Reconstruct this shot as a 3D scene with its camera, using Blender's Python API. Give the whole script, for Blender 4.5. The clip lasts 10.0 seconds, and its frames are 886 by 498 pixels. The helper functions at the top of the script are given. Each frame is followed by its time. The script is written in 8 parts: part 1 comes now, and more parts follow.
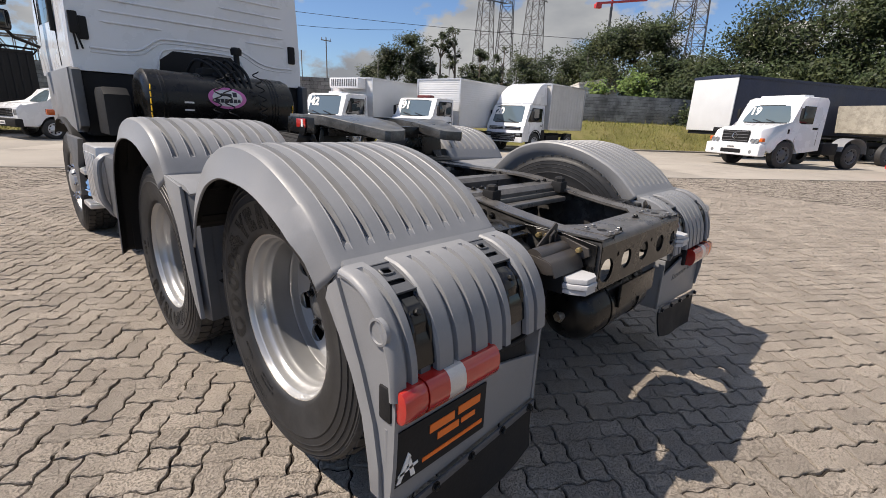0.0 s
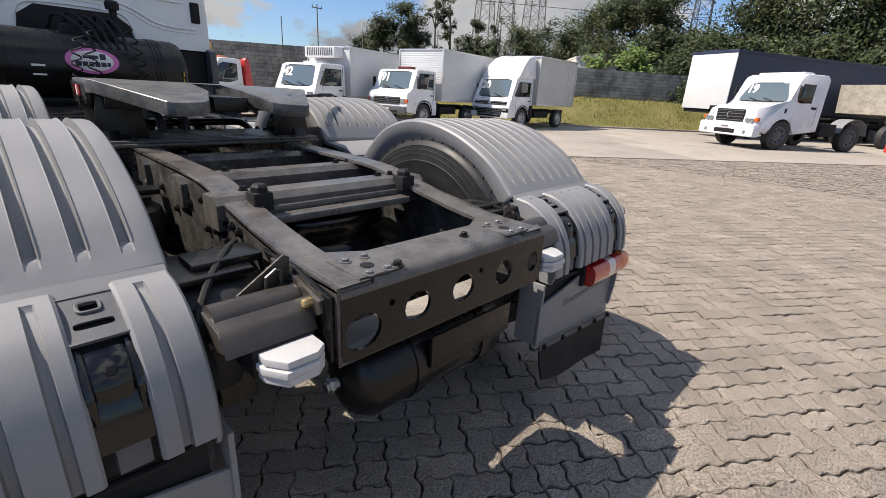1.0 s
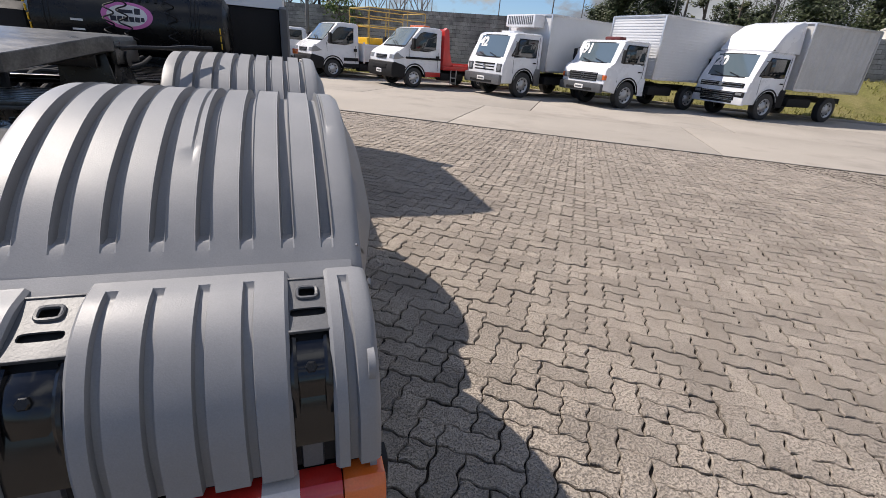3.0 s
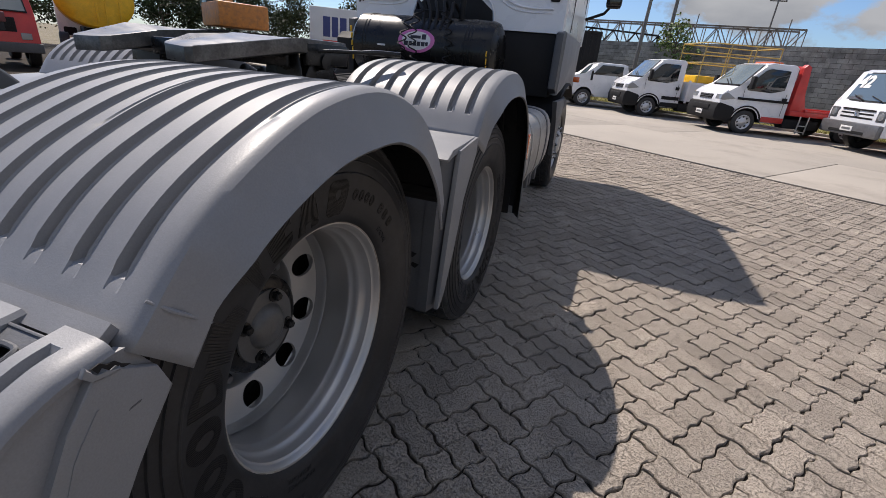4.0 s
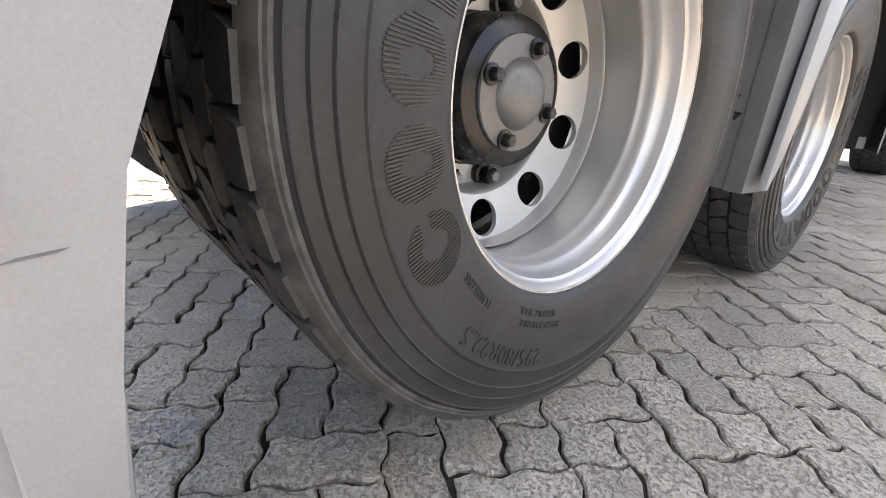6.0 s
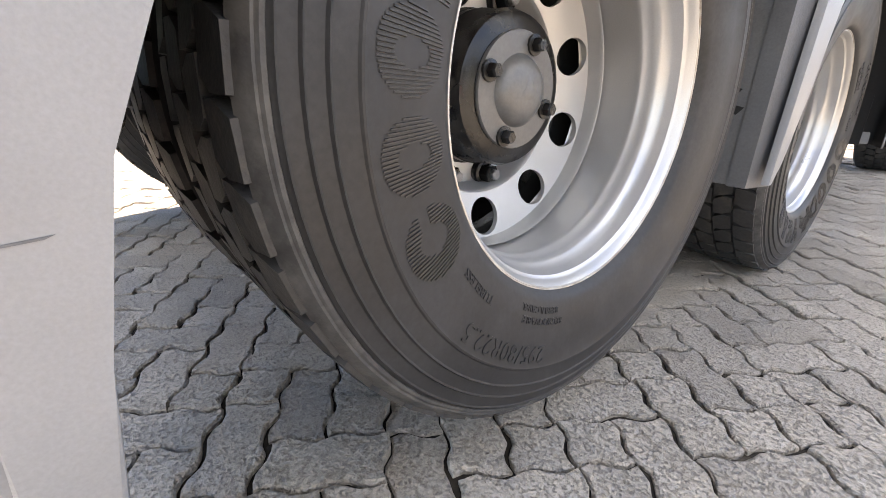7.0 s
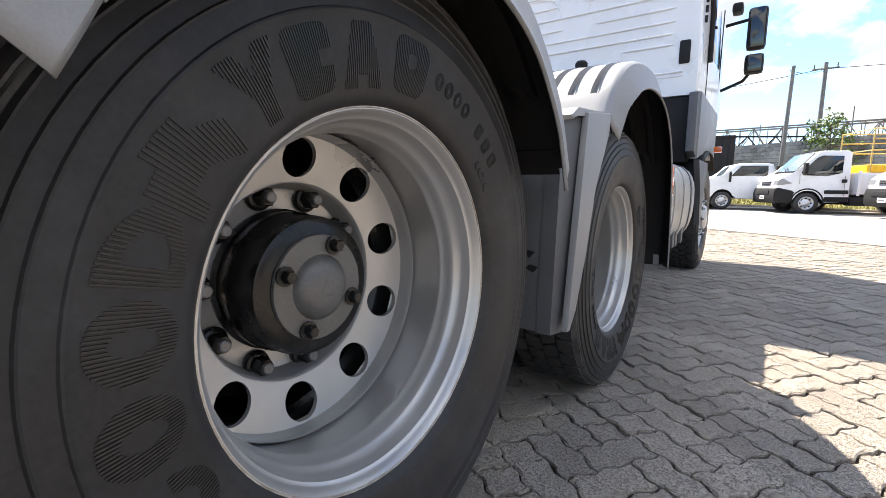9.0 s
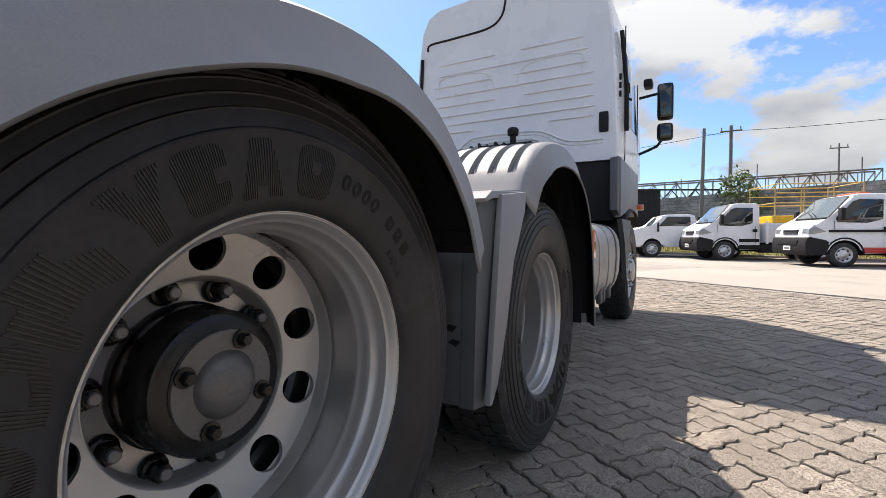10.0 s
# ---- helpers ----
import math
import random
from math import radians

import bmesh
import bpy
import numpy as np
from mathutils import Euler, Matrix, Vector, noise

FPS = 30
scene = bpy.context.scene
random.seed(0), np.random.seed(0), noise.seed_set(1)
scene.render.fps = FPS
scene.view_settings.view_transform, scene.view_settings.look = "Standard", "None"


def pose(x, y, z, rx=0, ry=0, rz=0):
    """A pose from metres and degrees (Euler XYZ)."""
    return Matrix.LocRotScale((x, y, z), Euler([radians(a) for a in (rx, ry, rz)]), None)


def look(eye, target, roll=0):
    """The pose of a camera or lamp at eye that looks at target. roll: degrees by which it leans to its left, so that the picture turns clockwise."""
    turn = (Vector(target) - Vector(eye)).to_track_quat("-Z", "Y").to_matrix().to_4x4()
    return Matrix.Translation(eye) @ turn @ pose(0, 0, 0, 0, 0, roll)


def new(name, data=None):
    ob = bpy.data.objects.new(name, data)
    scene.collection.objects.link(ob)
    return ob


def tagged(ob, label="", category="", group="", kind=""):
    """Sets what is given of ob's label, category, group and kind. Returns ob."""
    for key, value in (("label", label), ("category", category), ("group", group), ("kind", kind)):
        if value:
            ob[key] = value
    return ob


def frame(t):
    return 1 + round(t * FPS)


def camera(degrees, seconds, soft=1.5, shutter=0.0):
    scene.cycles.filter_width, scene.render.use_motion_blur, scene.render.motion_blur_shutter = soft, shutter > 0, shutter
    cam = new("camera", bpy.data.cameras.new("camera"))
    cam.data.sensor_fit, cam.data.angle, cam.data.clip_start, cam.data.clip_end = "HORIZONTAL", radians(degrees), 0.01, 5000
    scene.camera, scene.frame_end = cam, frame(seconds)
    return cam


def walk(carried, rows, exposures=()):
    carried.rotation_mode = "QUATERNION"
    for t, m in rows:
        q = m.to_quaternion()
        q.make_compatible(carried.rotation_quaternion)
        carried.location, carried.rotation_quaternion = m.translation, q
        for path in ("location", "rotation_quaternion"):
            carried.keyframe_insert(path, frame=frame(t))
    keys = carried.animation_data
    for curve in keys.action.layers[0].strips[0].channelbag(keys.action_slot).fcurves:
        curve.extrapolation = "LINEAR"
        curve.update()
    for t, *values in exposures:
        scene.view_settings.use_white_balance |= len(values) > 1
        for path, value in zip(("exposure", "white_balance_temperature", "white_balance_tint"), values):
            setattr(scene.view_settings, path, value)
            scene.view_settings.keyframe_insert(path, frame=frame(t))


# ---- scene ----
cam = camera(89.5, 10.0, soft=0.8)
PATH = [
    (0, (-1.811, -1.393, 1.324), (-0.427, -0.063, 0.762), 2.5),
    (0.5, (-1.338, -1.413, 1.333), (0.068, -0.135, 0.706), 3.0),
    (1, (-0.837, -1.491, 1.343), (0.532, -0.191, 0.68), 3.4),
    (1.5, (-0.344, -1.475, 1.331), (0.932, -0.104, 0.628), 3.6),
    (2, (0.168, -1.476, 1.342), (1.308, -0.015, 0.59), 3.7),
    (2.2, (0.359, -1.461, 1.365), (1.437, 0.039, 0.598), 3.9),
    (3.3, (1.36, -1.143, 1.348), (1.659, 0.663, 0.542), 4.9),
    (3.5, (1.481, -1.025, 1.311), (1.534, 0.808, 0.514), 5.1),
    (4, (1.705, -0.762, 1.28), (1.119, 0.986, 0.505), 5.5),
    (4.5, (1.733, -0.707, 1.218), (0.656, 0.806, 0.476), 5.1),
    (5, (1.62, -0.63, 1.026), (0.379, 0.757, 0.293), 4.3),
    (5.5, (1.549, -0.612, 0.752), (0.192, 0.664, 0.025), 3.3),
    (5.7, (1.533, -0.618, 0.688), (0.149, 0.629, -0.04), 2.9),
    (6.8, (1.529, -0.621, 0.628), (0.104, 0.58, -0.095), 1.3),
    (7, (1.533, -0.615, 0.638), (0.112, 0.602, -0.068), 1.1),
    (7.5, (1.549, -0.591, 0.672), (0.16, 0.702, 0.042), 0.8),
    (8, (1.573, -0.555, 0.717), (0.253, 0.851, 0.188), 0.6),
    (8.5, (1.605, -0.525, 0.761), (0.367, 0.991, 0.352), 0.5),
    (9, (1.641, -0.512, 0.805), (0.49, 1.101, 0.529), 0.4),
    (9.5, (1.676, -0.501, 0.843), (0.621, 1.192, 0.692), 0.4),
    (10, (1.715, -0.492, 0.883), (0.744, 1.255, 0.827), -0.1),
]
EXPOSURES = [(0, 0.44, 7250, 13), (1, 0.58, 7200, 13), (2, 0.78, 7000, 14), (3.3, 0.32, 6950, 14), (4, 0.34, 6950, 15), (4.5, 0.98, 7150, 15), (5, 1.5, 7450, 15), (5.5, 2.86, 7950, 13), (6.2, 3.20, 8050, 13), (7, 3.22, 8050, 13), (7.5, 3.22, 8050, 13), (8, 3.04, 7850, 12), (8.5, 2.72, 7500, 11), (9, 1.88, 7200, 11), (9.5, 1.33, 7100, 12), (10, 1.0, 7150, 13)]
walk(cam, [(t, look(eye, target, roll)) for t, eye, target, roll in PATH], EXPOSURES)

# ---- world, sun and exposure ----
SUN = Vector((-0.59, 0.47, 1.0)).normalized()
sky_world = bpy.data.worlds.new("sky")
scene.world = sky_world
sky_world.use_nodes = True
wt = sky_world.node_tree
wt.nodes.clear()
w_out = wt.nodes.new("ShaderNodeOutputWorld")
w_bg = wt.nodes.new("ShaderNodeBackground")
w_sky = wt.nodes.new("ShaderNodeTexSky")
w_sky.sky_type = "NISHITA"
w_sky.sun_disc = False
w_sky.sun_elevation = math.asin(SUN.z)
w_sky.sun_rotation = math.atan2(SUN.x, SUN.y)
w_sky.air_density, w_sky.dust_density, w_sky.ozone_density = 1.0, 0.6, 2.0
w_co = wt.nodes.new("ShaderNodeTexCoord")
w_map = wt.nodes.new("ShaderNodeMapping")
w_map.inputs["Scale"].default_value = (1.0, 1.0, 1.7)
w_map.inputs["Location"].default_value = (3.1, 1.7, 0.4)
w_noise = wt.nodes.new("ShaderNodeTexNoise")
w_noise.inputs["Scale"].default_value = 2.9
w_noise.inputs["Detail"].default_value = 12.0
w_noise.inputs["Roughness"].default_value = 0.60
w_ramp = wt.nodes.new("ShaderNodeValToRGB")
w_ramp.color_ramp.elements[0].position = 0.520
w_ramp.color_ramp.elements[1].position = 0.570
w_map2 = wt.nodes.new("ShaderNodeMapping")
w_map2.inputs["Scale"].default_value = (1.4, 1.4, 3.4)
w_map2.inputs["Location"].default_value = (7.3, 2.2, 5.1)
w_noise2 = wt.nodes.new("ShaderNodeTexNoise")
w_noise2.inputs["Scale"].default_value = 2.0
w_noise2.inputs["Detail"].default_value = 6.0
w_ramp2 = wt.nodes.new("ShaderNodeValToRGB")
w_ramp2.color_ramp.elements[0].position = 0.38
w_ramp2.color_ramp.elements[0].color = (4.6, 5.25, 6.2, 1)
w_ramp2.color_ramp.elements[1].position = 0.55
w_ramp2.color_ramp.elements[1].color = (7.9, 8.6, 9.4, 1)
w_tint = wt.nodes.new("ShaderNodeMix")
w_tint.data_type, w_tint.blend_type = "RGBA", "MULTIPLY"
w_tint.inputs[0].default_value = 1.0
w_tint.inputs[7].default_value = (1.0, 1.30, 1.72, 1)
w_east = wt.nodes.new("ShaderNodeVectorMath")
w_east.operation = "DOT_PRODUCT"
w_east.inputs[1].default_value = (0.10, 0.005, 0.0)
w_cover = wt.nodes.new("ShaderNodeMath")
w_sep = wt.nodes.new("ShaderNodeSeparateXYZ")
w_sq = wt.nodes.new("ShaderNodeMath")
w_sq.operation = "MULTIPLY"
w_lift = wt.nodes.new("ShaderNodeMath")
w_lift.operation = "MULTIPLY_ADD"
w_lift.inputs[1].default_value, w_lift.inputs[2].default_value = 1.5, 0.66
w_cloud = wt.nodes.new("ShaderNodeVectorMath")
w_cloud.operation = "SCALE"
w_mix = wt.nodes.new("ShaderNodeMix")
w_mix.data_type = "RGBA"
for a, b in ((w_co.outputs["Generated"], w_map.inputs[0]), (w_map.outputs[0], w_noise.inputs["Vector"]), (w_noise.outputs[0], w_cover.inputs[0]),
             (w_co.outputs["Generated"], w_east.inputs[0]), (w_east.outputs["Value"], w_cover.inputs[1]), (w_cover.outputs[0], w_ramp.inputs[0]),
             (w_co.outputs["Generated"], w_map2.inputs[0]), (w_map2.outputs[0], w_noise2.inputs["Vector"]), (w_noise2.outputs[0], w_ramp2.inputs[0]),
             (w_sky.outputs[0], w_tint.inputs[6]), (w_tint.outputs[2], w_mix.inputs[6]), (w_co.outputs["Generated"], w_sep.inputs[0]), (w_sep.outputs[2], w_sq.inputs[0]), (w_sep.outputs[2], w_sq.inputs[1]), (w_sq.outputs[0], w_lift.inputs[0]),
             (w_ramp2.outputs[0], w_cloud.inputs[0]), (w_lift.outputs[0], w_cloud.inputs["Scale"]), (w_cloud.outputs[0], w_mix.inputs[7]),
             (w_ramp.outputs[0], w_mix.inputs[0]), (w_mix.outputs[2], w_bg.inputs["Color"]), (w_bg.outputs[0], w_out.inputs[0])):
    wt.links.new(a, b)
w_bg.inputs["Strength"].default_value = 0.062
sun = new("sun", bpy.data.lights.new("sun", "SUN"))
sun.data.energy, sun.data.angle, sun.data.color = 5.0, radians(0.53), (1.0, 0.96, 0.9)
sun.matrix_world = look(SUN * 60, (0, 0, 0))


# ---- materials ----
def material(name, color, rough=0.5, metal=0.0, scale=6.0, vary=0.12, fine=60.0, bump=0.1, coat=0.0, second=None, amount=0.5,
             objects=0.0, islands=0.0, edge=(0.45, 0.62), spec=0.5, depth=0.004, pits=0.0):
    """A principled surface varied by a coarse and a fine noise; second: a colour that shows in patches (dirt, wear)."""
    m = bpy.data.materials.new(name)
    m.use_nodes = True
    nt = m.node_tree
    p = nt.nodes["Principled BSDF"]
    place = nt.nodes.new("ShaderNodeNewGeometry").outputs["Position"] if objects or islands else nt.nodes.new("ShaderNodeTexCoord").outputs["Object"]

    def noise_at(s, detail=5.0, roughness=0.6):
        n = nt.nodes.new("ShaderNodeTexNoise")
        n.inputs["Scale"].default_value, n.inputs["Detail"].default_value, n.inputs["Roughness"].default_value = s, detail, roughness
        nt.links.new(place, n.inputs["Vector"])
        return n.outputs[0]

    def mix(fac, a, b, blend="MIX"):
        n = nt.nodes.new("ShaderNodeMix")
        n.data_type, n.blend_type = "RGBA", blend
        for value, slot in ((fac, n.inputs[0]), (a, n.inputs[6]), (b, n.inputs[7])):
            if isinstance(value, bpy.types.NodeSocket):
                nt.links.new(value, slot)
            else:
                slot.default_value = value if isinstance(value, float) else (*value[:3], 1)
        return n.outputs[2]

    def span(value, lo, hi, a=0.0, b=1.0):
        n = nt.nodes.new("ShaderNodeMapRange")
        nt.links.new(value, n.inputs[0])
        for k, v in enumerate((lo, hi, a, b)):
            n.inputs[k + 1].default_value = v
        return n.outputs[0]

    coarse, small = noise_at(scale), noise_at(fine, 3.0)
    dark, light = [c * (1 - vary) for c in color], [min(c * (1 + vary), 0.95) for c in color]
    out = mix(span(coarse, 0.3, 0.7), dark, light)
    grain = mix(span(small, 0.3, 0.7), [1 - vary * 0.7] * 3, [1 + vary * 0.7] * 3)
    out = mix(1.0, out, grain, "MULTIPLY")
    if second:
        wear = span(noise_at(scale * 1.7, 8.0, 0.68), *edge, 0.0, amount)
        out = mix(wear, out, second)
    for way, node, socket in ((objects, "ShaderNodeObjectInfo", "Random"), (islands, "ShaderNodeNewGeometry", "Random Per Island")):
        if way:
            info = nt.nodes.new(node)
            shade = mix(span(info.outputs[socket], 0, 1), [1 - way] * 3, [1 + way * 0.7, 1 + way * 0.66, 1 + way * 0.6])
            out = mix(1.0, out, shade, "MULTIPLY")
    nt.links.new(out, p.inputs["Base Color"])
    nt.links.new(span(coarse, 0.25, 0.75, max(rough - 0.1, 0.02), min(rough + 0.1, 1.0)), p.inputs["Roughness"])
    p.inputs["Metallic"].default_value = metal
    p.inputs["Coat Weight"].default_value = coat
    p.inputs["Coat Roughness"].default_value = 0.08
    p.inputs["Specular IOR Level"].default_value = spec
    if pits:
        deep = noise_at(pits, 4.0, 0.7)
        hole = span(deep, 0.36, 0.50)
        out = mix(hole, [c * 0.70 for c in color], out)
        bits = span(noise_at(pits * 2.6, 2.0, 0.5), 0.60, 0.68, 0.0, 0.18)
        out = mix(bits, out, [min(c * 1.75, 0.8) for c in color])
        nt.links.new(out, p.inputs["Base Color"])
        both = nt.nodes.new("ShaderNodeMath")
        both.operation = "MULTIPLY_ADD"
        nt.links.new(hole, both.inputs[0])
        both.inputs[1].default_value = 0.8
        nt.links.new(small, both.inputs[2])
        small = both.outputs[0]
    if bump:
        b = nt.nodes.new("ShaderNodeBump")
        b.inputs["Strength"].default_value, b.inputs["Distance"].default_value = bump, depth
        nt.links.new(small, b.inputs["Height"])
        nt.links.new(b.outputs[0], p.inputs["Normal"])
    return m


def glass(name, color, rough=0.03, coat=0.6):
    m = bpy.data.materials.new(name)
    m.use_nodes = True
    p = m.node_tree.nodes["Principled BSDF"]
    p.inputs["Base Color"].default_value = (*color, 1)
    p.inputs["Roughness"].default_value = rough
    p.inputs["Specular IOR Level"].default_value = 0.8
    p.inputs["Coat Weight"].default_value = coat
    return m


M_FENDER = material("grey_plastic", (0.195, 0.198, 0.206), 0.46, 0.0, 5.0, 0.08, 350.0, 0.28, second=(0.26, 0.262, 0.268), amount=0.35, edge=(0.58, 0.74), depth=0.0009, spec=0.42)
M_DARKGREY = material("dark_grey_plastic", (0.075, 0.078, 0.085), 0.5, 0, 6, 0.15, 200, 0.15)
M_BLACK = material("black_frame_paint", (0.007, 0.0068, 0.0068), 0.28, 0, 7, 0.3, 150, 0.2, second=(0.03, 0.028, 0.026), amount=0.3, edge=(0.56, 0.74), depth=0.0012, spec=0.36)
M_GLOSS = material("glossy_black_paint", (0.006, 0.006, 0.0065), 0.16, 0, 9, 0.2, 150, 0.1, depth=0.0008, spec=0.5)
M_WRAP = material("white_wrapping", (0.42, 0.42, 0.43), 0.5, 0, 10, 0.05, 120, 0.1)
M_PIPE = material("brown_grey_paint", (0.040, 0.035, 0.032), 0.34, 0, 9, 0.2, 130, 0.2, second=(0.04, 0.034, 0.03), amount=0.5, depth=0.0012)
M_DUSTY = material("dusty_black_paint", (0.040, 0.038, 0.037), 0.27, 0, 9, 0.4, 130, 0.25, second=(0.13, 0.124, 0.117), amount=0.55, edge=(0.42, 0.76), depth=0.0015)
# Paler than the webs: dust plus the sky's sheen put into the colour.
M_DUSTSHEEN = material("dust_and_sky_sheen_paint", (0.070, 0.066, 0.063), 0.31, 0, 9, 0.35, 130, 0.3, second=(0.17, 0.16, 0.15), amount=0.55, edge=(0.44, 0.76), depth=0.0015)
# Sunlit beige for the plate added behind the cross member's openings.
M_BACKING = material("sunlit_beige_backing", (0.25, 0.232, 0.208), 0.75, 0, 9, 0.2, 130, 0.3, second=(0.10, 0.095, 0.09), amount=0.7, edge=(0.55, 0.7), depth=0.002)
M_GREASE = material("greasy_worn_steel", (0.12, 0.117, 0.112), 0.33, 0.3, 7, 0.35, 130, 0.2, second=(0.035, 0.035, 0.034), amount=0.7, edge=(0.42, 0.62), depth=0.001)
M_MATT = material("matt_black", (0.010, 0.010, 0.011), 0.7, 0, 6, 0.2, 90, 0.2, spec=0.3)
M_RUBBER = material("tyre_rubber", (0.021, 0.0212, 0.0225), 0.47, 0, 7, 0.22, 130, 0.10, second=(0.048, 0.048, 0.050), amount=0.4, edge=(0.5, 0.7), depth=0.001, spec=0.25)
M_TREAD = material("tread_rubber", (0.022, 0.022, 0.023), 0.62, 0, 9, 0.3, 110, 0.25, second=(0.09, 0.08, 0.07), amount=0.5, edge=(0.55, 0.7))
M_BAND = material("scuffed_rubber", (0.040, 0.040, 0.041), 0.55, 0, 16, 0.3, 60, 0.35, second=(0.085, 0.083, 0.08), amount=0.6, edge=(0.45, 0.62), spec=0.25, depth=0.003)
M_LIP = material("worn_rim_edge", (0.42, 0.40, 0.37), 0.38, 0.5, 14, 0.15, 120, 0.3, second=(0.20, 0.15, 0.11), amount=0.7, edge=(0.44, 0.62), depth=0.001)
M_LETTER = material("moulded_rubber", (0.0085, 0.0085, 0.009), 0.42, 0, 20, 0.2, 160, 0.1)
M_RIM = material("silver_wheel_paint", (0.41, 0.408, 0.406), 0.34, 0.54, 4, 0.06, 500, 0.06, second=(0.36, 0.35, 0.335), amount=0.3, edge=(0.55, 0.72), depth=0.0004)
M_HUB = material("grey_hub_paint", (0.105, 0.104, 0.103), 0.42, 0.3, 9, 0.15, 160, 0.15, depth=0.0008)
M_STEEL = material("bare_steel", (0.42, 0.41, 0.40), 0.38, 0.9, 14, 0.2, 90, 0.12, second=(0.25, 0.17, 0.08), amount=0.5)
M_STEELGREY = material("grey_zinc_bolt", (0.17, 0.17, 0.175), 0.4, 0.5, 20, 0.2, 90, 0.1)
M_BRASS = material("zinc_yellow_bolt", (0.5, 0.38, 0.18), 0.4, 0.8, 20, 0.2, 90, 0.1)
M_DRUM = material("rusty_brake_drum", (0.075, 0.052, 0.037), 0.75, 0.2, 14, 0.3, 90, 0.3, second=(0.05, 0.045, 0.04), amount=0.7)
M_WHITE = material("white_cab_paint", (0.68, 0.69, 0.71), 0.28, 0, 2, 0.03, 300, 0.02, coat=0.4)
M_BOXWHITE = material("white_box_panel", (0.57, 0.58, 0.59), 0.42, 0, 1.2, 0.05, 40, 0.05, second=(0.5, 0.49, 0.46), amount=0.4, edge=(0.55, 0.75))
M_TARP = material("greyish_tarp", (0.47, 0.465, 0.45), 0.6, 0, 1.5, 0.1, 20, 0.3, depth=0.02)
M_NAVY = material("navy_tarp", (0.022, 0.03, 0.062), 0.5, 0, 0.8, 0.2, 10, 0.3, depth=0.02)
M_ALU = material("brushed_aluminium", (0.62, 0.62, 0.63), 0.4, 0.8, 5, 0.08, 200, 0.05, second=(0.4, 0.39, 0.37), amount=0.4)
M_TANK = material("dull_silver_tank", (0.36, 0.345, 0.325), 0.48, 0.35, 3, 0.15, 150, 0.06, second=(0.17, 0.155, 0.14), amount=0.6, edge=(0.5, 0.66))
M_RED = material("red_paint", (0.5, 0.03, 0.025), 0.4, 0, 4, 0.12, 120, 0.05, coat=0.3)
M_MAROON = material("dark_red_cover", (0.10, 0.014, 0.014), 0.5, 0, 5, 0.15, 60, 0.1)
M_REDLENS = material("red_lens", (0.42, 0.022, 0.016), 0.12, 0, 5, 0.1, 240, 0.25, coat=0.8, depth=0.001)
M_ORANGELENS = material("amber_lens", (0.62, 0.12, 0.02), 0.14, 0, 5, 0.1, 240, 0.25, coat=0.8, depth=0.001)
M_CLEARLENS = material("pale_lens", (0.55, 0.50, 0.46), 0.12, 0, 5, 0.08, 240, 0.2, coat=0.8, depth=0.001)
M_YELLOW = material("yellow_paint", (0.78, 0.46, 0.02), 0.45, 0, 3, 0.12, 60, 0.06, second=(0.45, 0.27, 0.03), amount=0.3)
M_PALEYELLOW = material("faded_yellow_paint", (0.50, 0.36, 0.10), 0.5, 0, 3, 0.2, 60, 0.06, second=(0.25, 0.2, 0.1), amount=0.5)
M_BEIGE = material("dusty_beige_paint", (0.42, 0.385, 0.32), 0.7, 0, 2, 0.15, 40, 0.2, second=(0.2, 0.18, 0.15), amount=0.6)
M_ORANGE = material("orange_paint", (0.5, 0.19, 0.04), 0.5, 0, 3, 0.15, 60, 0.06, second=(0.2, 0.1, 0.05), amount=0.5)
M_PINK = material("pink_sticker", (0.62, 0.16, 0.40), 0.4, 0, 10, 0.04, 200, 0.0)
M_PAPER = material("white_sticker", (0.72, 0.70, 0.68), 0.5, 0, 10, 0.04, 200, 0.0)
M_INK = material("dark_ink", (0.02, 0.018, 0.03), 0.5, 0, 10, 0.1, 200, 0.0)
M_BLUEINK = material("navy_lettering", (0.03, 0.045, 0.16), 0.5, 0, 10, 0.1, 200, 0.0)
M_ORANGEINK = material("orange_print", (0.75, 0.16, 0.02), 0.5, 0, 10, 0.05, 200, 0.0)
M_GREYTEXT = material("raised_grey_text", (0.13, 0.135, 0.14), 0.45, 0, 10, 0.1, 200, 0.0)
M_CHROME = material("chrome", (0.8, 0.8, 0.8), 0.1, 1.0, 10, 0.03, 100, 0.0)
M_GLASS = glass("vehicle_glass", (0.010, 0.013, 0.015), 0.03, 0.0)
# The windscreen's base colour holds a pale blue sky reflection.
M_SCREEN = glass("sky_coloured_windscreen", (0.085, 0.118, 0.138), 0.04)
M_LAMP = glass("headlamp_glass", (0.20, 0.21, 0.22), 0.06)
M_PAVER = material("concrete_paver", (0.355, 0.310, 0.265), 0.92, 0, 2.2, 0.18, 190, 0.95, second=(0.20, 0.165, 0.136), amount=0.4, edge=(0.46, 0.72), objects=0.15, spec=0.15, depth=0.008, pits=105.0)
M_PAVERS = material("concrete_pavers", (0.355, 0.310, 0.265), 0.92, 0, 2.2, 0.18, 190, 0.95, second=(0.20, 0.165, 0.136), amount=0.4, edge=(0.46, 0.72), islands=0.15, spec=0.15, depth=0.008, pits=105.0)
M_SAND = material("joint_sand", (0.032, 0.026, 0.021), 0.95, 0, 0.5, 0.3, 60, 0.9, second=(0.20, 0.17, 0.135), amount=0.5, edge=(0.58, 0.70), spec=0.1)
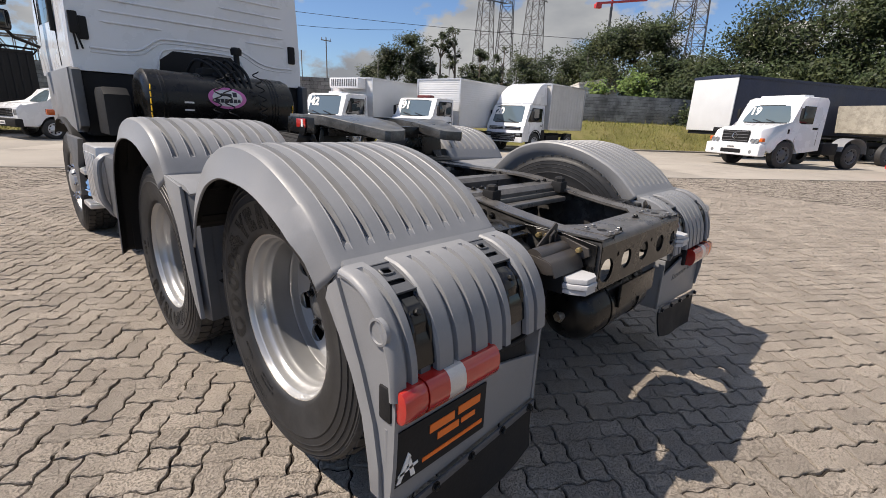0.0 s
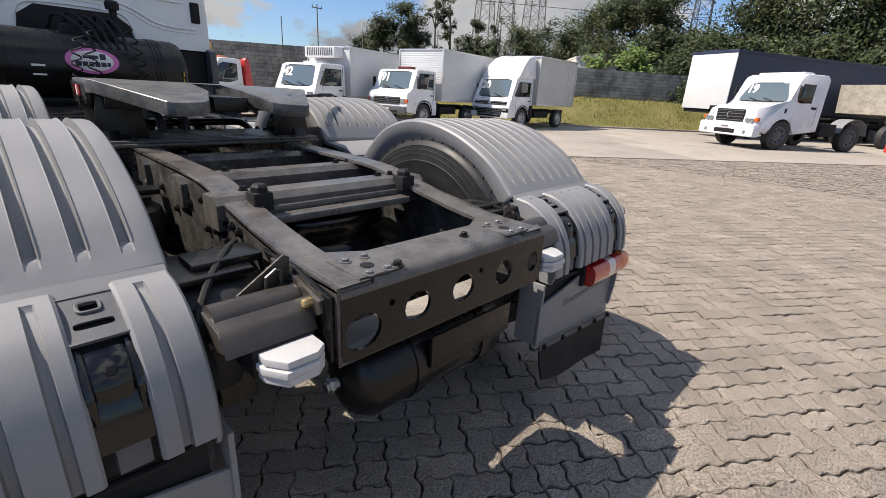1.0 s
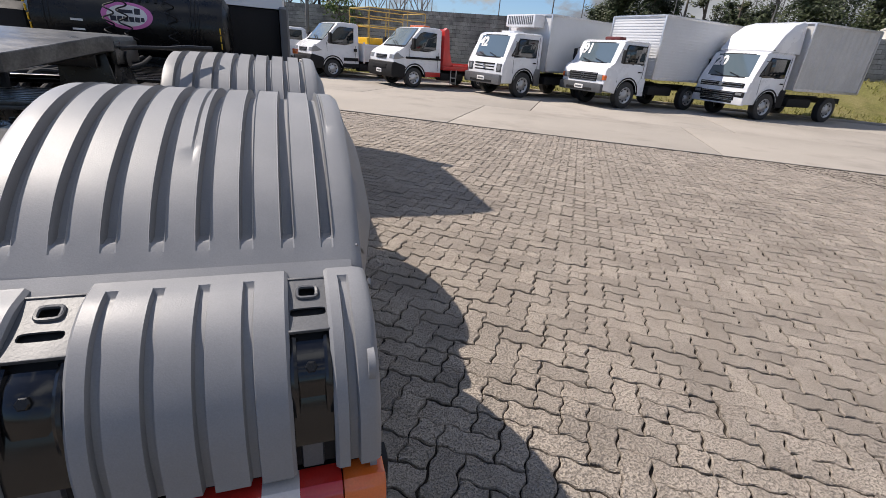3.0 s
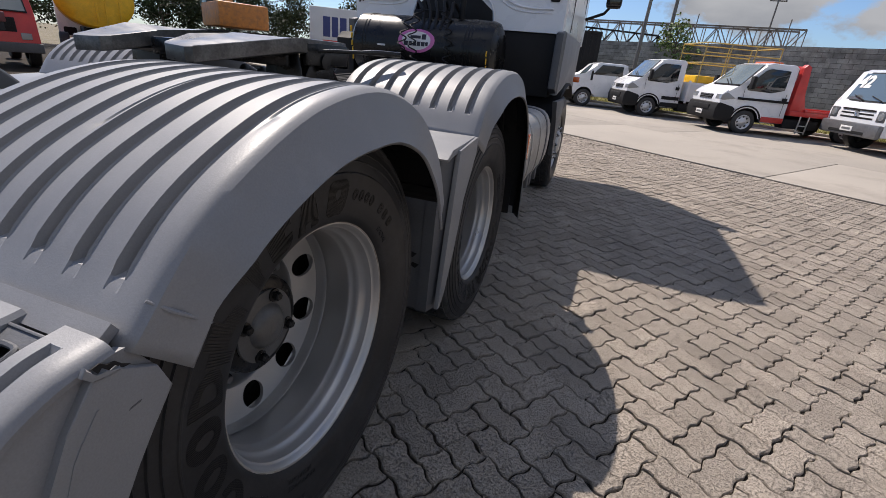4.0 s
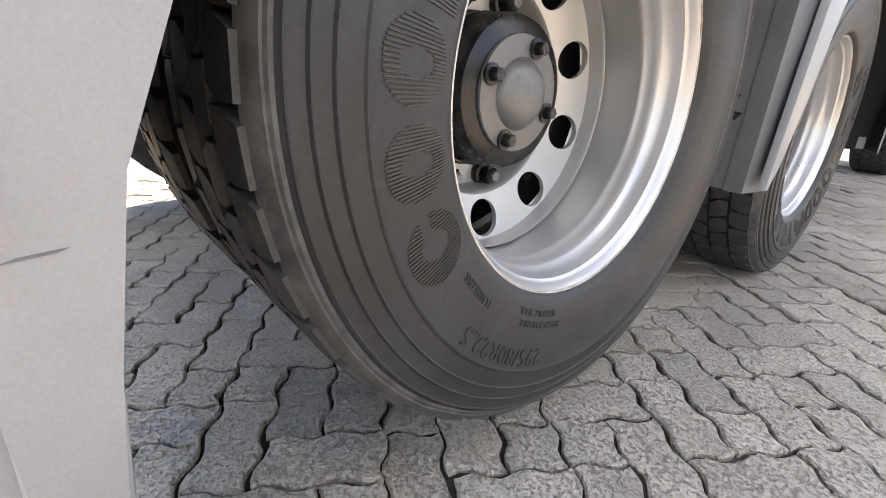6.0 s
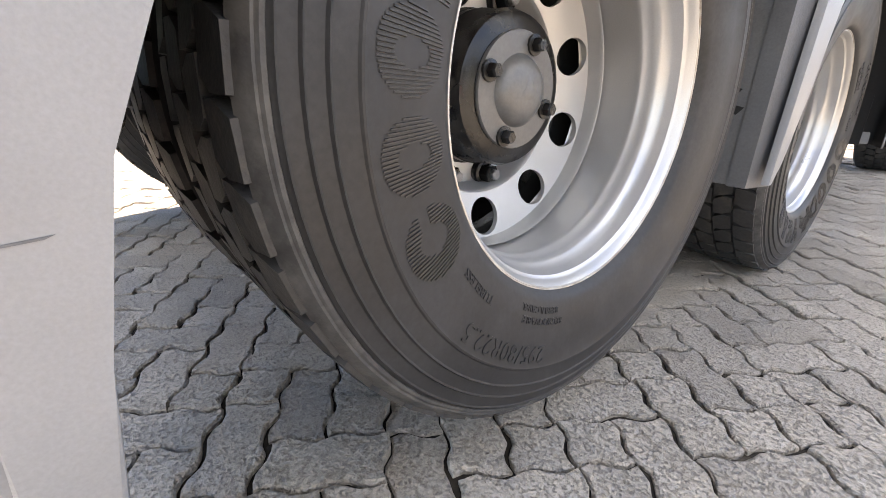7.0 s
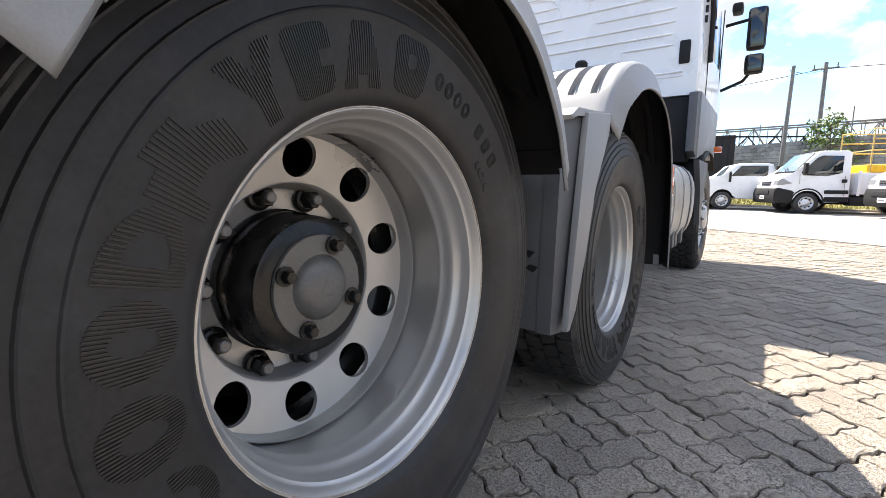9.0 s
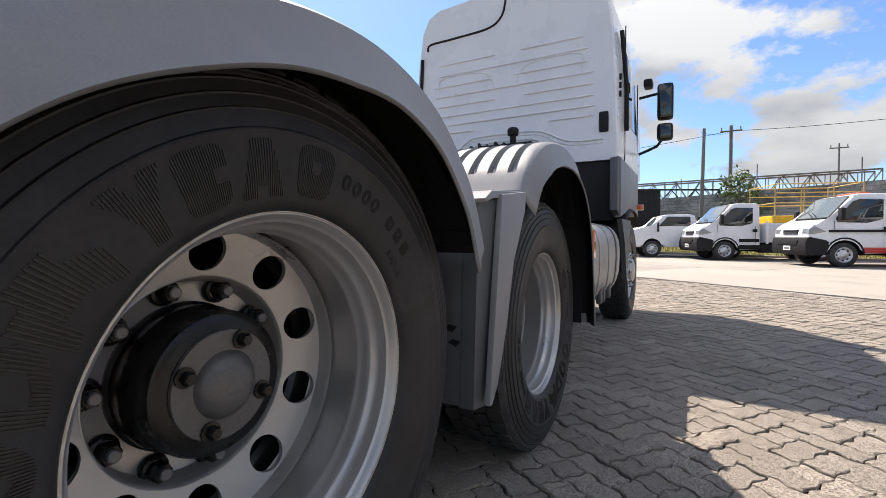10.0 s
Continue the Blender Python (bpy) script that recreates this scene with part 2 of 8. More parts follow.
M_CONCRETE = material("concrete_slab", (0.30, 0.272, 0.238), 0.85, 0, 0.35, 0.10, 40, 0.4, second=(0.17, 0.15, 0.132), amount=0.6, edge=(0.52, 0.72), objects=0.05, spec=0.2)
M_DIRT = material("dirt_and_gravel", (0.20, 0.17, 0.13), 0.95, 0, 0.8, 0.25, 30, 0.8, second=(0.09, 0.10, 0.045), amount=0.7, spec=0.1, depth=0.03)
M_TURF = material("verge_turf", (0.13, 0.125, 0.045), 0.95, 0, 0.5, 0.3, 12, 0.9, second=(0.20, 0.17, 0.08), amount=0.7, spec=0.1, depth=0.05)
M_BLADE = material("grass_blades", (0.18, 0.185, 0.045), 0.8, 0, 0.4, 0.3, 5, 0.0, second=(0.30, 0.24, 0.10), amount=0.7, islands=0.3, spec=0.2)
M_BLOCK = material("weathered_concrete_block", (0.35, 0.335, 0.31), 0.92, 0, 0.5, 0.2, 25, 0.6, second=(0.13, 0.126, 0.118), amount=0.8, objects=0.22, spec=0.1, depth=0.02)
M_BLOCKS = material("weathered_concrete_blocks", (0.35, 0.335, 0.31), 0.92, 0, 0.5, 0.2, 25, 0.6, second=(0.13, 0.126, 0.118), amount=0.8, islands=0.22, spec=0.1, depth=0.02)
M_LEAF = material("dark_foliage", (0.026, 0.042, 0.014), 0.6, 0, 0.35, 0.3, 3, 0.0, second=(0.055, 0.062, 0.020), amount=0.7, islands=0.45, spec=0.3)
M_LEAF2 = material("fresh_foliage", (0.09, 0.15, 0.035), 0.6, 0, 0.5, 0.3, 3, 0.0, second=(0.13, 0.17, 0.04), amount=0.8, islands=0.4, spec=0.3)
M_BARK = material("bark", (0.12, 0.10, 0.08), 0.9, 0, 3, 0.3, 20, 0.6)
M_LATTICE = material("galvanised_steel", (0.10, 0.10, 0.105), 0.6, 0.4, 1, 0.15, 20, 0.0)
M_POLE = material("grey_pole", (0.16, 0.155, 0.15), 0.8, 0, 2, 0.15, 30, 0.1)
M_RUSTTRUSS = material("weathered_truss", (0.22, 0.20, 0.18), 0.7, 0.2, 1, 0.2, 20, 0.1, second=(0.15, 0.09, 0.05), amount=0.6)
M_PLASTER = material("pale_render", (0.55, 0.53, 0.49), 0.85, 0, 0.5, 0.08, 20, 0.2, second=(0.35, 0.33, 0.3), amount=0.5)


# ---- mesh helpers ----
def part(name, shape, mat, parent=None, label="", smooth=35.0, at=None):
    """Links a bmesh (or a mesh) as one object, under a thing or a part."""
    if isinstance(shape, bmesh.types.BMesh):
        me = bpy.data.meshes.new(name)
        bmesh.ops.recalc_face_normals(shape, faces=shape.faces[:])
        shape.to_mesh(me)
        shape.free()
        if smooth:
            me.polygons.foreach_set("use_smooth", [True] * len(me.polygons))
            me.set_sharp_from_angle(angle=radians(smooth))
        me.materials.append(mat)
    else:
        me = shape
    ob = new(name, me)
    if parent:
        ob.parent = parent
    if at is not None:
        ob.matrix_basis = at
    if label:
        ob["label"] = label
    return ob


def thing(name, label, category, at=None, group="", kind=""):
    ob = new(name)
    ob.empty_display_size = 0.2
    if at is not None:
        ob.matrix_basis = at
    return tagged(ob, label, category, group, kind)


def box(bm, x0, x1, y0, y1, z0, z1, bevel=0.0, m=None):
    made = bmesh.ops.create_cube(bm, size=1.0)["verts"]
    for v in made:
        v.co = ((x0 + x1) / 2 + v.co.x * (x1 - x0), (y0 + y1) / 2 + v.co.y * (y1 - y0), (z0 + z1) / 2 + v.co.z * (z1 - z0))
    if bevel:
        edges = list({e for v in made for e in v.link_edges})
        got = bmesh.ops.bevel(bm, geom=edges, offset=bevel, segments=2, affect="EDGES", profile=0.6)
        made = list({v for f in got["faces"] for v in f.verts} | {v for v in made if v.is_valid})
    if m:
        bmesh.ops.transform(bm, matrix=m, verts=[v for v in made if v.is_valid])
    return bm


def prism(bm, outline, axis, a, b, bevel=0.0):
    """An outline in the plane across the axis (x: y, z; y: x, z; z: x, y), drawn out from a to b."""
    def put(p, q):
        return {"x": (q, p[0], p[1]), "y": (p[0], q, p[1]), "z": (p[0], p[1], q)}[axis]
    low = [bm.verts.new(put(p, a)) for p in outline]
    high = [bm.verts.new(put(p, b)) for p in outline]
    n = len(outline)
    faces = [bm.faces.new(low[::-1]), bm.faces.new(high)]
    faces += [bm.faces.new((low[k], low[(k + 1) % n], high[(k + 1) % n], high[k])) for k in range(n)]
    if bevel:
        bmesh.ops.bevel(bm, geom=list({e for f in faces[:2] for e in f.edges}), offset=bevel, segments=2, affect="EDGES", profile=0.6)
    return bm


def lathe(bm, profile, seg=48, closed=False, axis="x", centre=(0, 0, 0)):
    """A profile of (along, radius) turned round an axis."""
    rings = []
    for k in range(seg):
        c, s = math.cos(2 * math.pi * k / seg), math.sin(2 * math.pi * k / seg)
        ring = []
        for a, r in profile:
            p = {"x": (a, r * c, r * s), "y": (r * c, a, r * s), "z": (r * c, r * s, a)}[axis]
            ring.append(bm.verts.new((p[0] + centre[0], p[1] + centre[1], p[2] + centre[2])))
        rings.append(ring)
    n = len(profile)
    for k in range(seg):
        one, two = rings[k], rings[(k + 1) % seg]
        for j in range(n if closed else n - 1):
            i = (j + 1) % n
            bm.faces.new((one[j], one[i], two[i], two[j]))
    if not closed:
        for j in (0, n - 1):
            if profile[j][1] < 1e-3:
                bmesh.ops.pointmerge(bm, verts=[r[j] for r in rings], merge_co=rings[0][j].co)
    return bm


def tube(bm, points, radius, seg=8):
    """A round bar along a line of points; radius may be a list."""
    pts = [Vector(p) for p in points]
    radii = radius if isinstance(radius, (list, tuple)) else [radius] * len(pts)
    rings, side = [], None
    for k, p in enumerate(pts):
        way = (pts[min(k + 1, len(pts) - 1)] - pts[max(k - 1, 0)]).normalized()
        if side is None:
            side = way.orthogonal().normalized()
        side = (side - way * side.dot(way)).normalized()
        up = way.cross(side)
        rings.append([bm.verts.new(p + radii[k] * (math.cos(2 * math.pi * j / seg) * side + math.sin(2 * math.pi * j / seg) * up)) for j in range(seg)])
    for one, two in zip(rings, rings[1:]):
        for j in range(seg):
            bm.faces.new((one[j], one[(j + 1) % seg], two[(j + 1) % seg], two[j]))
    bm.faces.new(rings[0][::-1])
    bm.faces.new(rings[-1])
    return bm


def curved(points, n):
    """A smooth line through points, n places evenly along it."""
    pts = [Vector((*p, 0)) if len(p) == 2 else Vector(p) for p in points]
    ext = [2 * pts[0] - pts[1]] + pts + [2 * pts[-1] - pts[-2]]
    fine = []
    for k in range(1, len(ext) - 2):
        a, b, c, d = ext[k - 1:k + 3]
        for j in range(24):
            t = j / 24
            fine.append(0.5 * (2 * b + (c - a) * t + (2 * a - 5 * b + 4 * c - d) * t * t + (3 * b - a - 3 * c + d) * t ** 3))
    fine.append(pts[-1])
    along = [0.0]
    for p, q in zip(fine, fine[1:]):
        along.append(along[-1] + (q - p).length)
    out, j = [], 0
    for k in range(n):
        want = along[-1] * k / (n - 1)
        while j < len(fine) - 2 and along[j + 1] < want:
            j += 1
        f = (want - along[j]) / max(along[j + 1] - along[j], 1e-9)
        out.append(fine[j].lerp(fine[j + 1], min(f, 1)))
    return out


def sheet(bm, rows, thick=0.0):
    """A grid of points as faces; thick: given depth along the normals."""
    grid = [[bm.verts.new(p) for p in row] for row in rows]
    for one, two in zip(grid, grid[1:]):
        for j in range(len(one) - 1):
            bm.faces.new((one[j], one[j + 1], two[j + 1], two[j]))
    if thick:
        bm.normal_update()
        bmesh.ops.solidify(bm, geom=bm.faces[:], thickness=thick)
    return bm


def plate(bm, outline, holes, axis, a, b):
    """A flat plate with holes through it, from a to b along the axis."""
    def put(p):
        return {"x": (a, p[0], p[1]), "y": (p[0], a, p[1]), "z": (p[0], p[1], a)}[axis]
    edges = []
    for loop in (outline, *holes):
        vs = [bm.verts.new(put(p)) for p in loop]
        edges += [bm.edges.new((vs[k], vs[(k + 1) % len(vs)])) for k in range(len(vs))]
    faces = [g for g in bmesh.ops.triangle_fill(bm, edges=edges, use_beauty=True, use_dissolve=False)["geom"] if isinstance(g, bmesh.types.BMFace)]
    got = bmesh.ops.extrude_face_region(bm, geom=faces)["geom"]
    move = {"x": (b - a, 0, 0), "y": (0, b - a, 0), "z": (0, 0, b - a)}[axis]
    bmesh.ops.translate(bm, verts=[g for g in got if isinstance(g, bmesh.types.BMVert)], vec=move)
    return bm


def circle(cx, cy, r, n=20, ry=None):
    return [(cx + r * math.cos(2 * math.pi * k / n), cy + (ry or r) * math.sin(2 * math.pi * k / n)) for k in range(n)]


def writing(name, text, size, mat, parent, at, depth=0.001, spread=1.0, bold=0.0):
    """Letters as a mesh, in the plane of at."""
    cu = bpy.data.curves.new(name, "FONT")
    cu.body, cu.size, cu.extrude, cu.align_x, cu.align_y, cu.space_character, cu.offset = text, size, depth, "CENTER", "CENTER", spread, bold
    ob = bpy.data.objects.new(name, cu)
    me = bpy.data.meshes.new_from_object(ob)
    bpy.data.objects.remove(ob)
    me.materials.append(mat)
    return part(name, me, mat, parent, at=at)


def fresh():
    return bmesh.new()


FLIP = Matrix.Diagonal((-1, 1, 1, 1))


def mirrored(bm):
    bmesh.ops.transform(bm, matrix=FLIP, verts=bm.verts[:])
    return bm


# ---- the grey-and-white tractor truck ----
truck = thing("tractor_truck", "white six-wheel road tractor with grey plastic fenders and raised rear axle", "truck")
LIP = 1.158
AXLE_REAR, AXLE_MID, AXLE_FRONT = (0.006, 0.623), (1.385, 0.512), (4.70, 0.512)


def bolt_mesh(r, h, mat, washer=1.5):
    bm = fresh()
    lathe(bm, [(0, 0), (0, r * washer), (h * 0.25, r * washer), (h * 0.28, r)], 12)
    lathe(bm, [(h * 0.28, r), (h * 0.85, r), (h, r * 0.8), (h, 0)], 6)
    me = bpy.data.meshes.new("bolt")
    bm.to_mesh(me)
    bm.free()
    me.materials.append(mat)
    return me


BOLT = bolt_mesh(0.010, 0.014, M_BLACK)
BOLT_GREY = bolt_mesh(0.009, 0.010, M_STEELGREY, 1.6)
BOLT_BRASS = bolt_mesh(0.010, 0.03, M_BRASS)


def nut_mesh():
    """A wheel nut on a dished washer, with the bare end of the stud standing out of it."""
    bm = fresh()
    lathe(bm, [(0, 0.026), (0.008, 0.0265), (0.014, 0.024), (0.016, 0.019)], 18)
    lathe(bm, [(0.014, 0.018), (0.036, 0.018), (0.039, 0.0155), (0.039, 0.010)], 6)
    dark = len(bm.faces)
    lathe(bm, [(0.038, 0.0105), (0.048, 0.0105), (0.050, 0.008), (0.050, 0.0)], 12)
    bm.faces.ensure_lookup_table()
    for f in bm.faces[dark:]:
        f.material_index = 1
    me = bpy.data.meshes.new("wheel_nut")
    bm.to_mesh(me)
    bm.free()
    me.materials.append(M_BLACK)
    me.materials.append(M_STEELGREY)
    return me


WHEEL_NUT = nut_mesh()
CAP_BOLT = bolt_mesh(0.0118, 0.022, M_BLACK, 1.5)
POINT = {"+x": (0, 0, 0), "-x": (0, 0, 180), "+y": (0, 0, 90), "-y": (0, 0, -90), "+z": (0, -90, 0), "-z": (0, 90, 0)}


def bolt(parent, p, way, me=None):
    return part("bolt", me or BOLT, None, parent, at=pose(*p, *POINT[way]))


# Sidewall of a tyre, as (out from the rim's edge, radius).
SIDE = [(-0.010, 0.294), (0.003, 0.300), (0.0125, 0.309), (0.0165, 0.317), (0.0235, 0.345), (0.0285, 0.378), (0.0310, 0.412), (0.0328, 0.4165), (0.0322, 0.4190), (0.0295, 0.4210),
        (0.0282, 0.4435), (0.0296, 0.4460), (0.0258, 0.4480), (0.0240, 0.4635), (0.0252, 0.4660), (0.0212, 0.4680), (0.0190, 0.4830), (0.0202, 0.4855), (0.0158, 0.4880), (0.0100, 0.4970), (0.004, 0.5050), (-0.003, 0.5085), (-0.014, 0.5065)]


def side_at(r):
    for (a, r0), (b, r1) in zip(SIDE, SIDE[1:]):
        if r0 <= r <= r1:
            return a + (b - a) * (r - r0) / (r1 - r0)
    return SIDE[-1][0]


def tyre_mesh():
    """The carcass: both sidewalls and the floor of the tread."""
    bm = fresh()
    other = [(-0.236 - a, r) for a, r in SIDE]
    lathe(bm, SIDE + other[::-1], 96, closed=True)
    return bm


def tread_mesh(count=47):
    """Tread blocks in four rows: six-sided, so that the grooves between them run in zigzag, with notched shoulders."""
    bm = fresh()
    step = 2 * math.pi / count
    for a0, a1, turn in ((-0.002, -0.056, 0.0), (-0.063, -0.114, 0.5), (-0.121, -0.172, 0.0), (-0.179, -0.234, 0.5)):
        for k in range(count):
            mid, low, high = (k + turn) * step, [], []
            for r, grow, ring in ((0.5050, 0.490, low), (0.5205, 0.468, high)):
                for f, w in ((0.0, -0.80), (0.5, -1.0), (1.0, -0.80), (1.0, 0.80), (0.5, 1.0), (0.0, 0.80)):
                    a = a0 + (a1 - a0) * f
                    shoulder = a in (-0.002, -0.234)
                    t = mid + step * grow * w + step * 0.20 * (f - 0.5) * (1 if turn else -1)
                    q = r - (0.004 if shoulder else 0.0)
                    ring.append(bm.verts.new((a, q * math.cos(t), q * math.sin(t))))
            bm.faces.new(high)
            for n in range(6):
                bm.faces.new((low[n], low[(n + 1) % 6], high[(n + 1) % 6], high[n]))
    return bm


def rim_mesh():
    """Dished disc wheel: flange, stepped barrel, sloping ring with ten round openings, turned edge and bolt face."""
    bm = fresh()
    lathe(bm, [(-0.236, 0.300), (-0.226, 0.294), (-0.19, 0.292), (-0.12, 0.290), (-0.03, 0.292), (-0.016, 0.296), (-0.004, 0.302), (0.001, 0.3005), (0.001, 0.296),
               (-0.005, 0.2915), (-0.012, 0.2895), (-0.016, 0.2870), (-0.0185, 0.2838), (-0.034, 0.2815), (-0.046, 0.2790), (-0.0510, 0.2745), (-0.056, 0.2722), (-0.066, 0.2712), (-0.078, 0.2706),
               (-0.0825, 0.2680), (-0.087, 0.2672), (-0.093, 0.2680), (-0.104, 0.2712), (-0.122, 0.2755), (-0.150, 0.2800), (-0.165, 0.2828), (-0.180, 0.2840), (-0.205, 0.2840), (-0.222, 0.2820), (-0.2300, 0.2760)], 96)
    lathe(bm, [(-0.2060, 0.2732), (-0.197, 0.2752), (-0.184, 0.2760), (-0.1735, 0.2765), (-0.1710, 0.2778), (-0.1745, 0.2790), (-0.195, 0.2792), (-0.225, 0.2788)], 96)
    plate_bm = fresh()
    outer = circle(0, 0, 0.2740, 72)
    holes = [circle(0.2340 * math.cos(math.radians(a)), 0.2340 * math.sin(math.radians(a)), 0.0360, 32) for a in range(16, 376, 36)]
    plate(plate_bm, outer, holes + [circle(0, 0, 0.1890, 60)], "x", -0.2180, -0.2280)
    for v in plate_bm.verts:
        v.co.x += (math.hypot(v.co.y, v.co.z) - 0.2320) * 0.30
    me = bpy.data.meshes.new("disc")
    plate_bm.to_mesh(me)
    plate_bm.free()
    bm.from_mesh(me)
    lathe(bm, [(-0.2310, 0.1905), (-0.2300, 0.1878), (-0.2325, 0.1856), (-0.2380, 0.1836), (-0.2720, 0.1800), (-0.2800, 0.1765), (-0.2835, 0.1690), (-0.2840, 0.130)], 96)
    bpy.data.meshes.remove(me)
    return bm


def hub_mesh():
    bm = fresh()
    lathe(bm, [(-0.286, 0.138), (-0.278, 0.138), (-0.274, 0.132), (-0.262, 0.1315), (-0.258, 0.134), (-0.240, 0.134), (-0.236, 0.131), (-0.186, 0.129), (-0.174, 0.124), (-0.168, 0.112), (-0.169, 0.0)], 48)
    return bm


def cap_mesh():
    """Flat hub cap with a dome and a low three-sided boss on it."""
    bm = fresh()
    lathe(bm, [(-0.172, 0.095), (-0.164, 0.0970), (-0.1605, 0.0955), (-0.1590, 0.060), (-0.1530, 0.056), (-0.1430, 0.047), (-0.1370, 0.034), (-0.1350, 0.018), (-0.1345, 0.0)], 48)
    tip = bm.verts.new((-0.1285, 0, 0))
    low = [bm.verts.new((-0.1385, 0.036 * math.cos(t), 0.036 * math.sin(t))) for t in (radians(30), radians(90), radians(150), radians(210), radians(270), radians(330))]
    for k in (0, 2, 4):
        low[k].co.y, low[k].co.z = low[k].co.y * 0.36, low[k].co.z * 0.36
        low[k].co.x = -0.1335
    for k in range(6):
        bm.faces.new((tip, low[k], low[(k + 1) % 6]))
    return bm


def hatched(bm, angle, half, inside, r0=0.322, r1=0.405):
    """A raised shape on the sidewall made of fine radial ridges on one hidden base. inside(u, v) tells its outline."""
    n, last = 21, None
    for k in range(n):
        u = -1 + (2 * k + 1) / n
        t = math.radians(angle) - half * u
        w = half / n * 0.76
        start = None
        for j in range(65):
            v = -1 + 2 * j / 64
            on = j < 64 and inside(u, v)
            if on and start is None:
                start = v
            if not on and start is not None:
                grid = []
                for q in np.linspace(start, v, 4):
                    r = r0 + (q + 1) / 2 * (r1 - r0)
                    x = side_at(r) + 0.0014
                    grid.append([bm.verts.new((x - d, r * math.cos(a), r * math.sin(a))) for d, a in ((0.0034, t + w), (0, t + w * 0.6), (0, t - w * 0.6), (0.0034, t - w))])
                for one, two in zip(grid, grid[1:]):
                    for i in range(3):
                        bm.faces.new((one[i], one[i + 1], two[i + 1], two[i]))
                if last:
                    bm.faces.new((last[0], grid[0][0], grid[1][0], last[1]))
                last = (grid[0][3], grid[1][3])
                start = None


def oval(u, v):
    return u * u + v * v < 1 and (u / 0.32) ** 2 + (v / 0.55) ** 2 > 1


def slab(u, v):
    return abs(u) ** 4 + abs(v) ** 4 < 1 and not (u * u + (v - 0.2) ** 2 < 0.07)


def bow(u, v):
    return u > -0.92 and ((u + 0.92) / 1.85) ** 2 + v * v < 1 and not (u > -0.42 and ((u + 0.42) / 0.80) ** 2 + (v / 0.52) ** 2 < 1)


def chevron(u, v):
    return abs(abs(u) - 0.62 * max(0.0, (v + 0.3) / 1.3)) < 0.30 and abs(u) < 0.96


def block(u, v):
    return abs(u) ** 6 + abs(v) ** 6 < 0.9 and not (u > 0.45 and abs(v) < 0.22)


def wedge(u, v):
    return abs(u) < 0.36 + 0.56 * (1 - v) / 2 and not (abs(u) < 0.20 and v < -0.60)


def wing(u, v):
    top = 0.98 - 0.10 * abs(u + 0.4)
    heel = -0.15 - 0.75 * max(0.0, u - 0.1)
    if u < -0.55:
        return 0.0 - (u + 0.55) * -1.6 - 0.95 < v < 0.55
    return heel - 0.30 < v < (top if u < 0.35 else 0.45 - (u - 0.35) * 0.7) and abs(u) < 0.97


def hook(u, v):
    return u * u + v * v < 1 and not ((u - 0.10) ** 2 / 0.16 + v * v / 0.28 < 1) and not (u > 0.1 and -0.05 < v < 0.32)


SHAPES = [(-156.0, 6.8, hook), (-171.4, 6.0, oval), (174.0, 6.2, oval), (160.0, 6.8, bow), (145.0, 8.6, wing), (127.6, 6.4, chevron), (114.8, 5.6, block), (100.4, 6.8, wedge), (84.2, 6.0, slab)]


def emblem_meshes():
    out = []
    for angle, half, shape in SHAPES:
        bm = fresh()
        hatched(bm, angle, radians(half), shape)
        out.append(bm)
    for k, angle in enumerate((73, 68.5, 64, 59.5, 50.5, 45, 39.5)):
        bm = fresh()
        hatched(bm, angle, radians(1.7), oval if k in (0, 1, 2, 3) else slab, 0.356, 0.384)
        out.append(bm)
    return out


TYRE = TREAD = RIM = HUB = CAP = EMBLEM = None


def keep(bm, mat, smooth=35):
    me = bpy.data.meshes.new("m")
    bmesh.ops.recalc_face_normals(bm, faces=bm.faces[:])
    bm.to_mesh(me)
    bm.free()
    me.polygons.foreach_set("use_smooth", [True] * len(me.polygons))
    me.set_sharp_from_angle(angle=radians(smooth))
    me.materials.append(mat)
    return me


TYRE, TREAD, RIM = keep(tyre_mesh(), M_RUBBER, 28), keep(tread_mesh(), M_TREAD, 20), keep(rim_mesh(), M_RIM, 32)
HUB, CAP, EMBLEM = keep(hub_mesh(), M_BLACK), keep(cap_mesh(), M_HUB), [keep(bm, M_LETTER, 20) for bm in emblem_meshes()]


edge_bm = fresh()
lathe(edge_bm, [(-0.010, 0.3035), (0.0005, 0.3045), (0.0035, 0.3025), (0.0030, 0.2985), (-0.003, 0.2960)], 96)
EDGE_RING = keep(edge_bm, M_LIP)
# Scuffed band between the sidewall's ridges and the tread's shoulder.
band_bm = fresh()
lathe(band_bm, [(0.0130, 0.4885), (0.0166, 0.4905), (0.0158, 0.4945), (0.0128, 0.4972), (0.0132, 0.5000), (0.0088, 0.5035), (0.0030, 0.5075), (-0.0060, 0.5120)], 120)
for v in band_bm.verts:
    rough = noise.noise((v.co.y * 26, v.co.z * 26, v.co.x * 40)) * 0.0016
    v.co.y, v.co.z, v.co.x = v.co.y * (1 + rough), v.co.z * (1 + rough), v.co.x + rough
BAND_RING = keep(band_bm, M_BAND)


def on_tyre(text, angle, r, size, tyre):
    """Raised letters bent round the sidewall, their tops outward."""
    ob = writing("moulded_text", text, size, M_RUBBER, tyre, None, 0.0011, 1.05)
    for v in ob.data.vertices:
        a, rad = radians(angle) - v.co.x / r, r + v.co.y
        v.co = (side_at(rad) + 0.0004 + v.co.z, rad * math.cos(a), rad * math.sin(a))


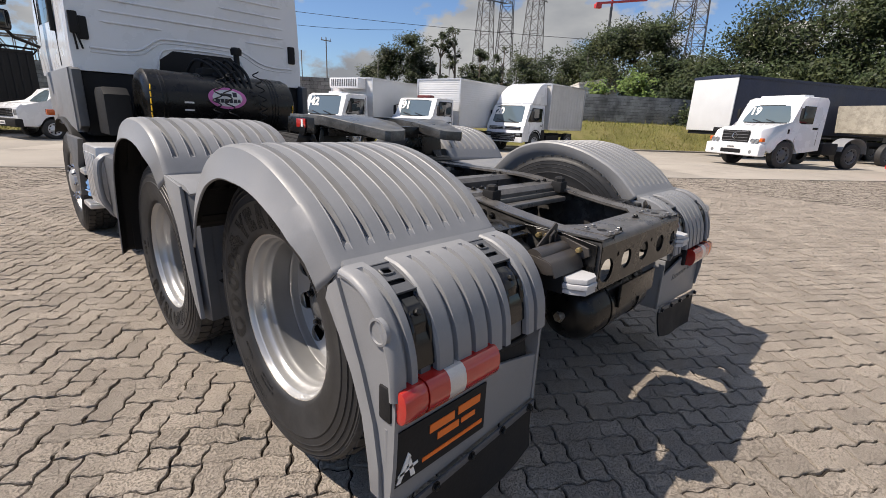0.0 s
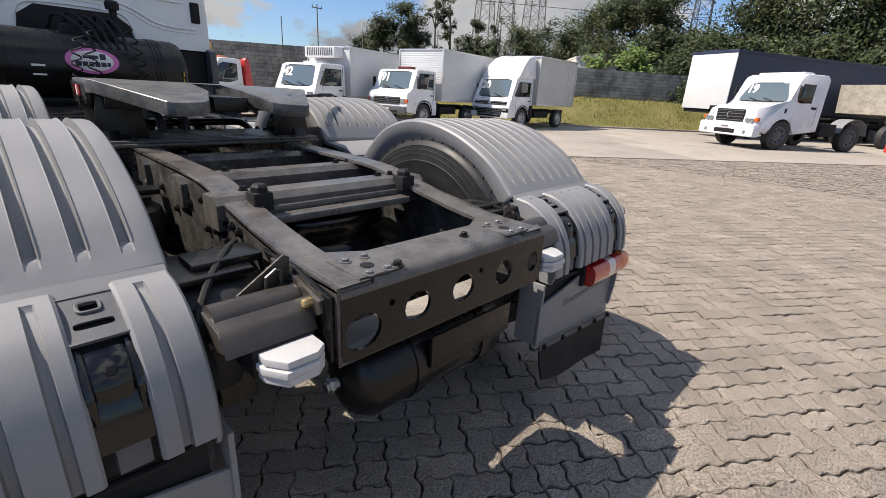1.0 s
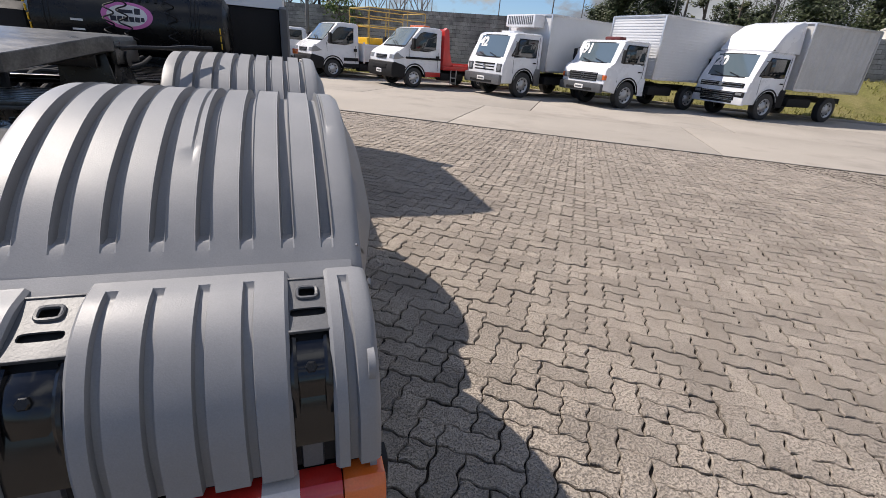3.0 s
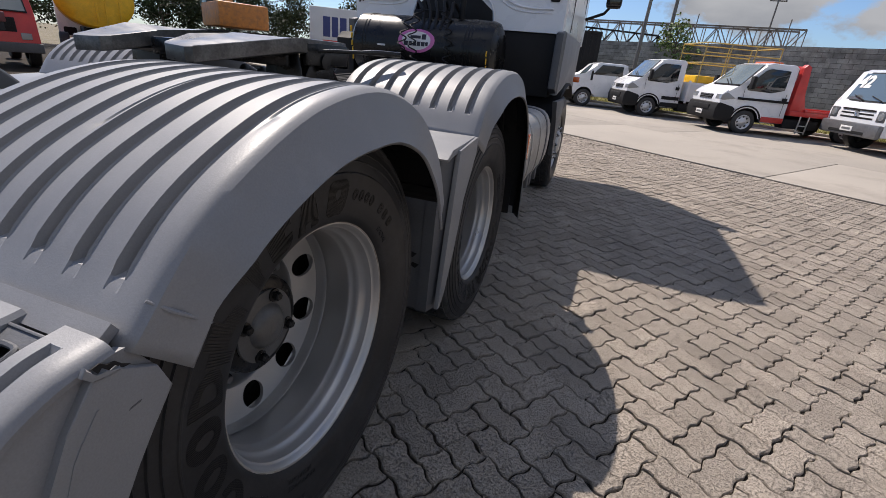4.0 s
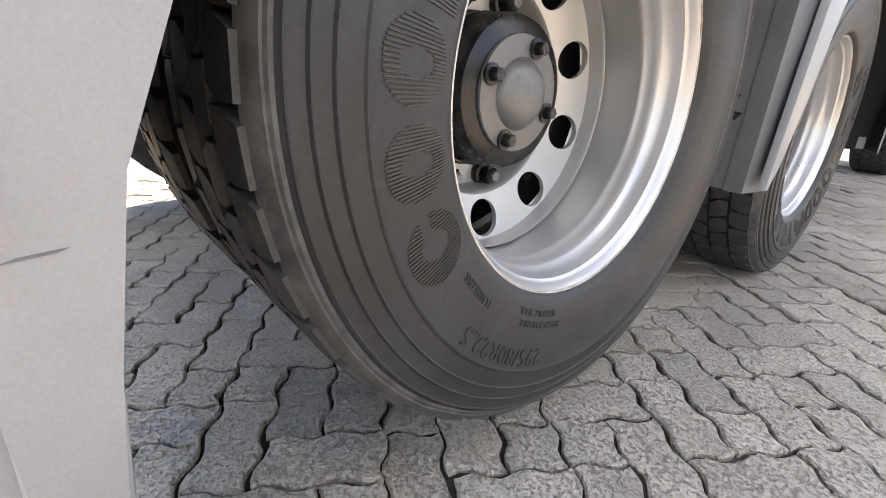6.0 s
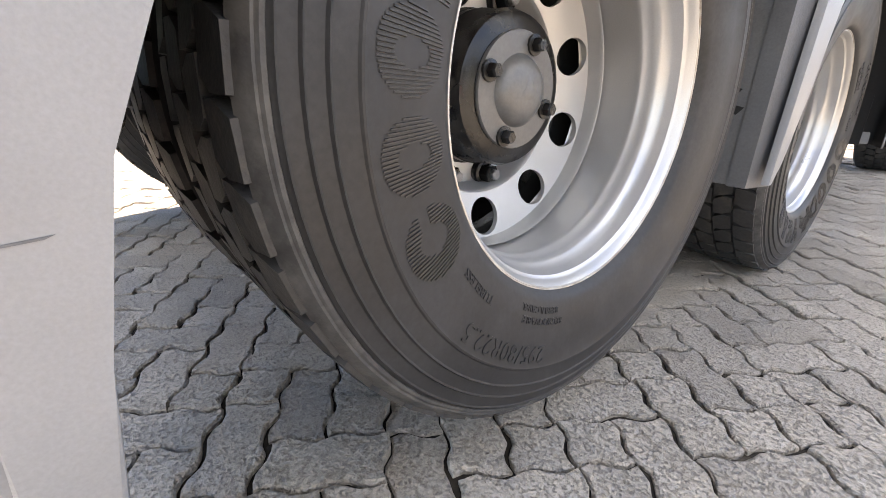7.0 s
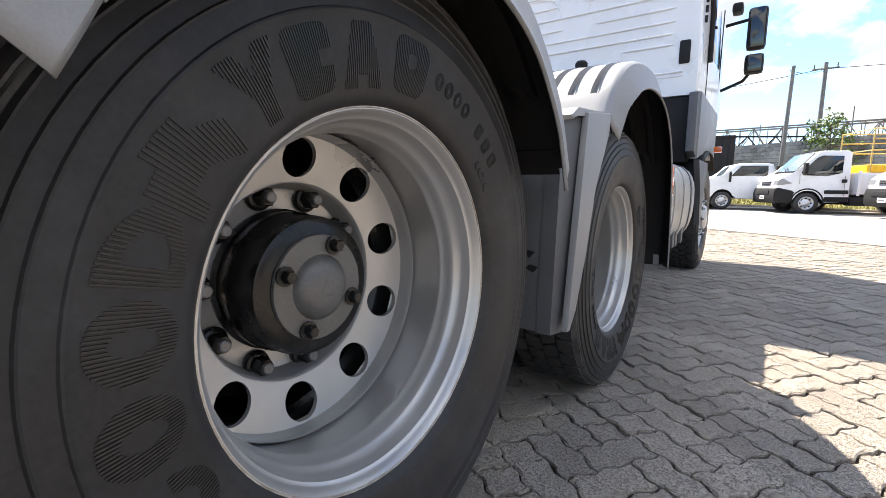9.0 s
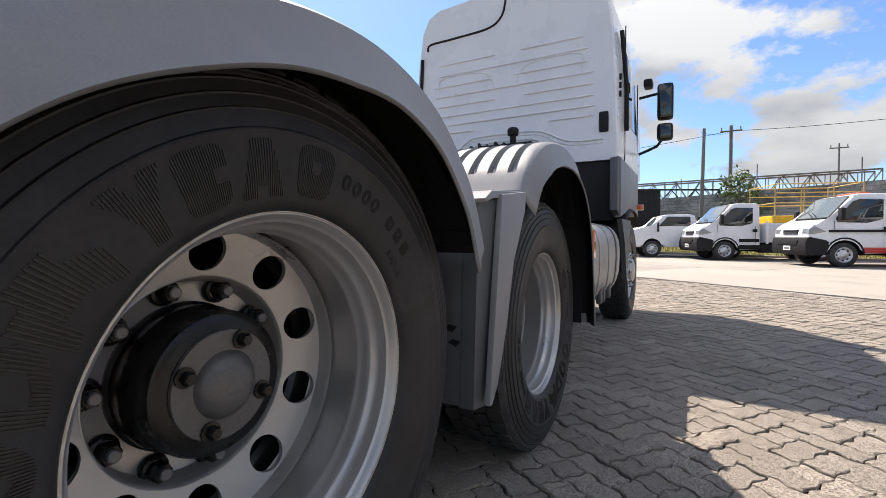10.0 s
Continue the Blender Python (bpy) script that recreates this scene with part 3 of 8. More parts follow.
def dual_wheel(side, axle, turn=0.0):
    """Outer wheel of a pair with tyre, hub and nuts, and the tyre behind it."""
    y, z = axle
    at = pose(side * LIP, y, z, 0, 0, 0 if side > 0 else 180) @ Matrix.Rotation(radians(turn), 4, "X")
    w = part("wheel", RIM, None, truck, "silver ten-stud disc wheel with a dished face", at=at)
    t = part("tyre", TYRE, None, w, "black truck tyre with raised hatched shapes")
    part("rim_edge", EDGE_RING, None, w, "worn bright rim edge")
    part("tread", TREAD, None, w, "worn tread blocks with slanting grooves")
    part("shoulder_band", BAND_RING, None, w, "scuffed grey shoulder band")
    for me in EMBLEM:
        part("emblem", me, None, w, "raised hatched shape on the sidewall")
    for text, angle, r, size in (("295/80R22.5", -122, 0.394, 0.038), ("TUBELESS", -139, 0.343, 0.017), ("REGROOVABLE", -110.5, 0.344, 0.015), ("RESSULCAVEL", -112, 0.327, 0.015), ("RADIAL", 38, 0.330, 0.020)):
        on_tyre(text, angle, r, size, w)
    part("hub", HUB, None, w, "black painted hub")
    part("hub_cap", CAP, None, w, "grey hub cap with a small dome")
    for k in range(10):
        a = radians(36 * k - 4)
        part("wheel_nut", WHEEL_NUT, None, w, at=pose(-0.284, 0.1660 * math.cos(a), 0.1660 * math.sin(a)))
    for a in (67, 157, -23, -113):
        part("cap_bolt", CAP_BOLT, None, w, at=pose(-0.161, 0.080 * math.cos(radians(a)), 0.080 * math.sin(radians(a))))
    part("inner_tyre", TYRE, None, truck, at=pose(side * (LIP - 0.318), y, z, 0, 0, 0 if side > 0 else 180))
    part("inner_tread", TREAD, None, truck, at=pose(side * (LIP - 0.318), y, z, 0, 0, 0 if side > 0 else 180))
    bm = fresh()
    ribs = [(-0.395 + 0.012 * k + d, r) for k in range(8) for d, r in ((0.0, 0.210), (0.003, 0.219), (0.006, 0.210))]
    lathe(bm, [(-0.40, 0.0), (-0.40, 0.21)] + ribs + [(-0.295, 0.215), (-0.24, 0.23), (-0.24, 0.0)], 40)
    part("brake_drum", bm, M_DRUM, truck, "rust-brown brake drum", at=pose(side * (LIP - 0.26), y, z, 0, 0, 0 if side > 0 else 180))
    bm = fresh()
    lathe(bm, [(-0.30, 0.300), (-0.31, 0.288), (-0.42, 0.266), (-0.50, 0.29), (-0.515, 0.305), (-0.525, 0.300), (-0.51, 0.28), (-0.43, 0.255), (-0.36, 0.25), (-0.35, 0.20)], 48)
    bead = fresh()
    lathe(bead, [(-0.545, 0.306), (-0.553, 0.304), (-0.555, 0.296), (-0.540, 0.290)], 64)
    part("inner_rim_edge", bead, M_LIP, truck, at=pose(side * LIP, y, z, 0, 0, 0 if side > 0 else 180))
    part("inner_rim", bm, M_BLACK, truck, at=pose(side * (LIP - 0.0), y, z, 0, 0, 0 if side > 0 else 180))


for side in (1, -1):
    dual_wheel(side, AXLE_REAR)
    dual_wheel(side, AXLE_MID, 140.0)

# Steered wheels: the disc stands out, with a ring of bright nuts.
for side in (1, -1):
    y, z = AXLE_FRONT
    w = part("front_wheel", TYRE, None, truck, "front truck tyre on a silver disc wheel", at=pose(side * 1.13, y, z, 0, 0, 0 if side > 0 else 180))
    part("front_tread", TREAD, None, w)
    bm = fresh()
    lathe(bm, [(-0.01, 0.306), (0.001, 0.304), (0.0, 0.298), (-0.02, 0.289), (-0.05, 0.283), (-0.075, 0.265), (-0.06, 0.24), (-0.03, 0.215), (-0.008, 0.195), (-0.006, 0.14),
               (0.03, 0.125), (0.05, 0.09), (0.052, 0.0)], 48)
    part("front_rim", bm, M_RIM, w)
    nut = WHEEL_NUT.copy()
    nut.materials[0] = M_CHROME
    for k in range(10):
        a = radians(36 * k)
        part("wheel_nut", nut, None, w, at=pose(-0.004, 0.1675 * math.cos(a), 0.1675 * math.sin(a)))


# Fenders. Profiles are (y, z) from the back to the front over the wheel.
ARCH_REAR = [(-0.485, 0.945), (-0.370, 1.062), (-0.246, 1.138), (-0.10, 1.195), (0.06, 1.218), (0.20, 1.205), (0.33, 1.158), (0.43, 1.085), (0.52, 0.985), (0.585, 0.855)]
ARCH_MID = [(0.885, 1.015), (0.97, 1.130), (1.09, 1.210), (1.27, 1.255), (1.48, 1.258), (1.66, 1.208), (1.80, 1.102), (1.90, 0.94), (1.955, 0.70), (1.985, 0.42)]
RIBS = [1.180 - 0.0735 * k for k in range(8)]


def arch(name, line, side, s_rib, n=72, skirt=(0.060, 0.097, 0.118), inner=0.05, creases=()):
    """A fender: arched sheet with recessed ribs that fade out at their ends, rolled edges and a skirt on the outer side."""
    pts = curved(line, n)
    bm = fresh()
    x0, x1 = 0.605, 1.236
    cols = [(x0 + 0.012, -inner), (x0, -0.012), (x0 + 0.006, -0.003), (x0 + 0.016, 0.0)]
    for c in sorted(RIBS):
        cols += [(c - 0.0150, 0.0), (c - 0.0128, 0.8), (c - 0.0100, 1.0), (c + 0.0085, 1.0), (c + 0.0115, 0.8), (c + 0.0137, 0.0)]
    for c, a, b in creases:
        cols += [(c - 0.0045, 0.0), (c - 0.0008, (a, b)), (c + 0.0008, (a, b)), (c + 0.0035, 0.0)]
    cols.sort(key=lambda q: q[0] if q[1] != -inner else 0)
    cols += [(x1 - 0.012, 0.0), (x1, -0.003), (x1 + 0.009, -0.010), ("skirt", 0.5), ("skirt", 1.0), ("skirt", 1.06)]
    rows = []
    for k, p in enumerate(pts):
        way = pts[min(k + 1, n - 1)] - pts[max(k - 1, 0)]
        nor = Vector((-way.y, way.x)).normalized()
        s = k / (n - 1)
        row = []
        depth = skirt[0] + (skirt[1] - skirt[0]) * min(1.0, s / 0.45) + (skirt[2] - skirt[1]) * max(0.0, (s - 0.55) / 0.45)
        flare = 0.020 + 0.028 * min(1.0, s / 0.12)
        depth += 0.028 * max(0.0, 1 - s / 0.06)
        for i, (x, d) in enumerate(cols):
            if x == "skirt":
                x, d = x1 + flare * (d if d <= 1 else 0.90), -0.010 - depth * d
            elif isinstance(d, tuple):
                d = -0.006 * max(0.0, min(1.0, (s - d[0]) / 0.08, (d[1] - s) / 0.08))
            elif d > 0.5:
                a, b = s_rib
                d = (-0.020 if d > 0.9 else 0.003) * max(0.0, min(1.0, (s - a) / 0.008, (b - s) / 0.02))
            row.append((x, p.x + nor.x * d, p.y + nor.y * d + 0.030 * max(0.0, 1.225 - x) * max(0.0, 1 - s / 0.35)))
        rows.append(row)
    sheet(bm, rows)
    bmesh.ops.recalc_face_normals(bm, faces=bm.faces[:])
    if side < 0:
        mirrored(bm)
    ob = part(name, bm, M_FENDER, truck, "ribbed grey plastic fender", 30)
    # Underside turned matt black: the shade below the arch put into its colour.
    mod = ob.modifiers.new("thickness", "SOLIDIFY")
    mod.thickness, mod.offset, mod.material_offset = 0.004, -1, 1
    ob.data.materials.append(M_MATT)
    return ob


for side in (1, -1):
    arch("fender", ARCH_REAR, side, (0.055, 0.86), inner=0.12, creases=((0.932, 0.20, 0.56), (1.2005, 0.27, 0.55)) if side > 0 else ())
    # The mid fender's inner lip is deepened to block stray sun.
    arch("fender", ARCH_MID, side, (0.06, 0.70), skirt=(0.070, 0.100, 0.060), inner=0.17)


def strip(bm, line, x0, x1, n=64, lift=0.0, lip=0.018, rib=None, roll=False):
    """A strip of the tail cover with turned-down edges and one or more raised ribs."""
    pts = curved(line, n)
    cols = [(x0, -lip), (x0, -0.004), (x0 + 0.004, 0.0)]
    for c in rib or ():
        cols += [(c - 0.0120, 0.0), (c - 0.0095, 1.0), (c + 0.0085, 1.0), (c + 0.0115, 0.0)]
    cols += [(x1 - 0.022, 0.0), (x1 - 0.010, -0.002), (x1 - 0.003, -0.006), (x1, -0.012), (x1 - 0.001, -0.018)] if roll else [(x1 - 0.004, 0.0), (x1, -0.004), (x1, -lip)]
    rows = []
    for k, p in enumerate(pts):
        way = pts[min(k + 1, n - 1)] - pts[max(k - 1, 0)]
        nor = Vector((way.y, -way.x)).normalized()
        s = k / (n - 1)
        row = []
        for x, d in cols:
            if d > 0.5:
                d = -(0.010 + 0.006 * s) * max(0.0, min(1.0, (s - 0.07) / 0.012))
            row.append((x, p.x + nor.x * (d + lift), p.y + nor.y * (d + lift)))
        rows.append(row)
    return sheet(bm, rows, 0.003)


COVER = [(-0.497, 0.962), (-0.560, 0.952), (-0.625, 0.918), (-0.676, 0.856), (-0.706, 0.780), (-0.716, 0.690)][::-1]


def tail_end(side):
    """The rear end of one side: tail cover with brackets, side panel, lower plate, flap and lamp."""
    def fit(bm):
        return mirrored(bm) if side < 0 else bm
    cover = COVER[::-1]
    back = [(y, z) for y, z in cover]

    for x0, x1, rib in ((0.615, 0.712, (0.672,)), (0.800, 1.100, (0.835, 0.902, 0.970, 1.040)), (1.170, 1.243, (1.20,))):
        bm = strip(fresh(), back, x0, x1, rib=rib, roll=x1 > 1.2)
        bm = fit(bm)
        part("tail_cover", bm, M_FENDER, truck, "ribbed grey plastic tail cover")
    # Seam rail along the top edge.
    bm = fresh()
    prism(bm, [(-0.500, 0.938), (-0.470, 0.958), (-0.478, 0.972), (-0.506, 0.952)], "x", 0.612, 1.222, 0.003)
    part("seam_rail", fit(bm), M_FENDER, truck)
    # Black clamp brackets in the two channels.
    walk_line = curved(back, 101)

    def on_cover(f, d):
        k = max(1, min(99, round(f * 100)))
        way = walk_line[k + 1] - walk_line[k - 1]
        nor = Vector((way.y, -way.x)).normalized()
        p = walk_line[max(0, min(100, round(f * 100)))]
        return (p.x + nor.x * d, p.y + nor.y * d)

    for x0, x1 in ((0.708, 0.804), (1.096, 1.174)):
        mid, half = (x0 + x1) / 2, (x1 - x0) / 2
        bm = fresh()
        sheet(bm, [[(x, *on_cover(f, -0.026)) for x in (x0 - 0.006, mid, x1 + 0.006)] for f in np.linspace(0, 1, 20)], 0.003)
        br = part("clamp_bracket", fit(bm), M_MATT, truck, "black steel clamp bracket")
        a, b = Vector((0, *on_cover(0.04, -0.007))), Vector((0, *on_cover(0.36, -0.005)))
        run = (b - a).length
        way = (b - a).normalized()
        lie = Matrix.Translation((mid, a.y, a.z)) @ Matrix(((1, 0, 0, 0), (0, way.y, way.z, 0), (0, way.z, -way.y, 0), (0, 0, 0, 1)))
        loop = [(0.017 * math.copysign(abs(math.cos(q)) ** 0.5, math.cos(q)), 0.30 * run + 0.013 * math.copysign(abs(math.sin(q)) ** 0.5, math.sin(q))) for q in np.linspace(0, 2 * math.pi, 17)[:-1]]
        slot = [(0.030 * math.copysign(abs(math.cos(q)) ** 0.4, math.cos(q)), 0.66 * run + 0.009 * math.copysign(abs(math.sin(q)) ** 0.5, math.sin(q))) for q in np.linspace(0, 2 * math.pi, 17)[:-1]]
        bm = fresh()
        plate(bm, [(-half + 0.004, 0), (half - 0.004, 0), (half - 0.004, run), (-half + 0.004, run)], [loop, slot], "z", -0.002, 0.002)
        for k in range(2):
            box(bm, -half + 0.004, half - 0.004, (run - 0.003) * k, (run - 0.003) * k + 0.004, -0.003, 0.0045, 0.001)
        tube(bm, [(x, y, 0.0040) for x, y in loop + loop[:2]], 0.0036, 6)
        bmesh.ops.transform(bm, matrix=lie, verts=bm.verts[:])
        part("slotted_plate", fit(bm), M_DARKGREY, br, "dark slotted plate with a raised loop")
        for x in (x0 + 0.012, x1 - 0.012):
            bm = fresh()
            tube(bm, [(x, *on_cover(f, -0.016 + 0.012 * math.sin(math.pi * (f - 0.38) / 0.34))) for f in np.linspace(0.38, 0.72, 14)], 0.0075, 8)
            part("clamp_rim", fit(bm), M_GLOSS, br)
        bm = fresh()
        sheet(bm, [[(x, *on_cover(f, d - 0.020 + 0.010 * math.sin(math.pi * (f - 0.40) / 0.24))) for x, d in ((x0 + 0.014, 0.0), (mid - 0.020, 0.006), (mid + 0.020, 0.006), (x1 - 0.014, 0.0))] for f in np.linspace(0.40, 0.64, 10)], 0.004)
        clamp = part("clamp", fit(bm), M_GLOSS, br, "glossy black clamp with a bolt")
        at_bolt, out_bolt = on_cover(0.51, -0.006), on_cover(0.51, 0.006)
        turn_bolt = Vector((0, out_bolt[0] - at_bolt[0], out_bolt[1] - at_bolt[1])).to_track_quat("X", "Z").to_matrix().to_4x4()
        part("bolt", BOLT, None, clamp, at=Matrix.Translation((side * mid, *at_bolt)) @ turn_bolt)
        bm = fresh()
        sheet(bm, [[(x, *on_cover(f, -0.014)) for x in (x0 + 0.008, mid, x1 - 0.008)] for f in np.linspace(0.62, 0.87, 8)], 0.004)
        part("strap", fit(bm), M_GLOSS, br)
        bm = fresh()
        sheet(bm, [[(x, *on_cover(f, d)) for x, d in ((x0 + 0.018, -0.024), (x0 + 0.020, -0.018), (x1 - 0.030, -0.018), (x1 - 0.028, -0.024))] for f in np.linspace(0.86, 0.995, 5)], 0.003)
        part("spacer", fit(bm), M_DARKGREY, br)
    # Side panels.
    inner_edge = [(-0.478, 0.945), (-0.452, 0.905), (-0.438, 0.866), (-0.50, 0.785), (-0.556, 0.700), (-0.598, 0.600), (-0.618, 0.480), (-0.628, 0.385)]
    outline = [(-0.500, 0.945)] + [(y + 0.008, z - 0.010) for y, z in back[1:]] + [(-0.712, 0.66), (-0.706, 0.50), (-0.694, 0.385)] + inner_edge[::-1]
    bm = fresh()
    hole = [circle(-0.656, 0.857, 0.0305, 28)] if side > 0 else []
    plate(bm, outline, hole, "x", 1.226, 1.238)
    # Dark sheet added in place of the shaded inside seen through the hole.
    shade_sheet = prism(fresh(), [(-0.600, 0.885), (-0.645, 0.858), (-0.672, 0.800), (-0.684, 0.74), (-0.60, 0.74), (-0.56, 0.875)], "x", 1.178, 1.184)
    part("panel_lining", fit(shade_sheet), M_MATT, truck)
    panel = part("side_panel", fit(bm), M_FENDER, truck, "scratched grey plastic side panel" if side > 0 else "grey plastic side panel with a round cap")
    bm = fresh()
    edge = [(-0.520, 0.944), (-0.562, 0.885), (-0.598, 0.815), (-0.630, 0.735), (-0.658, 0.60), (-0.672, 0.48), (-0.677, 0.385)] if side > 0 else [(-0.492, 0.935), (-0.53, 0.86), (-0.590, 0.735), (-0.640, 0.60), (-0.662, 0.48), (-0.668, 0.385)]
    prism(bm, edge + inner_edge[1:][::-1], "x", 1.234, 1.249, 0.004)
    part("panel_edge", fit(bm), M_FENDER, panel)
    for y, z, w, h in ((-0.497, 0.871, 0.014, 0.004), (-0.613, 0.748, 0.050, -0.003), (-0.616, 0.719, 0.060, 0.002), (-0.652, 0.560, 0.022, 0.003)) if side > 0 else ():
        part("scratch", prism(fresh(), [(y, z), (y + w, z + h * 0.4), (y + w * 1.2, z + h), (y + w * 0.3, z + h * 0.6)], "x", 1.2485, 1.2497), M_DARKGREY, panel)
    if side > 0:
        bm = fresh()
        for a, b in (((-0.528, 0.896), (-0.546, 0.872)), ((-0.548, 0.870), (-0.561, 0.850)), ((-0.561, 0.850), (-0.600, 0.753))):
            prism(bm, [(a[0] - 0.0012, a[1]), (a[0] + 0.0018, a[1] + 0.001), (b[0] + 0.0018, b[1] + 0.001), (b[0] - 0.0012, b[1])], "x", 1.2475, 1.2503)
        part("crease", bm, M_FENDER, panel)
        tear = [(-0.524, 0.949), (-0.519, 0.940), (-0.514, 0.944), (-0.508, 0.937), (-0.501, 0.939), (-0.494, 0.931), (-0.484, 0.930), (-0.493, 0.936), (-0.500, 0.944), (-0.509, 0.945), (-0.515, 0.951)]
        part("tear", prism(fresh(), tear, "x", 1.2485, 1.2502), M_MATT, panel, "torn black gap at the corner")
        bm = fresh()
        prism(bm, [(-0.530, 0.955), (-0.522, 0.938), (-0.512, 0.941), (-0.505, 0.934), (-0.497, 0.936), (-0.497, 0.931), (-0.512, 0.934), (-0.526, 0.934), (-0.536, 0.945)], "x", 1.246, 1.2525, 0.0015)
        part("torn_edge", bm, M_FENDER, panel, "bent plastic lip below a tear")
        part("fender_fold", tube(fresh(), [(1.236, -0.445, 0.988), (1.250, -0.425, 0.968), (1.262, -0.380, 0.930)], [0.002, 0.0035, 0.002], 8), M_FENDER, panel)
    if side < 0:
        bm = fresh()
        lathe(bm, [(1.236, 0.036), (1.246, 0.034), (1.247, 0.028), (1.243, 0.026), (1.243, 0.0)], 28, centre=(0, -0.655, 0.85))
        part("round_cap", mirrored(bm), M_FENDER, panel)
    bm = fresh()
    plate(bm, [(-0.500, 0.945)] + [(y + 0.008, z - 0.012) for y, z in back[1:]] + [(-0.70, 0.66), (-0.60, 0.66), (-0.58, 0.80), (-0.43, 0.87), (-0.44, 0.945)], [circle(-0.60, 0.82, 0.045, 20)], "x", 0.612, 0.622)
    part("inner_panel", fit(bm), M_FENDER, truck)
    # Lower rear plate with a raised word as bars.
    bm = fresh()
    prism(bm, [(0.584, 0.392), (1.236, 0.345), (1.240, 0.60), (0.905, 0.63), (0.78, 0.60), (0.584, 0.565)], "y", -0.672, -0.684, 0.004)
    low = part("rear_plate", fit(bm), M_FENDER, truck, "grey plastic rear plate with raised bars of lettering")
    bm = fresh()
    box(bm, 0.584, 0.598, -0.69, -0.58, 0.390, 0.66, 0.004)
    part("plate_return", fit(bm), M_FENDER, low)
    bm = fresh()
    if side > 0:
        bm.free()
        for k in range(13):
            x, z = 0.770 + 0.0285 * k, 0.512 + 0.0012 * k
            h = 0.034 if k in (0, 9) else 0.022
            shape = prism(fresh(), [(x, z), (x + 0.019, z + 0.001), (x + 0.025, z + h), (x + 0.006, z + h - 0.001)], "y", -0.6835, -0.6865) if k != 8 else box(fresh(), x, x + 0.016, -0.6865, -0.6835, 0.528, 0.534)
            part("raised_bar", shape, M_GREYTEXT, low)
    else:
        box(bm, -1.232, -0.865, -0.690, -0.6845, 0.415, 0.575, 0.002)
        part("sticker_board", bm, M_MATT, low, "black sticker board with orange print bars")
        for x0, x1, z0, z1 in ((-1.10, -1.005, 0.520, 0.546), (-0.99, -0.895, 0.524, 0.550), (-1.07, -0.985, 0.486, 0.508), (-0.975, -0.915, 0.490, 0.506), (-1.125, -0.880, 0.444, 0.456)):
            part("print_bar", box(fresh(), x0, x1, -0.6922, -0.690, z0, z1), M_ORANGEINK, low)
        bm = fresh()
        for pts in ([(-1.215, 0.425), (-1.20, 0.425), (-1.165, 0.49), (-1.175, 0.505)], [(-1.165, 0.425), (-1.15, 0.425), (-1.168, 0.49), (-1.175, 0.475)], [(-1.21, 0.443), (-1.14, 0.455), (-1.142, 0.463), (-1.208, 0.451)]):
            prism(bm, pts, "y", -0.6922, -0.690)
        part("print_shape", bm, M_PAPER, low)
    # Rubber flap, curled inwards at its inner corner.
    bm = fresh()
    rows = []
    for j in range(9):
        s = j / 8
        row = []
        for i in range(9):
            u = i / 8
            x = 0.605 + 0.615 * u + 0.02 * s * (1 - u)
            z = (0.372 - 0.03 * u) - s * (0.215 - 0.07 * (1 - u) ** 2)
            y = -0.690 - 0.02 * s * s * (1 - u) - 0.008 * math.sin(u * 7) * s
            row.append((x, y, z))
        rows.append(row)
    sheet(bm, rows, 0.008)
    flap = part("mud_flap", fit(bm), M_MATT, truck, "black rubber mud flap", 60)
    bm = fresh()
    box(bm, 0.600, 1.235, -0.702, -0.694, -0.012, 0.012, 0.002, pose(0, 0, 0.430, 0, 4.6, 0))
    part("flap_rail", fit(bm), M_DARKGREY, truck)
    for x in (0.63, 0.78, 0.93, 1.08, 1.22):
        bolt(flap, (side * x, -0.701, 0.430 - x * 0.0805), "-y")
    bm = fresh()
    lathe(bm, [(-0.694, 0.062), (-0.699, 0.062), (-0.699, 0.056), (-0.694, 0.056)], 30, axis="y", centre=(0.98, 0.006, 0.235))
    part("flap_ring", fit(bm), M_RUBBER, flap)
    # Tail lamp in three colours.
    housing = fresh()
    box(housing, 0.885, 1.262, -0.700, -0.655, 0.575, 0.668, 0.008)
    lamp = part("tail_lamp", fit(housing), M_MATT, truck, "long red and white tail lamp", at=pose(0, 0, 0) if side > 0 else pose(0.018, 0, 0.050))
    for name, x0, x1, mat in (("red_lens", 0.905, 1.045, M_REDLENS), ("pale_lens", 1.045, 1.105, M_CLEARLENS), ("red_lens", 1.105, 1.175, M_REDLENS), ("amber_lens", 1.175, 1.252, M_ORANGELENS if side > 0 else M_REDLENS)):
        bm = fresh()
        prism(bm, [(-0.690, 0.578), (-0.726, 0.580), (-0.738, 0.590), (-0.744, 0.606), (-0.746, 0.625), (-0.744, 0.644), (-0.738, 0.660), (-0.726, 0.670), (-0.690, 0.672)], "x", x0, x1, 0.0 if x1 < 1.2 else 0.012)
        part(name, fit(bm), mat, lamp)
    # White wrapped blocks on a bracket beside the frame.
    for k, (grow, dz) in enumerate(((0.0, 0.0), (0.004, 0.019), (-0.002, 0.038))):
        bm = fresh()
        prism(bm, [(0.416, -0.665), (0.512 + grow, -0.665), (0.536 + grow, -0.70), (0.536 + grow, -0.748), (0.508 + grow, -0.792 - grow), (0.442, -0.792 - grow), (0.416, -0.77)], "z", 0.786 + dz, 0.803 + dz, 0.003)
        part("white_block", fit(bm), M_WRAP, truck, "white wrapped block")
    bm = fresh()
    prism(bm, [(0.412, -0.630), (0.545, -0.630), (0.545, -0.722), (0.412, -0.722)], "z", 0.783, 0.847, 0.004)
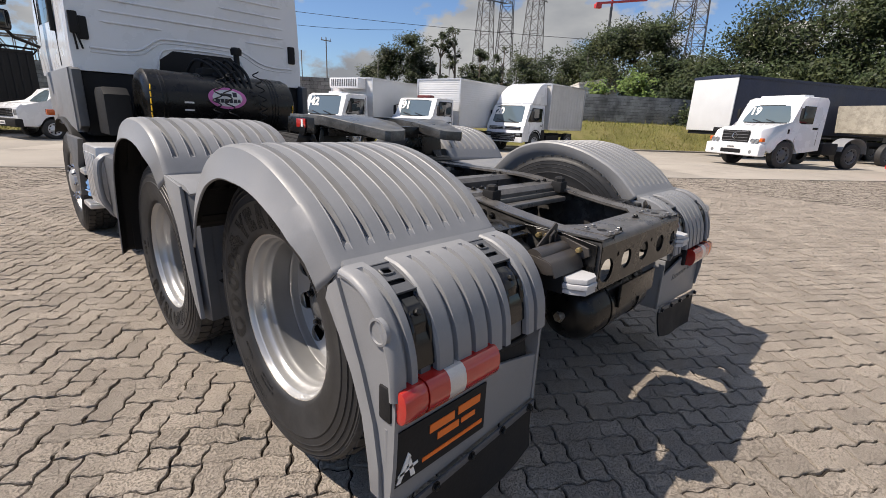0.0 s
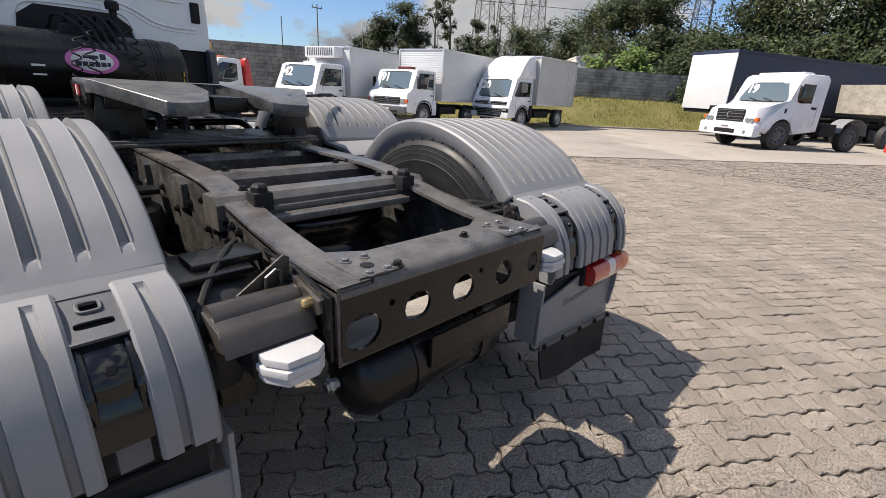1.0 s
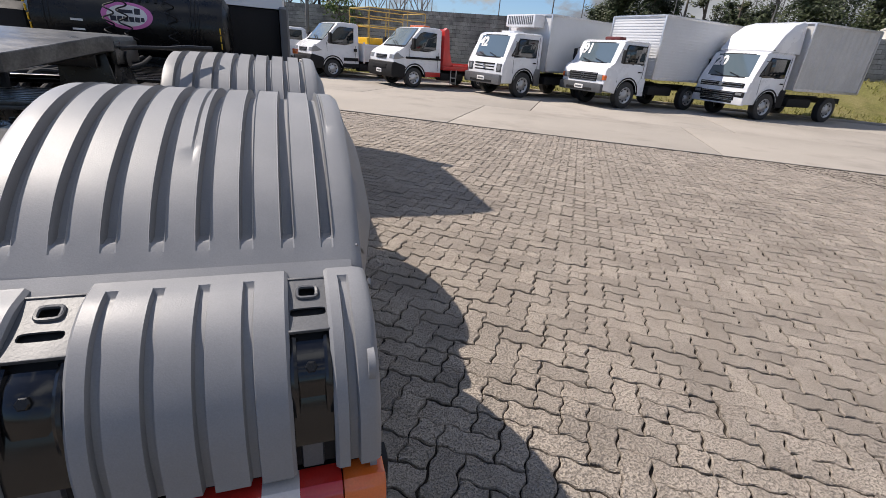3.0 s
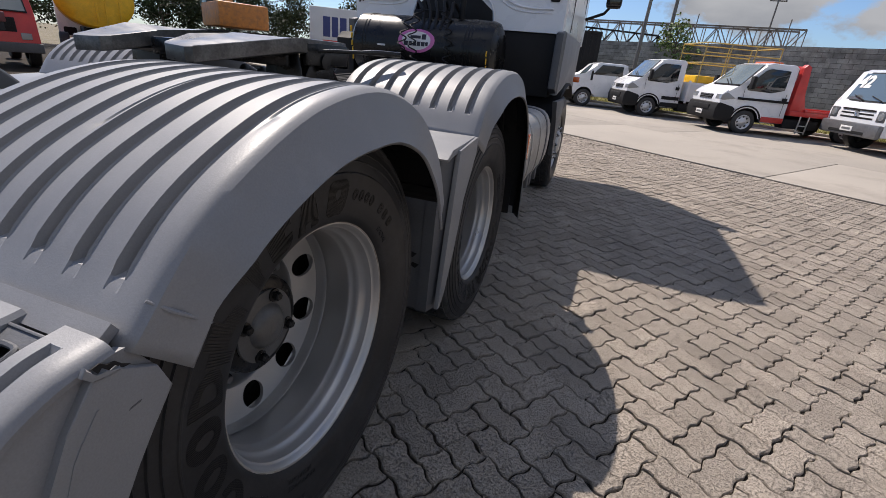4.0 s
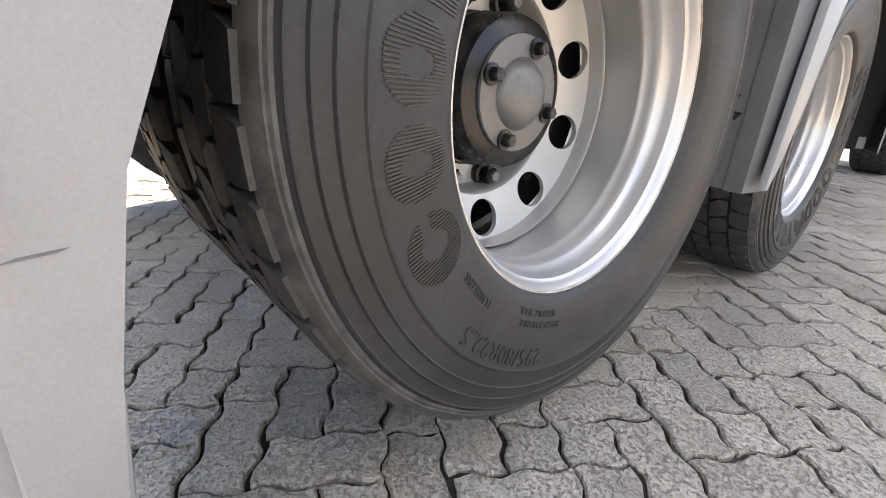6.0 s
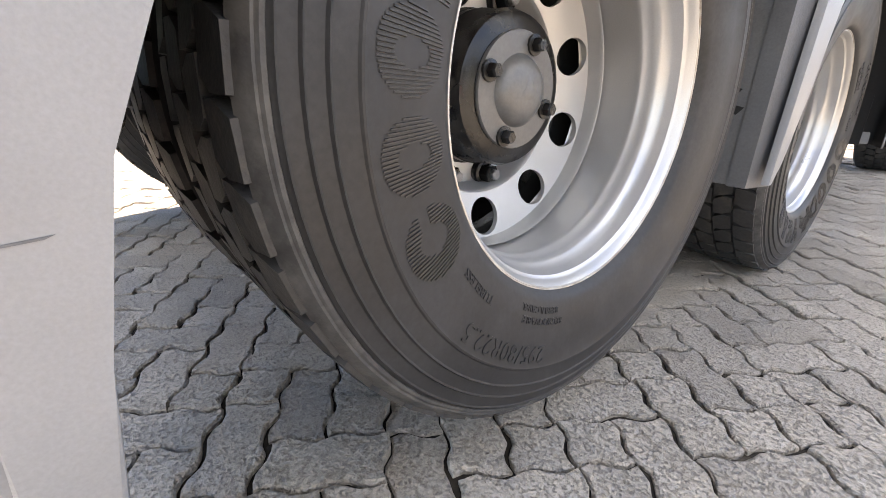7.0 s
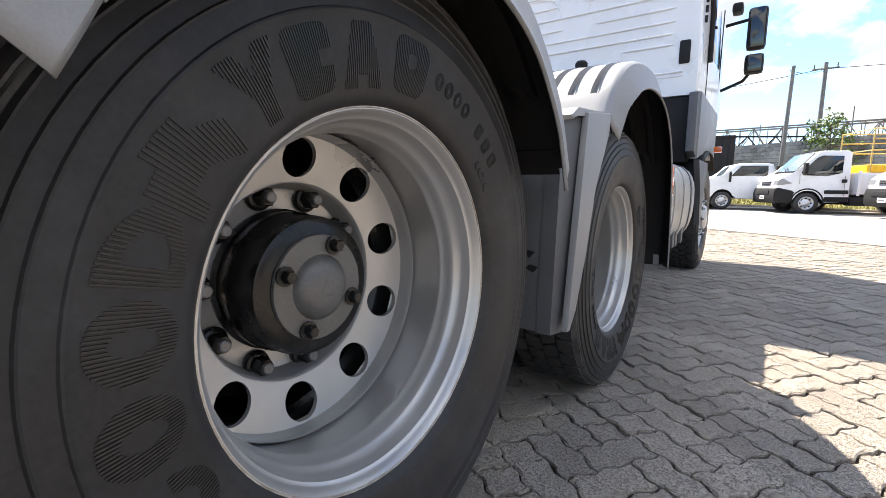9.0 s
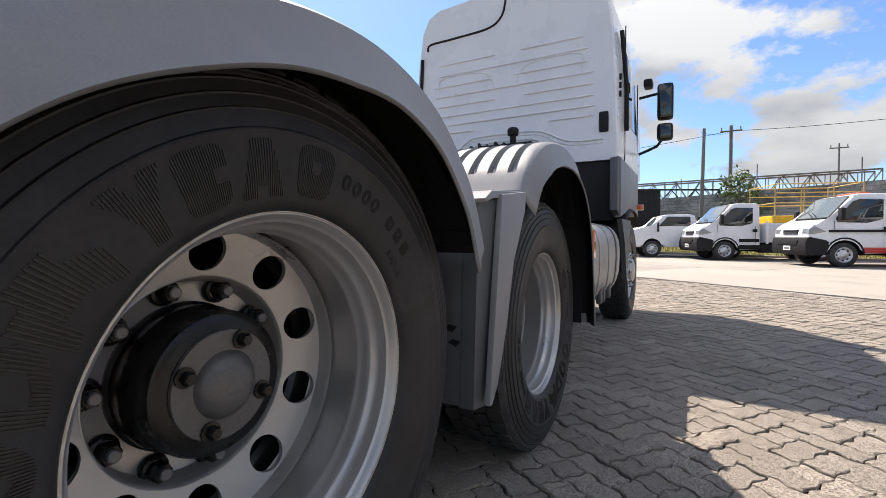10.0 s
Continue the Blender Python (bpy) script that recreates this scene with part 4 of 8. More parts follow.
    part("block_sleeve", fit(bm), M_MATT, truck, "black sleeve round the white blocks")
    bm = fresh()
    tube(bm, [(0.405, -0.632, 0.888), (0.588, -0.632, 0.888)], 0.036, 20)
    bracket = part("lamp_bracket", fit(bm), M_PIPE, truck, "brown-grey painted tube with a folded plate")
    bm = fresh()
    prism(bm, [(-0.650, 0.906), (-0.692, 0.896), (-0.704, 0.888), (-0.722, 0.848), (-0.716, 0.846), (-0.698, 0.880), (-0.650, 0.894)], "x", 0.402, 0.592, 0.002)
    prism(bm, [(-0.610, 0.905), (-0.690, 0.894), (-0.704, 0.886), (-0.716, 0.858), (-0.690, 0.850), (-0.640, 0.852), (-0.605, 0.870)], "x", 0.586, 0.594, 0.002)
    part("folded_plate", fit(bm), M_PIPE, bracket)
    bm = fresh()
    prism(bm, [(0.398, 0.976), (0.412, 0.984), (0.520, 0.914), (0.400, 0.910)], "y", -0.602, -0.596, 0.001)
    tube(bm, [(0.424, -0.610, 0.915), (0.426, -0.612, 0.952), (0.436, -0.612, 0.958), (0.458, -0.612, 0.944), (0.460, -0.610, 0.912)], 0.0045, 8)
    part("gusset", fit(bm), M_PIPE, bracket)
    bm = fresh()
    prism(bm, [(-0.515, 0.948), (-0.555, 0.945), (-0.640, 0.935), (-0.730, 0.915), (-0.738, 0.890), (-0.715, 0.875), (-0.640, 0.905), (-0.52, 0.922)], "x", 0.393, 0.403, 0.002)
    part("bracket_arm", fit(bm), M_PIPE, bracket)
    bm = fresh()
    tube(bm, [(0.56, -0.60, 0.83), (1.20, -0.60, 0.83)], 0.024, 16)
    part("carrier_tube", fit(bm), M_BLACK, truck)
    bm = fresh()
    tube(bm, [tuple(p) for p in curved([(0.40, -0.30, 0.93), (0.47, -0.42, 0.95), (0.55, -0.52, 0.915), (0.60, -0.60, 0.86), (0.60, -0.66, 0.78), (0.66, -0.675, 0.66), (0.80, -0.68, 0.655), (0.90, -0.67, 0.64)], 110)], [0.0085 + 0.0012 * (k % 2) for k in range(110)], 8)
    part("cable", fit(bm), M_MATT, truck, "black corrugated cable")


for side in (1, -1):
    tail_end(side)

def lean(bm):
    """Tips the splash plate's top forward."""
    for v in bm.verts:
        v.co.y += 0.034 * (v.co.z - 0.70) / 0.57


# Panels between the two wheels of each side.
for side in (1, -1):
    bm = fresh()
    prism(bm, [(0.905, 1.028), (0.65, 1.010), (0.602, 0.985), (0.614, 0.975), (0.655, 0.992), (0.905, 1.010)], "x", 0.610, 1.236, 0.004)
    part("gap_shelf", mirrored(bm) if side < 0 else bm, M_FENDER, truck)
    bm = fresh()
    box(bm, 0.62, 1.175, 0.612, 0.624, 0.415, 0.985, 0.003)
    lean(bm)
    gap = part("gap_plate", mirrored(bm) if side < 0 else bm, M_DARKGREY, truck, "dark grey splash plate between the wheels")
    for x, z in ((1.128, 0.626), (1.140, 0.586), (1.168, 0.551)):
        bm = prism(fresh(), [(x - 0.020, z), (x - 0.004, z + 0.011), (x + 0.020, z + 0.006), (x + 0.006, z - 0.011)], "y", 0.6045, 0.608)
        part("vent_slot", mirrored(bm) if side < 0 else bm, M_MATT, gap)
    bm = fresh()
    prism(bm, [(1.165, 0.608), (1.206, 0.608), (1.228, 0.690), (1.205, 0.725), (1.165, 0.700)], "z", 0.412, 0.990, 0.003)
    lean(bm)
    part("gap_post", mirrored(bm) if side < 0 else bm, M_DARKGREY, truck)
    bm = fresh()
    prism(bm, [(0.700, 1.002), (0.910, 1.027), (0.900, 0.965), (0.790, 0.809), (0.735, 0.621), (0.672, 0.470), (0.630, 0.423), (0.612, 0.424), (0.655, 0.704)], "x", 1.228, 1.246, 0.004)
    part("gap_edge", mirrored(bm) if side < 0 else bm, M_FENDER, truck, "grey plastic edge strip")
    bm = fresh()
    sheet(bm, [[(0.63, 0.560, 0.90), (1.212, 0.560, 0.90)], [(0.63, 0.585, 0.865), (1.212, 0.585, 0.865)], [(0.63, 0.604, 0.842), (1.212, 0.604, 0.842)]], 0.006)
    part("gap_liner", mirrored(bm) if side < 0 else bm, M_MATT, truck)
    # Sheet added to stop stray sun passing through the tail cover's gaps.
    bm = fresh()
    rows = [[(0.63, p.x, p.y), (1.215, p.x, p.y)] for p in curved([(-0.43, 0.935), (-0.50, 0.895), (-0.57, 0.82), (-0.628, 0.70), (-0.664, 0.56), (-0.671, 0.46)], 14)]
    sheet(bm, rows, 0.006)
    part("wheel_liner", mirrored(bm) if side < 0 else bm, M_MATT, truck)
    bm = fresh()
    tube(bm, [(0.42, 0.66, 0.90), (1.15, 0.66, 0.90)], 0.028, 14)
    part("carrier_tube", mirrored(bm) if side < 0 else bm, M_BLACK, truck)
    bm = fresh()
    rows = []
    for p in curved([(1.955, 0.98), (1.965, 0.70), (1.975, 0.415)], 8):
        rows.append([(0.64, p.x, p.y), (1.20, p.x, p.y)])
    sheet(bm, rows, 0.006)
    part("front_flap", mirrored(bm) if side < 0 else bm, M_MATT, truck)

# Frame rails: web and two flanges, rising towards the front.
TOP = [(-0.765, 0.950), (-0.56, 0.952), (-0.30, 0.985), (-0.02, 1.036), (0.20, 1.045), (5.6, 1.045)]
BOTTOM = [(-0.765, 0.760), (-0.35, 0.735), (0.0, 0.745), (5.6, 0.765)]
for side in (1, -1):
    bm = fresh()
    prism(bm, TOP + BOTTOM[::-1], "x", 0.370, 0.380)
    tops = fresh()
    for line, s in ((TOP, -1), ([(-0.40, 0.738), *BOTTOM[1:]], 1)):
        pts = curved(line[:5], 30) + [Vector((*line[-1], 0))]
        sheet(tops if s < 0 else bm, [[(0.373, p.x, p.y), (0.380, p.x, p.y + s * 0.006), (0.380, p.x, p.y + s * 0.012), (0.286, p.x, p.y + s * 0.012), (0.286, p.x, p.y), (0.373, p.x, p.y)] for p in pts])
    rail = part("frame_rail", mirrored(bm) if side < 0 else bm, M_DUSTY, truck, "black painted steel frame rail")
    part("rail_flange", mirrored(tops) if side < 0 else tops, M_DUSTSHEEN, rail, "top flange coloured pale for dust and sky sheen")
    for k in range(7):
        bolt(rail, (side * 0.380, -0.02 - 0.045 * k, 0.985 - 0.006 * k), "+x" if side > 0 else "-x")
    for y, z in ((-0.05, 0.90), (-0.12, 0.91), (-0.20, 0.90), (-0.06, 0.83), (-0.13, 0.82), (-0.25, 0.86), (-0.27, 0.80), (-0.38, 0.83), (-0.45, 0.88), (-0.52, 0.80), (-0.33, 0.76), (0.10, 0.95), (0.25, 0.90), (0.4, 0.95)):
        bolt(rail, (side * 0.380, y, z), "+x" if side > 0 else "-x")
    for y, z in ((-0.42, 0.765), (-0.50, 0.85), (-0.30, 0.82), (-0.58, 0.75)):
        bm = fresh()
        lathe(bm, [(0.3798, 0.013), (0.3815, 0.013), (0.3815, 0.0)], 14, centre=(0, y, z))
        part("rail_hole", mirrored(bm) if side < 0 else bm, M_MATT, rail)
    for p in ((0.393, -0.70, 0.905), (0.393, -0.57, 0.93), (0.393, -0.535, 0.925)) if side < 0 else ():
        bolt(rail, (side * p[0], p[1], p[2]), "+x" if side > 0 else "-x", BOLT_BRASS)
    bm = fresh()
    prism(bm, [(-0.755, 0.775), (-0.755, 0.93), (-0.60, 0.95), (-0.45, 0.95), (-0.52, 0.90), (-0.64, 0.86), (-0.68, 0.775)], "x", 0.381, 0.393, 0.003)
    part("end_gusset", mirrored(bm) if side < 0 else bm, M_BLACK, rail)

# Rear cross member with its round openings, top flange and corner plates.
bm = fresh()
holes = [circle(-0.315, 0.825, 0.050, 22, 0.045), circle(-0.150, 0.838, 0.043, 22, 0.039), circle(0.018, 0.838, 0.043, 22, 0.039), circle(0.197, 0.838, 0.040, 22, 0.038),
         circle(0.348, 0.838, 0.028, 16, 0.033), circle(0.087, 0.873, 0.009, 10), circle(-0.235, 0.872, 0.009, 10)]
plate(bm, [(-0.372, 0.778), (-0.356, 0.760), (0.386, 0.760), (0.402, 0.778), (0.402, 0.918), (-0.372, 0.918)], holes, "y", -0.745, -0.735)
cross = part("rear_cross_member", bm, M_BLACK, truck, "black steel cross member with round openings", at=pose(0, -0.022, 0.004))
bm = fresh()
prism(bm, [(-0.37, -0.715), (0.37, -0.715), (0.37, -0.53), (0.28, -0.545), (0.20, -0.595), (-0.20, -0.595), (-0.28, -0.545), (-0.37, -0.53)], "z", 0.938, 0.948, 0.002)
prism(bm, [(-0.38, -0.742), (0.38, -0.742), (0.38, -0.69), (-0.38, -0.69)], "z", 0.756, 0.764)
sheet(bm, [[(x, -0.715 - 0.030 * math.sin(a), 0.918 + 0.030 * math.cos(a)) for a in np.linspace(0, math.pi / 2, 9)] for x in np.linspace(-0.372, 0.395, 5)])
part("top_flange", bm, M_DUSTSHEEN, cross)
# Pale plate added so that the round openings look bright.
part("floor_plate", box(fresh(), -0.40, 0.27, -0.690, -0.60, 0.756, 0.763, 0.002), M_BACKING, cross, "pale beige plate added to brighten the openings")
for side in (1, -1):
    bm = fresh()
    prism(bm, [(0.208 * side, -0.735), (0.318 * side, -0.735), (0.318 * side, -0.60), (0.254 * side, -0.60), (0.208 * side, -0.655)][::side], "z", 0.946, 0.951, 0.001)
    part("corner_plate", bm, M_DUSTSHEEN, cross)
    for x, y in ((0.235, -0.728), (0.288, -0.728), (0.235, -0.635), (0.288, -0.635)):
        bolt(cross, (side * x, y, 0.951), "+z", BOLT_GREY)
    bm = fresh()
    lathe(bm, [(0.950, 0.017), (0.9525, 0.017), (0.9525, 0.0)], 14, axis="z", centre=(side * 0.260, -0.682, 0))
    part("plate_hole", bm, M_MATT, cross)
bolt(cross, (-0.20, -0.72, 0.948), "+z")
bolt(cross, (0.10, -0.66, 0.948), "+z")

# Cross beams, air springs, axles and tank between the rails.
for y0, y1, z0, z1, name in ((-0.185, -0.075, 0.925, 1.022, "cross_beam"), (0.12, 0.22, 0.93, 1.03, "cross_beam"), (0.55, 0.66, 0.93, 1.03, "cross_beam"), (1.55, 1.66, 0.93, 1.03, "cross_beam"), (2.4, 2.5, 0.9, 1.03, "cross_beam")):
    bm = fresh()
    prism(bm, [(y0, z0), (y0, z1 - 0.02), (y0 + 0.02, z1), (y1 - 0.01, z1), (y1, z1 - 0.01), (y1, z0)], "x", -0.40, 0.40, 0.004)
    # Farther beams take the darker paint, their shadow put into the colour.
    beam = part(name, bm, M_DUSTSHEEN if y0 < 0.2 else M_DUSTY, truck, "black steel cross beam")
    for x in (-0.29, -0.23, 0.29, 0.23):
        bolt(beam, (x, y1 - 0.03, z1), "+z")
bm = fresh()
box(bm, -0.30, 0.30, -0.20, 0.02, 0.962, 0.985, 0.008, pose(0, 0, 0))
box(bm, -0.27, 0.27, -0.255, -0.20, 0.94, 0.965, 0.008)
part("spring_plate", bm, M_DUSTSHEEN, truck, "spring plate coloured pale for dust and sky sheen")
# Box added only to block sun that falls between the rails.
part("valve_block", box(fresh(), -0.26, 0.16, -0.03, 0.14, 0.85, 0.95, 0.012), M_BLACK, truck, "black box added to block sun between the rails")
bm = fresh()
lathe(bm, [(0.665, 0.0), (0.665, 0.20), (0.676, 0.242), (0.705, 0.262), (0.745, 0.262), (0.775, 0.246), (0.790, 0.226), (0.800, 0.226), (0.815, 0.246), (0.845, 0.264), (0.885, 0.264), (0.915, 0.246), (0.930, 0.20), (0.930, 0.0)], 56, axis="z")
bmesh.ops.transform(bm, matrix=Matrix.Translation((0.04, 0.03, 0)) @ Matrix.Diagonal((1.08, 0.78, 1, 1)), verts=bm.verts[:])
part("lift_bellows", bm, M_GLOSS, truck, "black double-rolled rubber lifting bellows", 60)
for x in (-0.28, 0.28):
    bm = fresh()
    box(bm, x - 0.03, x + 0.03, -0.23, -0.17, 0.98, 1.035, 0.006)
    lathe(bm, [(1.03, 0.026), (1.05, 0.026), (1.058, 0.018), (1.058, 0.0)], 6, axis="z", centre=(x, -0.20, 0))
    part("spring_mount", bm, M_MATT, truck)
for y, z in (AXLE_REAR, AXLE_MID):
    bm = fresh()
    tube(bm, [(-0.9, y, z), (0.9, y, z)], 0.072, 20)
    if y > 1:
        lathe(bm, [(-0.26, 0.10), (-0.15, 0.19), (-0.05, 0.23), (0.05, 0.23), (0.15, 0.19), (0.26, 0.10)], 28, centre=(0, y, z))
    part("axle_beam", bm, M_BLACK, truck, "black axle beam")
for side in (1, -1):
    for y in (-0.42, 0.42, 0.98, 1.79):
        bm = fresh()
        lathe(bm, [(0.60, 0.0), (0.60, 0.09), (0.70, 0.10), (0.72, 0.135), (0.78, 0.148), (0.84, 0.135), (0.86, 0.11), (0.88, 0.0)], 28, axis="z", centre=(side * 0.53, y, 0.04))
        part("air_spring", bm, M_RUBBER, truck, "black rubber air spring")
        bm = fresh()
        box(bm, side * 0.53 - 0.09, side * 0.53 + 0.09, y - 0.09, y + 0.09, 0.918, 0.934, 0.004)
        box(bm, min(side * 0.40, side * 0.56), max(side * 0.40, side * 0.56), y - 0.05, y + 0.05, 0.93, 0.95, 0.004)
        part("spring_bracket", bm, M_BLACK, truck)
    bm = fresh()
    prism(bm, [(-0.50, 0.66), (-0.50, 0.58), (0.55, 0.53), (0.66, 0.72), (0.58, 0.74), (0.48, 0.60)], "x", side * 0.50 - 0.045, side * 0.50 + 0.045, 0.006)
    part("trailing_arm", bm, M_BLACK, truck)
bm = fresh()
lathe(bm, [(-0.28, 0.0), (-0.272, 0.06), (-0.255, 0.10), (-0.22, 0.122), (0.28, 0.122), (0.315, 0.10), (0.335, 0.05), (0.34, 0.0)], 40, centre=(0, -0.60, 0.585))
tank = part("air_tank", bm, M_BLACK, truck, "black steel air tank")
for x in (-0.08, 0.20):
    bm = fresh()
    lathe(bm, [(x - 0.018, 0.1225), (x - 0.018, 0.127), (x + 0.018, 0.127), (x + 0.018, 0.1225)], 40, centre=(0, -0.60, 0.585))
    part("tank_strap", bm, M_BLACK, tank)
bm = fresh()
lathe(bm, [(-0.282, 0.016), (-0.32, 0.016), (-0.32, 0.0)], 6, centre=(0, -0.60, 0.585))
lathe(bm, [(-0.30, 0.022), (-0.312, 0.022), (-0.312, 0.0)], 6, centre=(0, -0.60, 0.585))
part("drain_valve", bm, M_STEEL, tank)
bm = fresh()
prism(bm, [(-0.06, 0.60), (0.30, 0.60), (0.30, 0.70), (-0.06, 0.70)], "y", -0.735, -0.722, 0.003)
part("tank_carrier", bm, M_BLACK, truck)

# Made-up tank, added to block stray sun between the rails.
bm = fresh()
lathe(bm, [(-0.36, 0.0), (-0.355, 0.05), (-0.33, 0.10), (-0.30, 0.115), (0.30, 0.115), (0.33, 0.10), (0.355, 0.05), (0.36, 0.0)], 32, centre=(0, 0.335, 0.80))
part("air_tank", bm, M_BLACK, truck, "black steel air tank")

# Fifth wheel with its slot to the rear, stands and mounting plate.
half = [(0.0, 1.36), (0.30, 1.36), (0.42, 1.30), (0.485, 1.18), (0.49, 0.905), (0.47, 0.86), (0.300, 0.515), (0.275, 0.500), (0.165, 0.520), (0.135, 0.545), (0.080, 0.700), (0.070, 0.95), (0.045, 1.0), (0.0, 1.015)]
outline = half + [(-x, y) for x, y in half[::-1][1:-1]]
bm = fresh()
prism(bm, outline, "z", 1.222, 1.276, 0.006)
for v in bm.verts:
    if v.co.y < 0.80:
        v.co.z -= (0.80 - v.co.y) * 0.22
fifth = part("fifth_wheel", bm, M_GREASE, truck, "greasy black fifth wheel plate", 25, pose(0, 0, 0.036))
for s in (1, -1):
    for name, b in (("side_skirt", (s * 0.478 - 0.012, s * 0.478 + 0.012, 0.90, 1.20, 1.175, 1.262)), ("rear_web", (s * 0.29 - 0.15, s * 0.29 + 0.15, 0.83, 0.85, 1.165, 1.245)),
                    ("front_web", (s * 0.28 - 0.14, s * 0.28 + 0.14, 1.31, 1.33, 1.16, 1.255))):
        part(name, box(fresh(), *b, 0.005), M_BLACK, fifth)
for s in (1, -1):
    bm = fresh()
    prism(bm, [(0.84, 1.026), (0.86, 1.055), (0.955, 1.20), (1.085, 1.20), (1.20, 1.055), (1.22, 1.026)], "x", s * 0.435 - 0.035, s * 0.435 + 0.035, 0.006)
    prism(bm, [(s * 0.290, 1.026), (s * 0.492, 1.026), (s * 0.462, 1.215), (s * 0.305, 1.215)][::int(s)], "y", 0.872, 0.884, 0.003)
    part("stand", bm, M_BLACK, fifth, "black cast stand")
    bm = fresh()
    lathe(bm, [(s * 0.465, 0.0), (s * 0.465, 0.032), (s * 0.498, 0.032), (s * 0.498, 0.0)], 18, centre=(0, 1.02, 1.19))
    part("pivot_pin", bm, M_BLACK, fifth)
part("lock_jaw", box(fresh(), -0.078, 0.078, 0.66, 1.0, 1.165, 1.232, 0.012), M_BLACK, fifth, "black greasy lock jaw")
bm = fresh()
box(bm, -0.497, -0.490, 0.985, 1.085, 1.204, 1.252, 0.002)
part("reflector", bm, M_REDLENS, fifth, "red and white reflector sticker")
bm = fresh()
box(bm, -0.4985, -0.4965, 1.010, 1.030, 1.208, 1.248)
part("reflector_stripe", bm, M_PAPER, fifth)
bm = fresh()
prism(bm, [(-0.50, 0.78), (0.50, 0.78), (0.50, 1.28), (-0.50, 1.28)], "z", 1.046, 1.060, 0.003)
mount = part("mounting_plate", bm, M_DUSTSHEEN, truck, "ribbed mounting plate coloured pale for dust and sky sheen")
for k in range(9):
    part("rib", box(fresh(), -0.5, 0.5, 0.80 + 0.055 * k, 0.83 + 0.055 * k, 1.060, 1.072, 0.003), M_DUSTSHEEN, mount)
for s in (1, -1):
    for y in (0.81, 0.9, 1.15, 1.25):
        bolt(mount, (s * 0.365, y, 1.072), "+z")
bm = fresh()
tube(bm, [tuple(p) for p in curved([(0.47, 0.97, 1.225), (0.516, 0.992, 1.236), (0.68, 1.065, 1.244), (0.71, 1.078, 1.247), (0.80, 1.12, 1.247)], 12)], [0.008] * 7 + [0.012] * 5, 8)
part("release_handle", bm, M_BLACK, fifth)
# Air lines over the frame.
for k in range(6):
    x = -0.22 + 0.085 * k
    bm = fresh()
    tube(bm, [tuple(p) for p in curved([(x, 1.34, 1.05), (x + 0.02, 1.48, 1.10 + 0.01 * (k % 3)), (x * 0.7, 1.8, 1.10), (x * 0.8 + 0.03 * (k % 2), 2.3, 1.12), (x * 0.6, 2.9, 1.14)], 24)], 0.013, 8)
    part("air_line", bm, M_MATT, truck, "black air line")
bm = fresh()
tube(bm, [tuple(p) for p in curved([(-0.34, 1.31, 1.100), (0.20, 1.31, 1.108), (0.30, 1.31, 1.100), (0.36, 1.30, 1.04)], 24)], 0.021, 12)
part("cross_pipe", bm, M_GLOSS, truck, "black pipe across the frame")
for x in (-0.17, -0.055):
    bm = fresh()
    tube(bm, [tuple(p) for p in curved([(x - 0.05, 1.40, 1.118), (x - 0.02, 1.29, 1.150), (x + 0.012, 1.235, 1.142), (x + 0.018, 1.215, 1.10), (x + 0.018, 1.212, 1.075)], 16)], [0.020 + 0.002 * (k % 2) for k in range(16)], 10)
    part("elbow_hose", bm, M_DARKGREY, truck, "thick dark elbow hose")

# ---- cab and what stands behind it ----
CY = 3.93
deck = fresh()
box(deck, -0.62, 0.62, 2.0, 3.85, 1.046, 1.062, 0.004)
walkway = part("catwalk", deck, M_BLACK, truck, "black ribbed steel catwalk")
for k in range(14):
    part("tread_bar", box(fresh(), -0.60, 0.60, 2.06 + 0.12 * k, 2.10 + 0.12 * k, 1.062, 1.067, 0.002), M_BLACK, walkway)
profile = [(1.115, 1.60), (1.120, 1.80), (1.105, 2.3), (1.075, 2.8), (1.02, 3.18), (0.94, 3.34), (0.80, 3.405), (0.40, 3.43), (0.0, 3.435)]
ring = profile + [(-x, z) for x, z in profile[::-1][1:]]
bm = fresh()
stations = [(CY + 0.02, 0.985, 0.0), (CY, 0.975, 0.0), (CY + 0.03, 0.990, 0.0), (CY + 1.0, 1.0, 0.0), (CY + 1.6, 1.0, -0.05), (CY + 1.95, 1.0, -0.35), (CY + 2.1, 0.94, -0.8)]
loops = []
for y, grow, drop in stations[1:]:
    loops.append([bm.verts.new((x * grow, y, 1.60 + (z - 1.60) * (1 + drop * max(0.0, (z - 1.9)) * 0.25))) for x, z in ring])
for one, two in zip(loops, loops[1:]):
    for j in range(len(one) - 1):
        bm.faces.new((one[j], one[j + 1], two[j + 1], two[j]))
    bm.faces.new((one[-1], one[0], two[0], two[-1]))
bm.faces.new(loops[0])
bm.faces.new(loops[-1][::-1])
cab = part("cab", bm, M_WHITE, truck, "white painted steel cab with pressed ribs", 25)
# Pressed ribs on the rear wall.
bm = fresh()
for z, x0, x1 in ((2.03, -0.85, -0.35), (2.03, 0.45, 0.9), (2.12, -0.85, 0.9), (2.22, -0.85, 0.9), (2.33, -0.85, -0.1), (2.33, 0.2, 0.9), (2.44, -0.85, 0.9), (2.55, -0.85, -0.15), (2.55, 0.1, 0.85), (2.67, -0.8, 0.85), (2.79, -0.8, -0.1), (2.79, 0.15, 0.8)):
    tube(bm, [(x0, CY - 0.0005, z), (x0 + 0.05, CY - 0.003, z), (x1 - 0.05, CY - 0.003, z), (x1, CY - 0.0005, z)], [0.002, 0.011, 0.011, 0.002], 8)
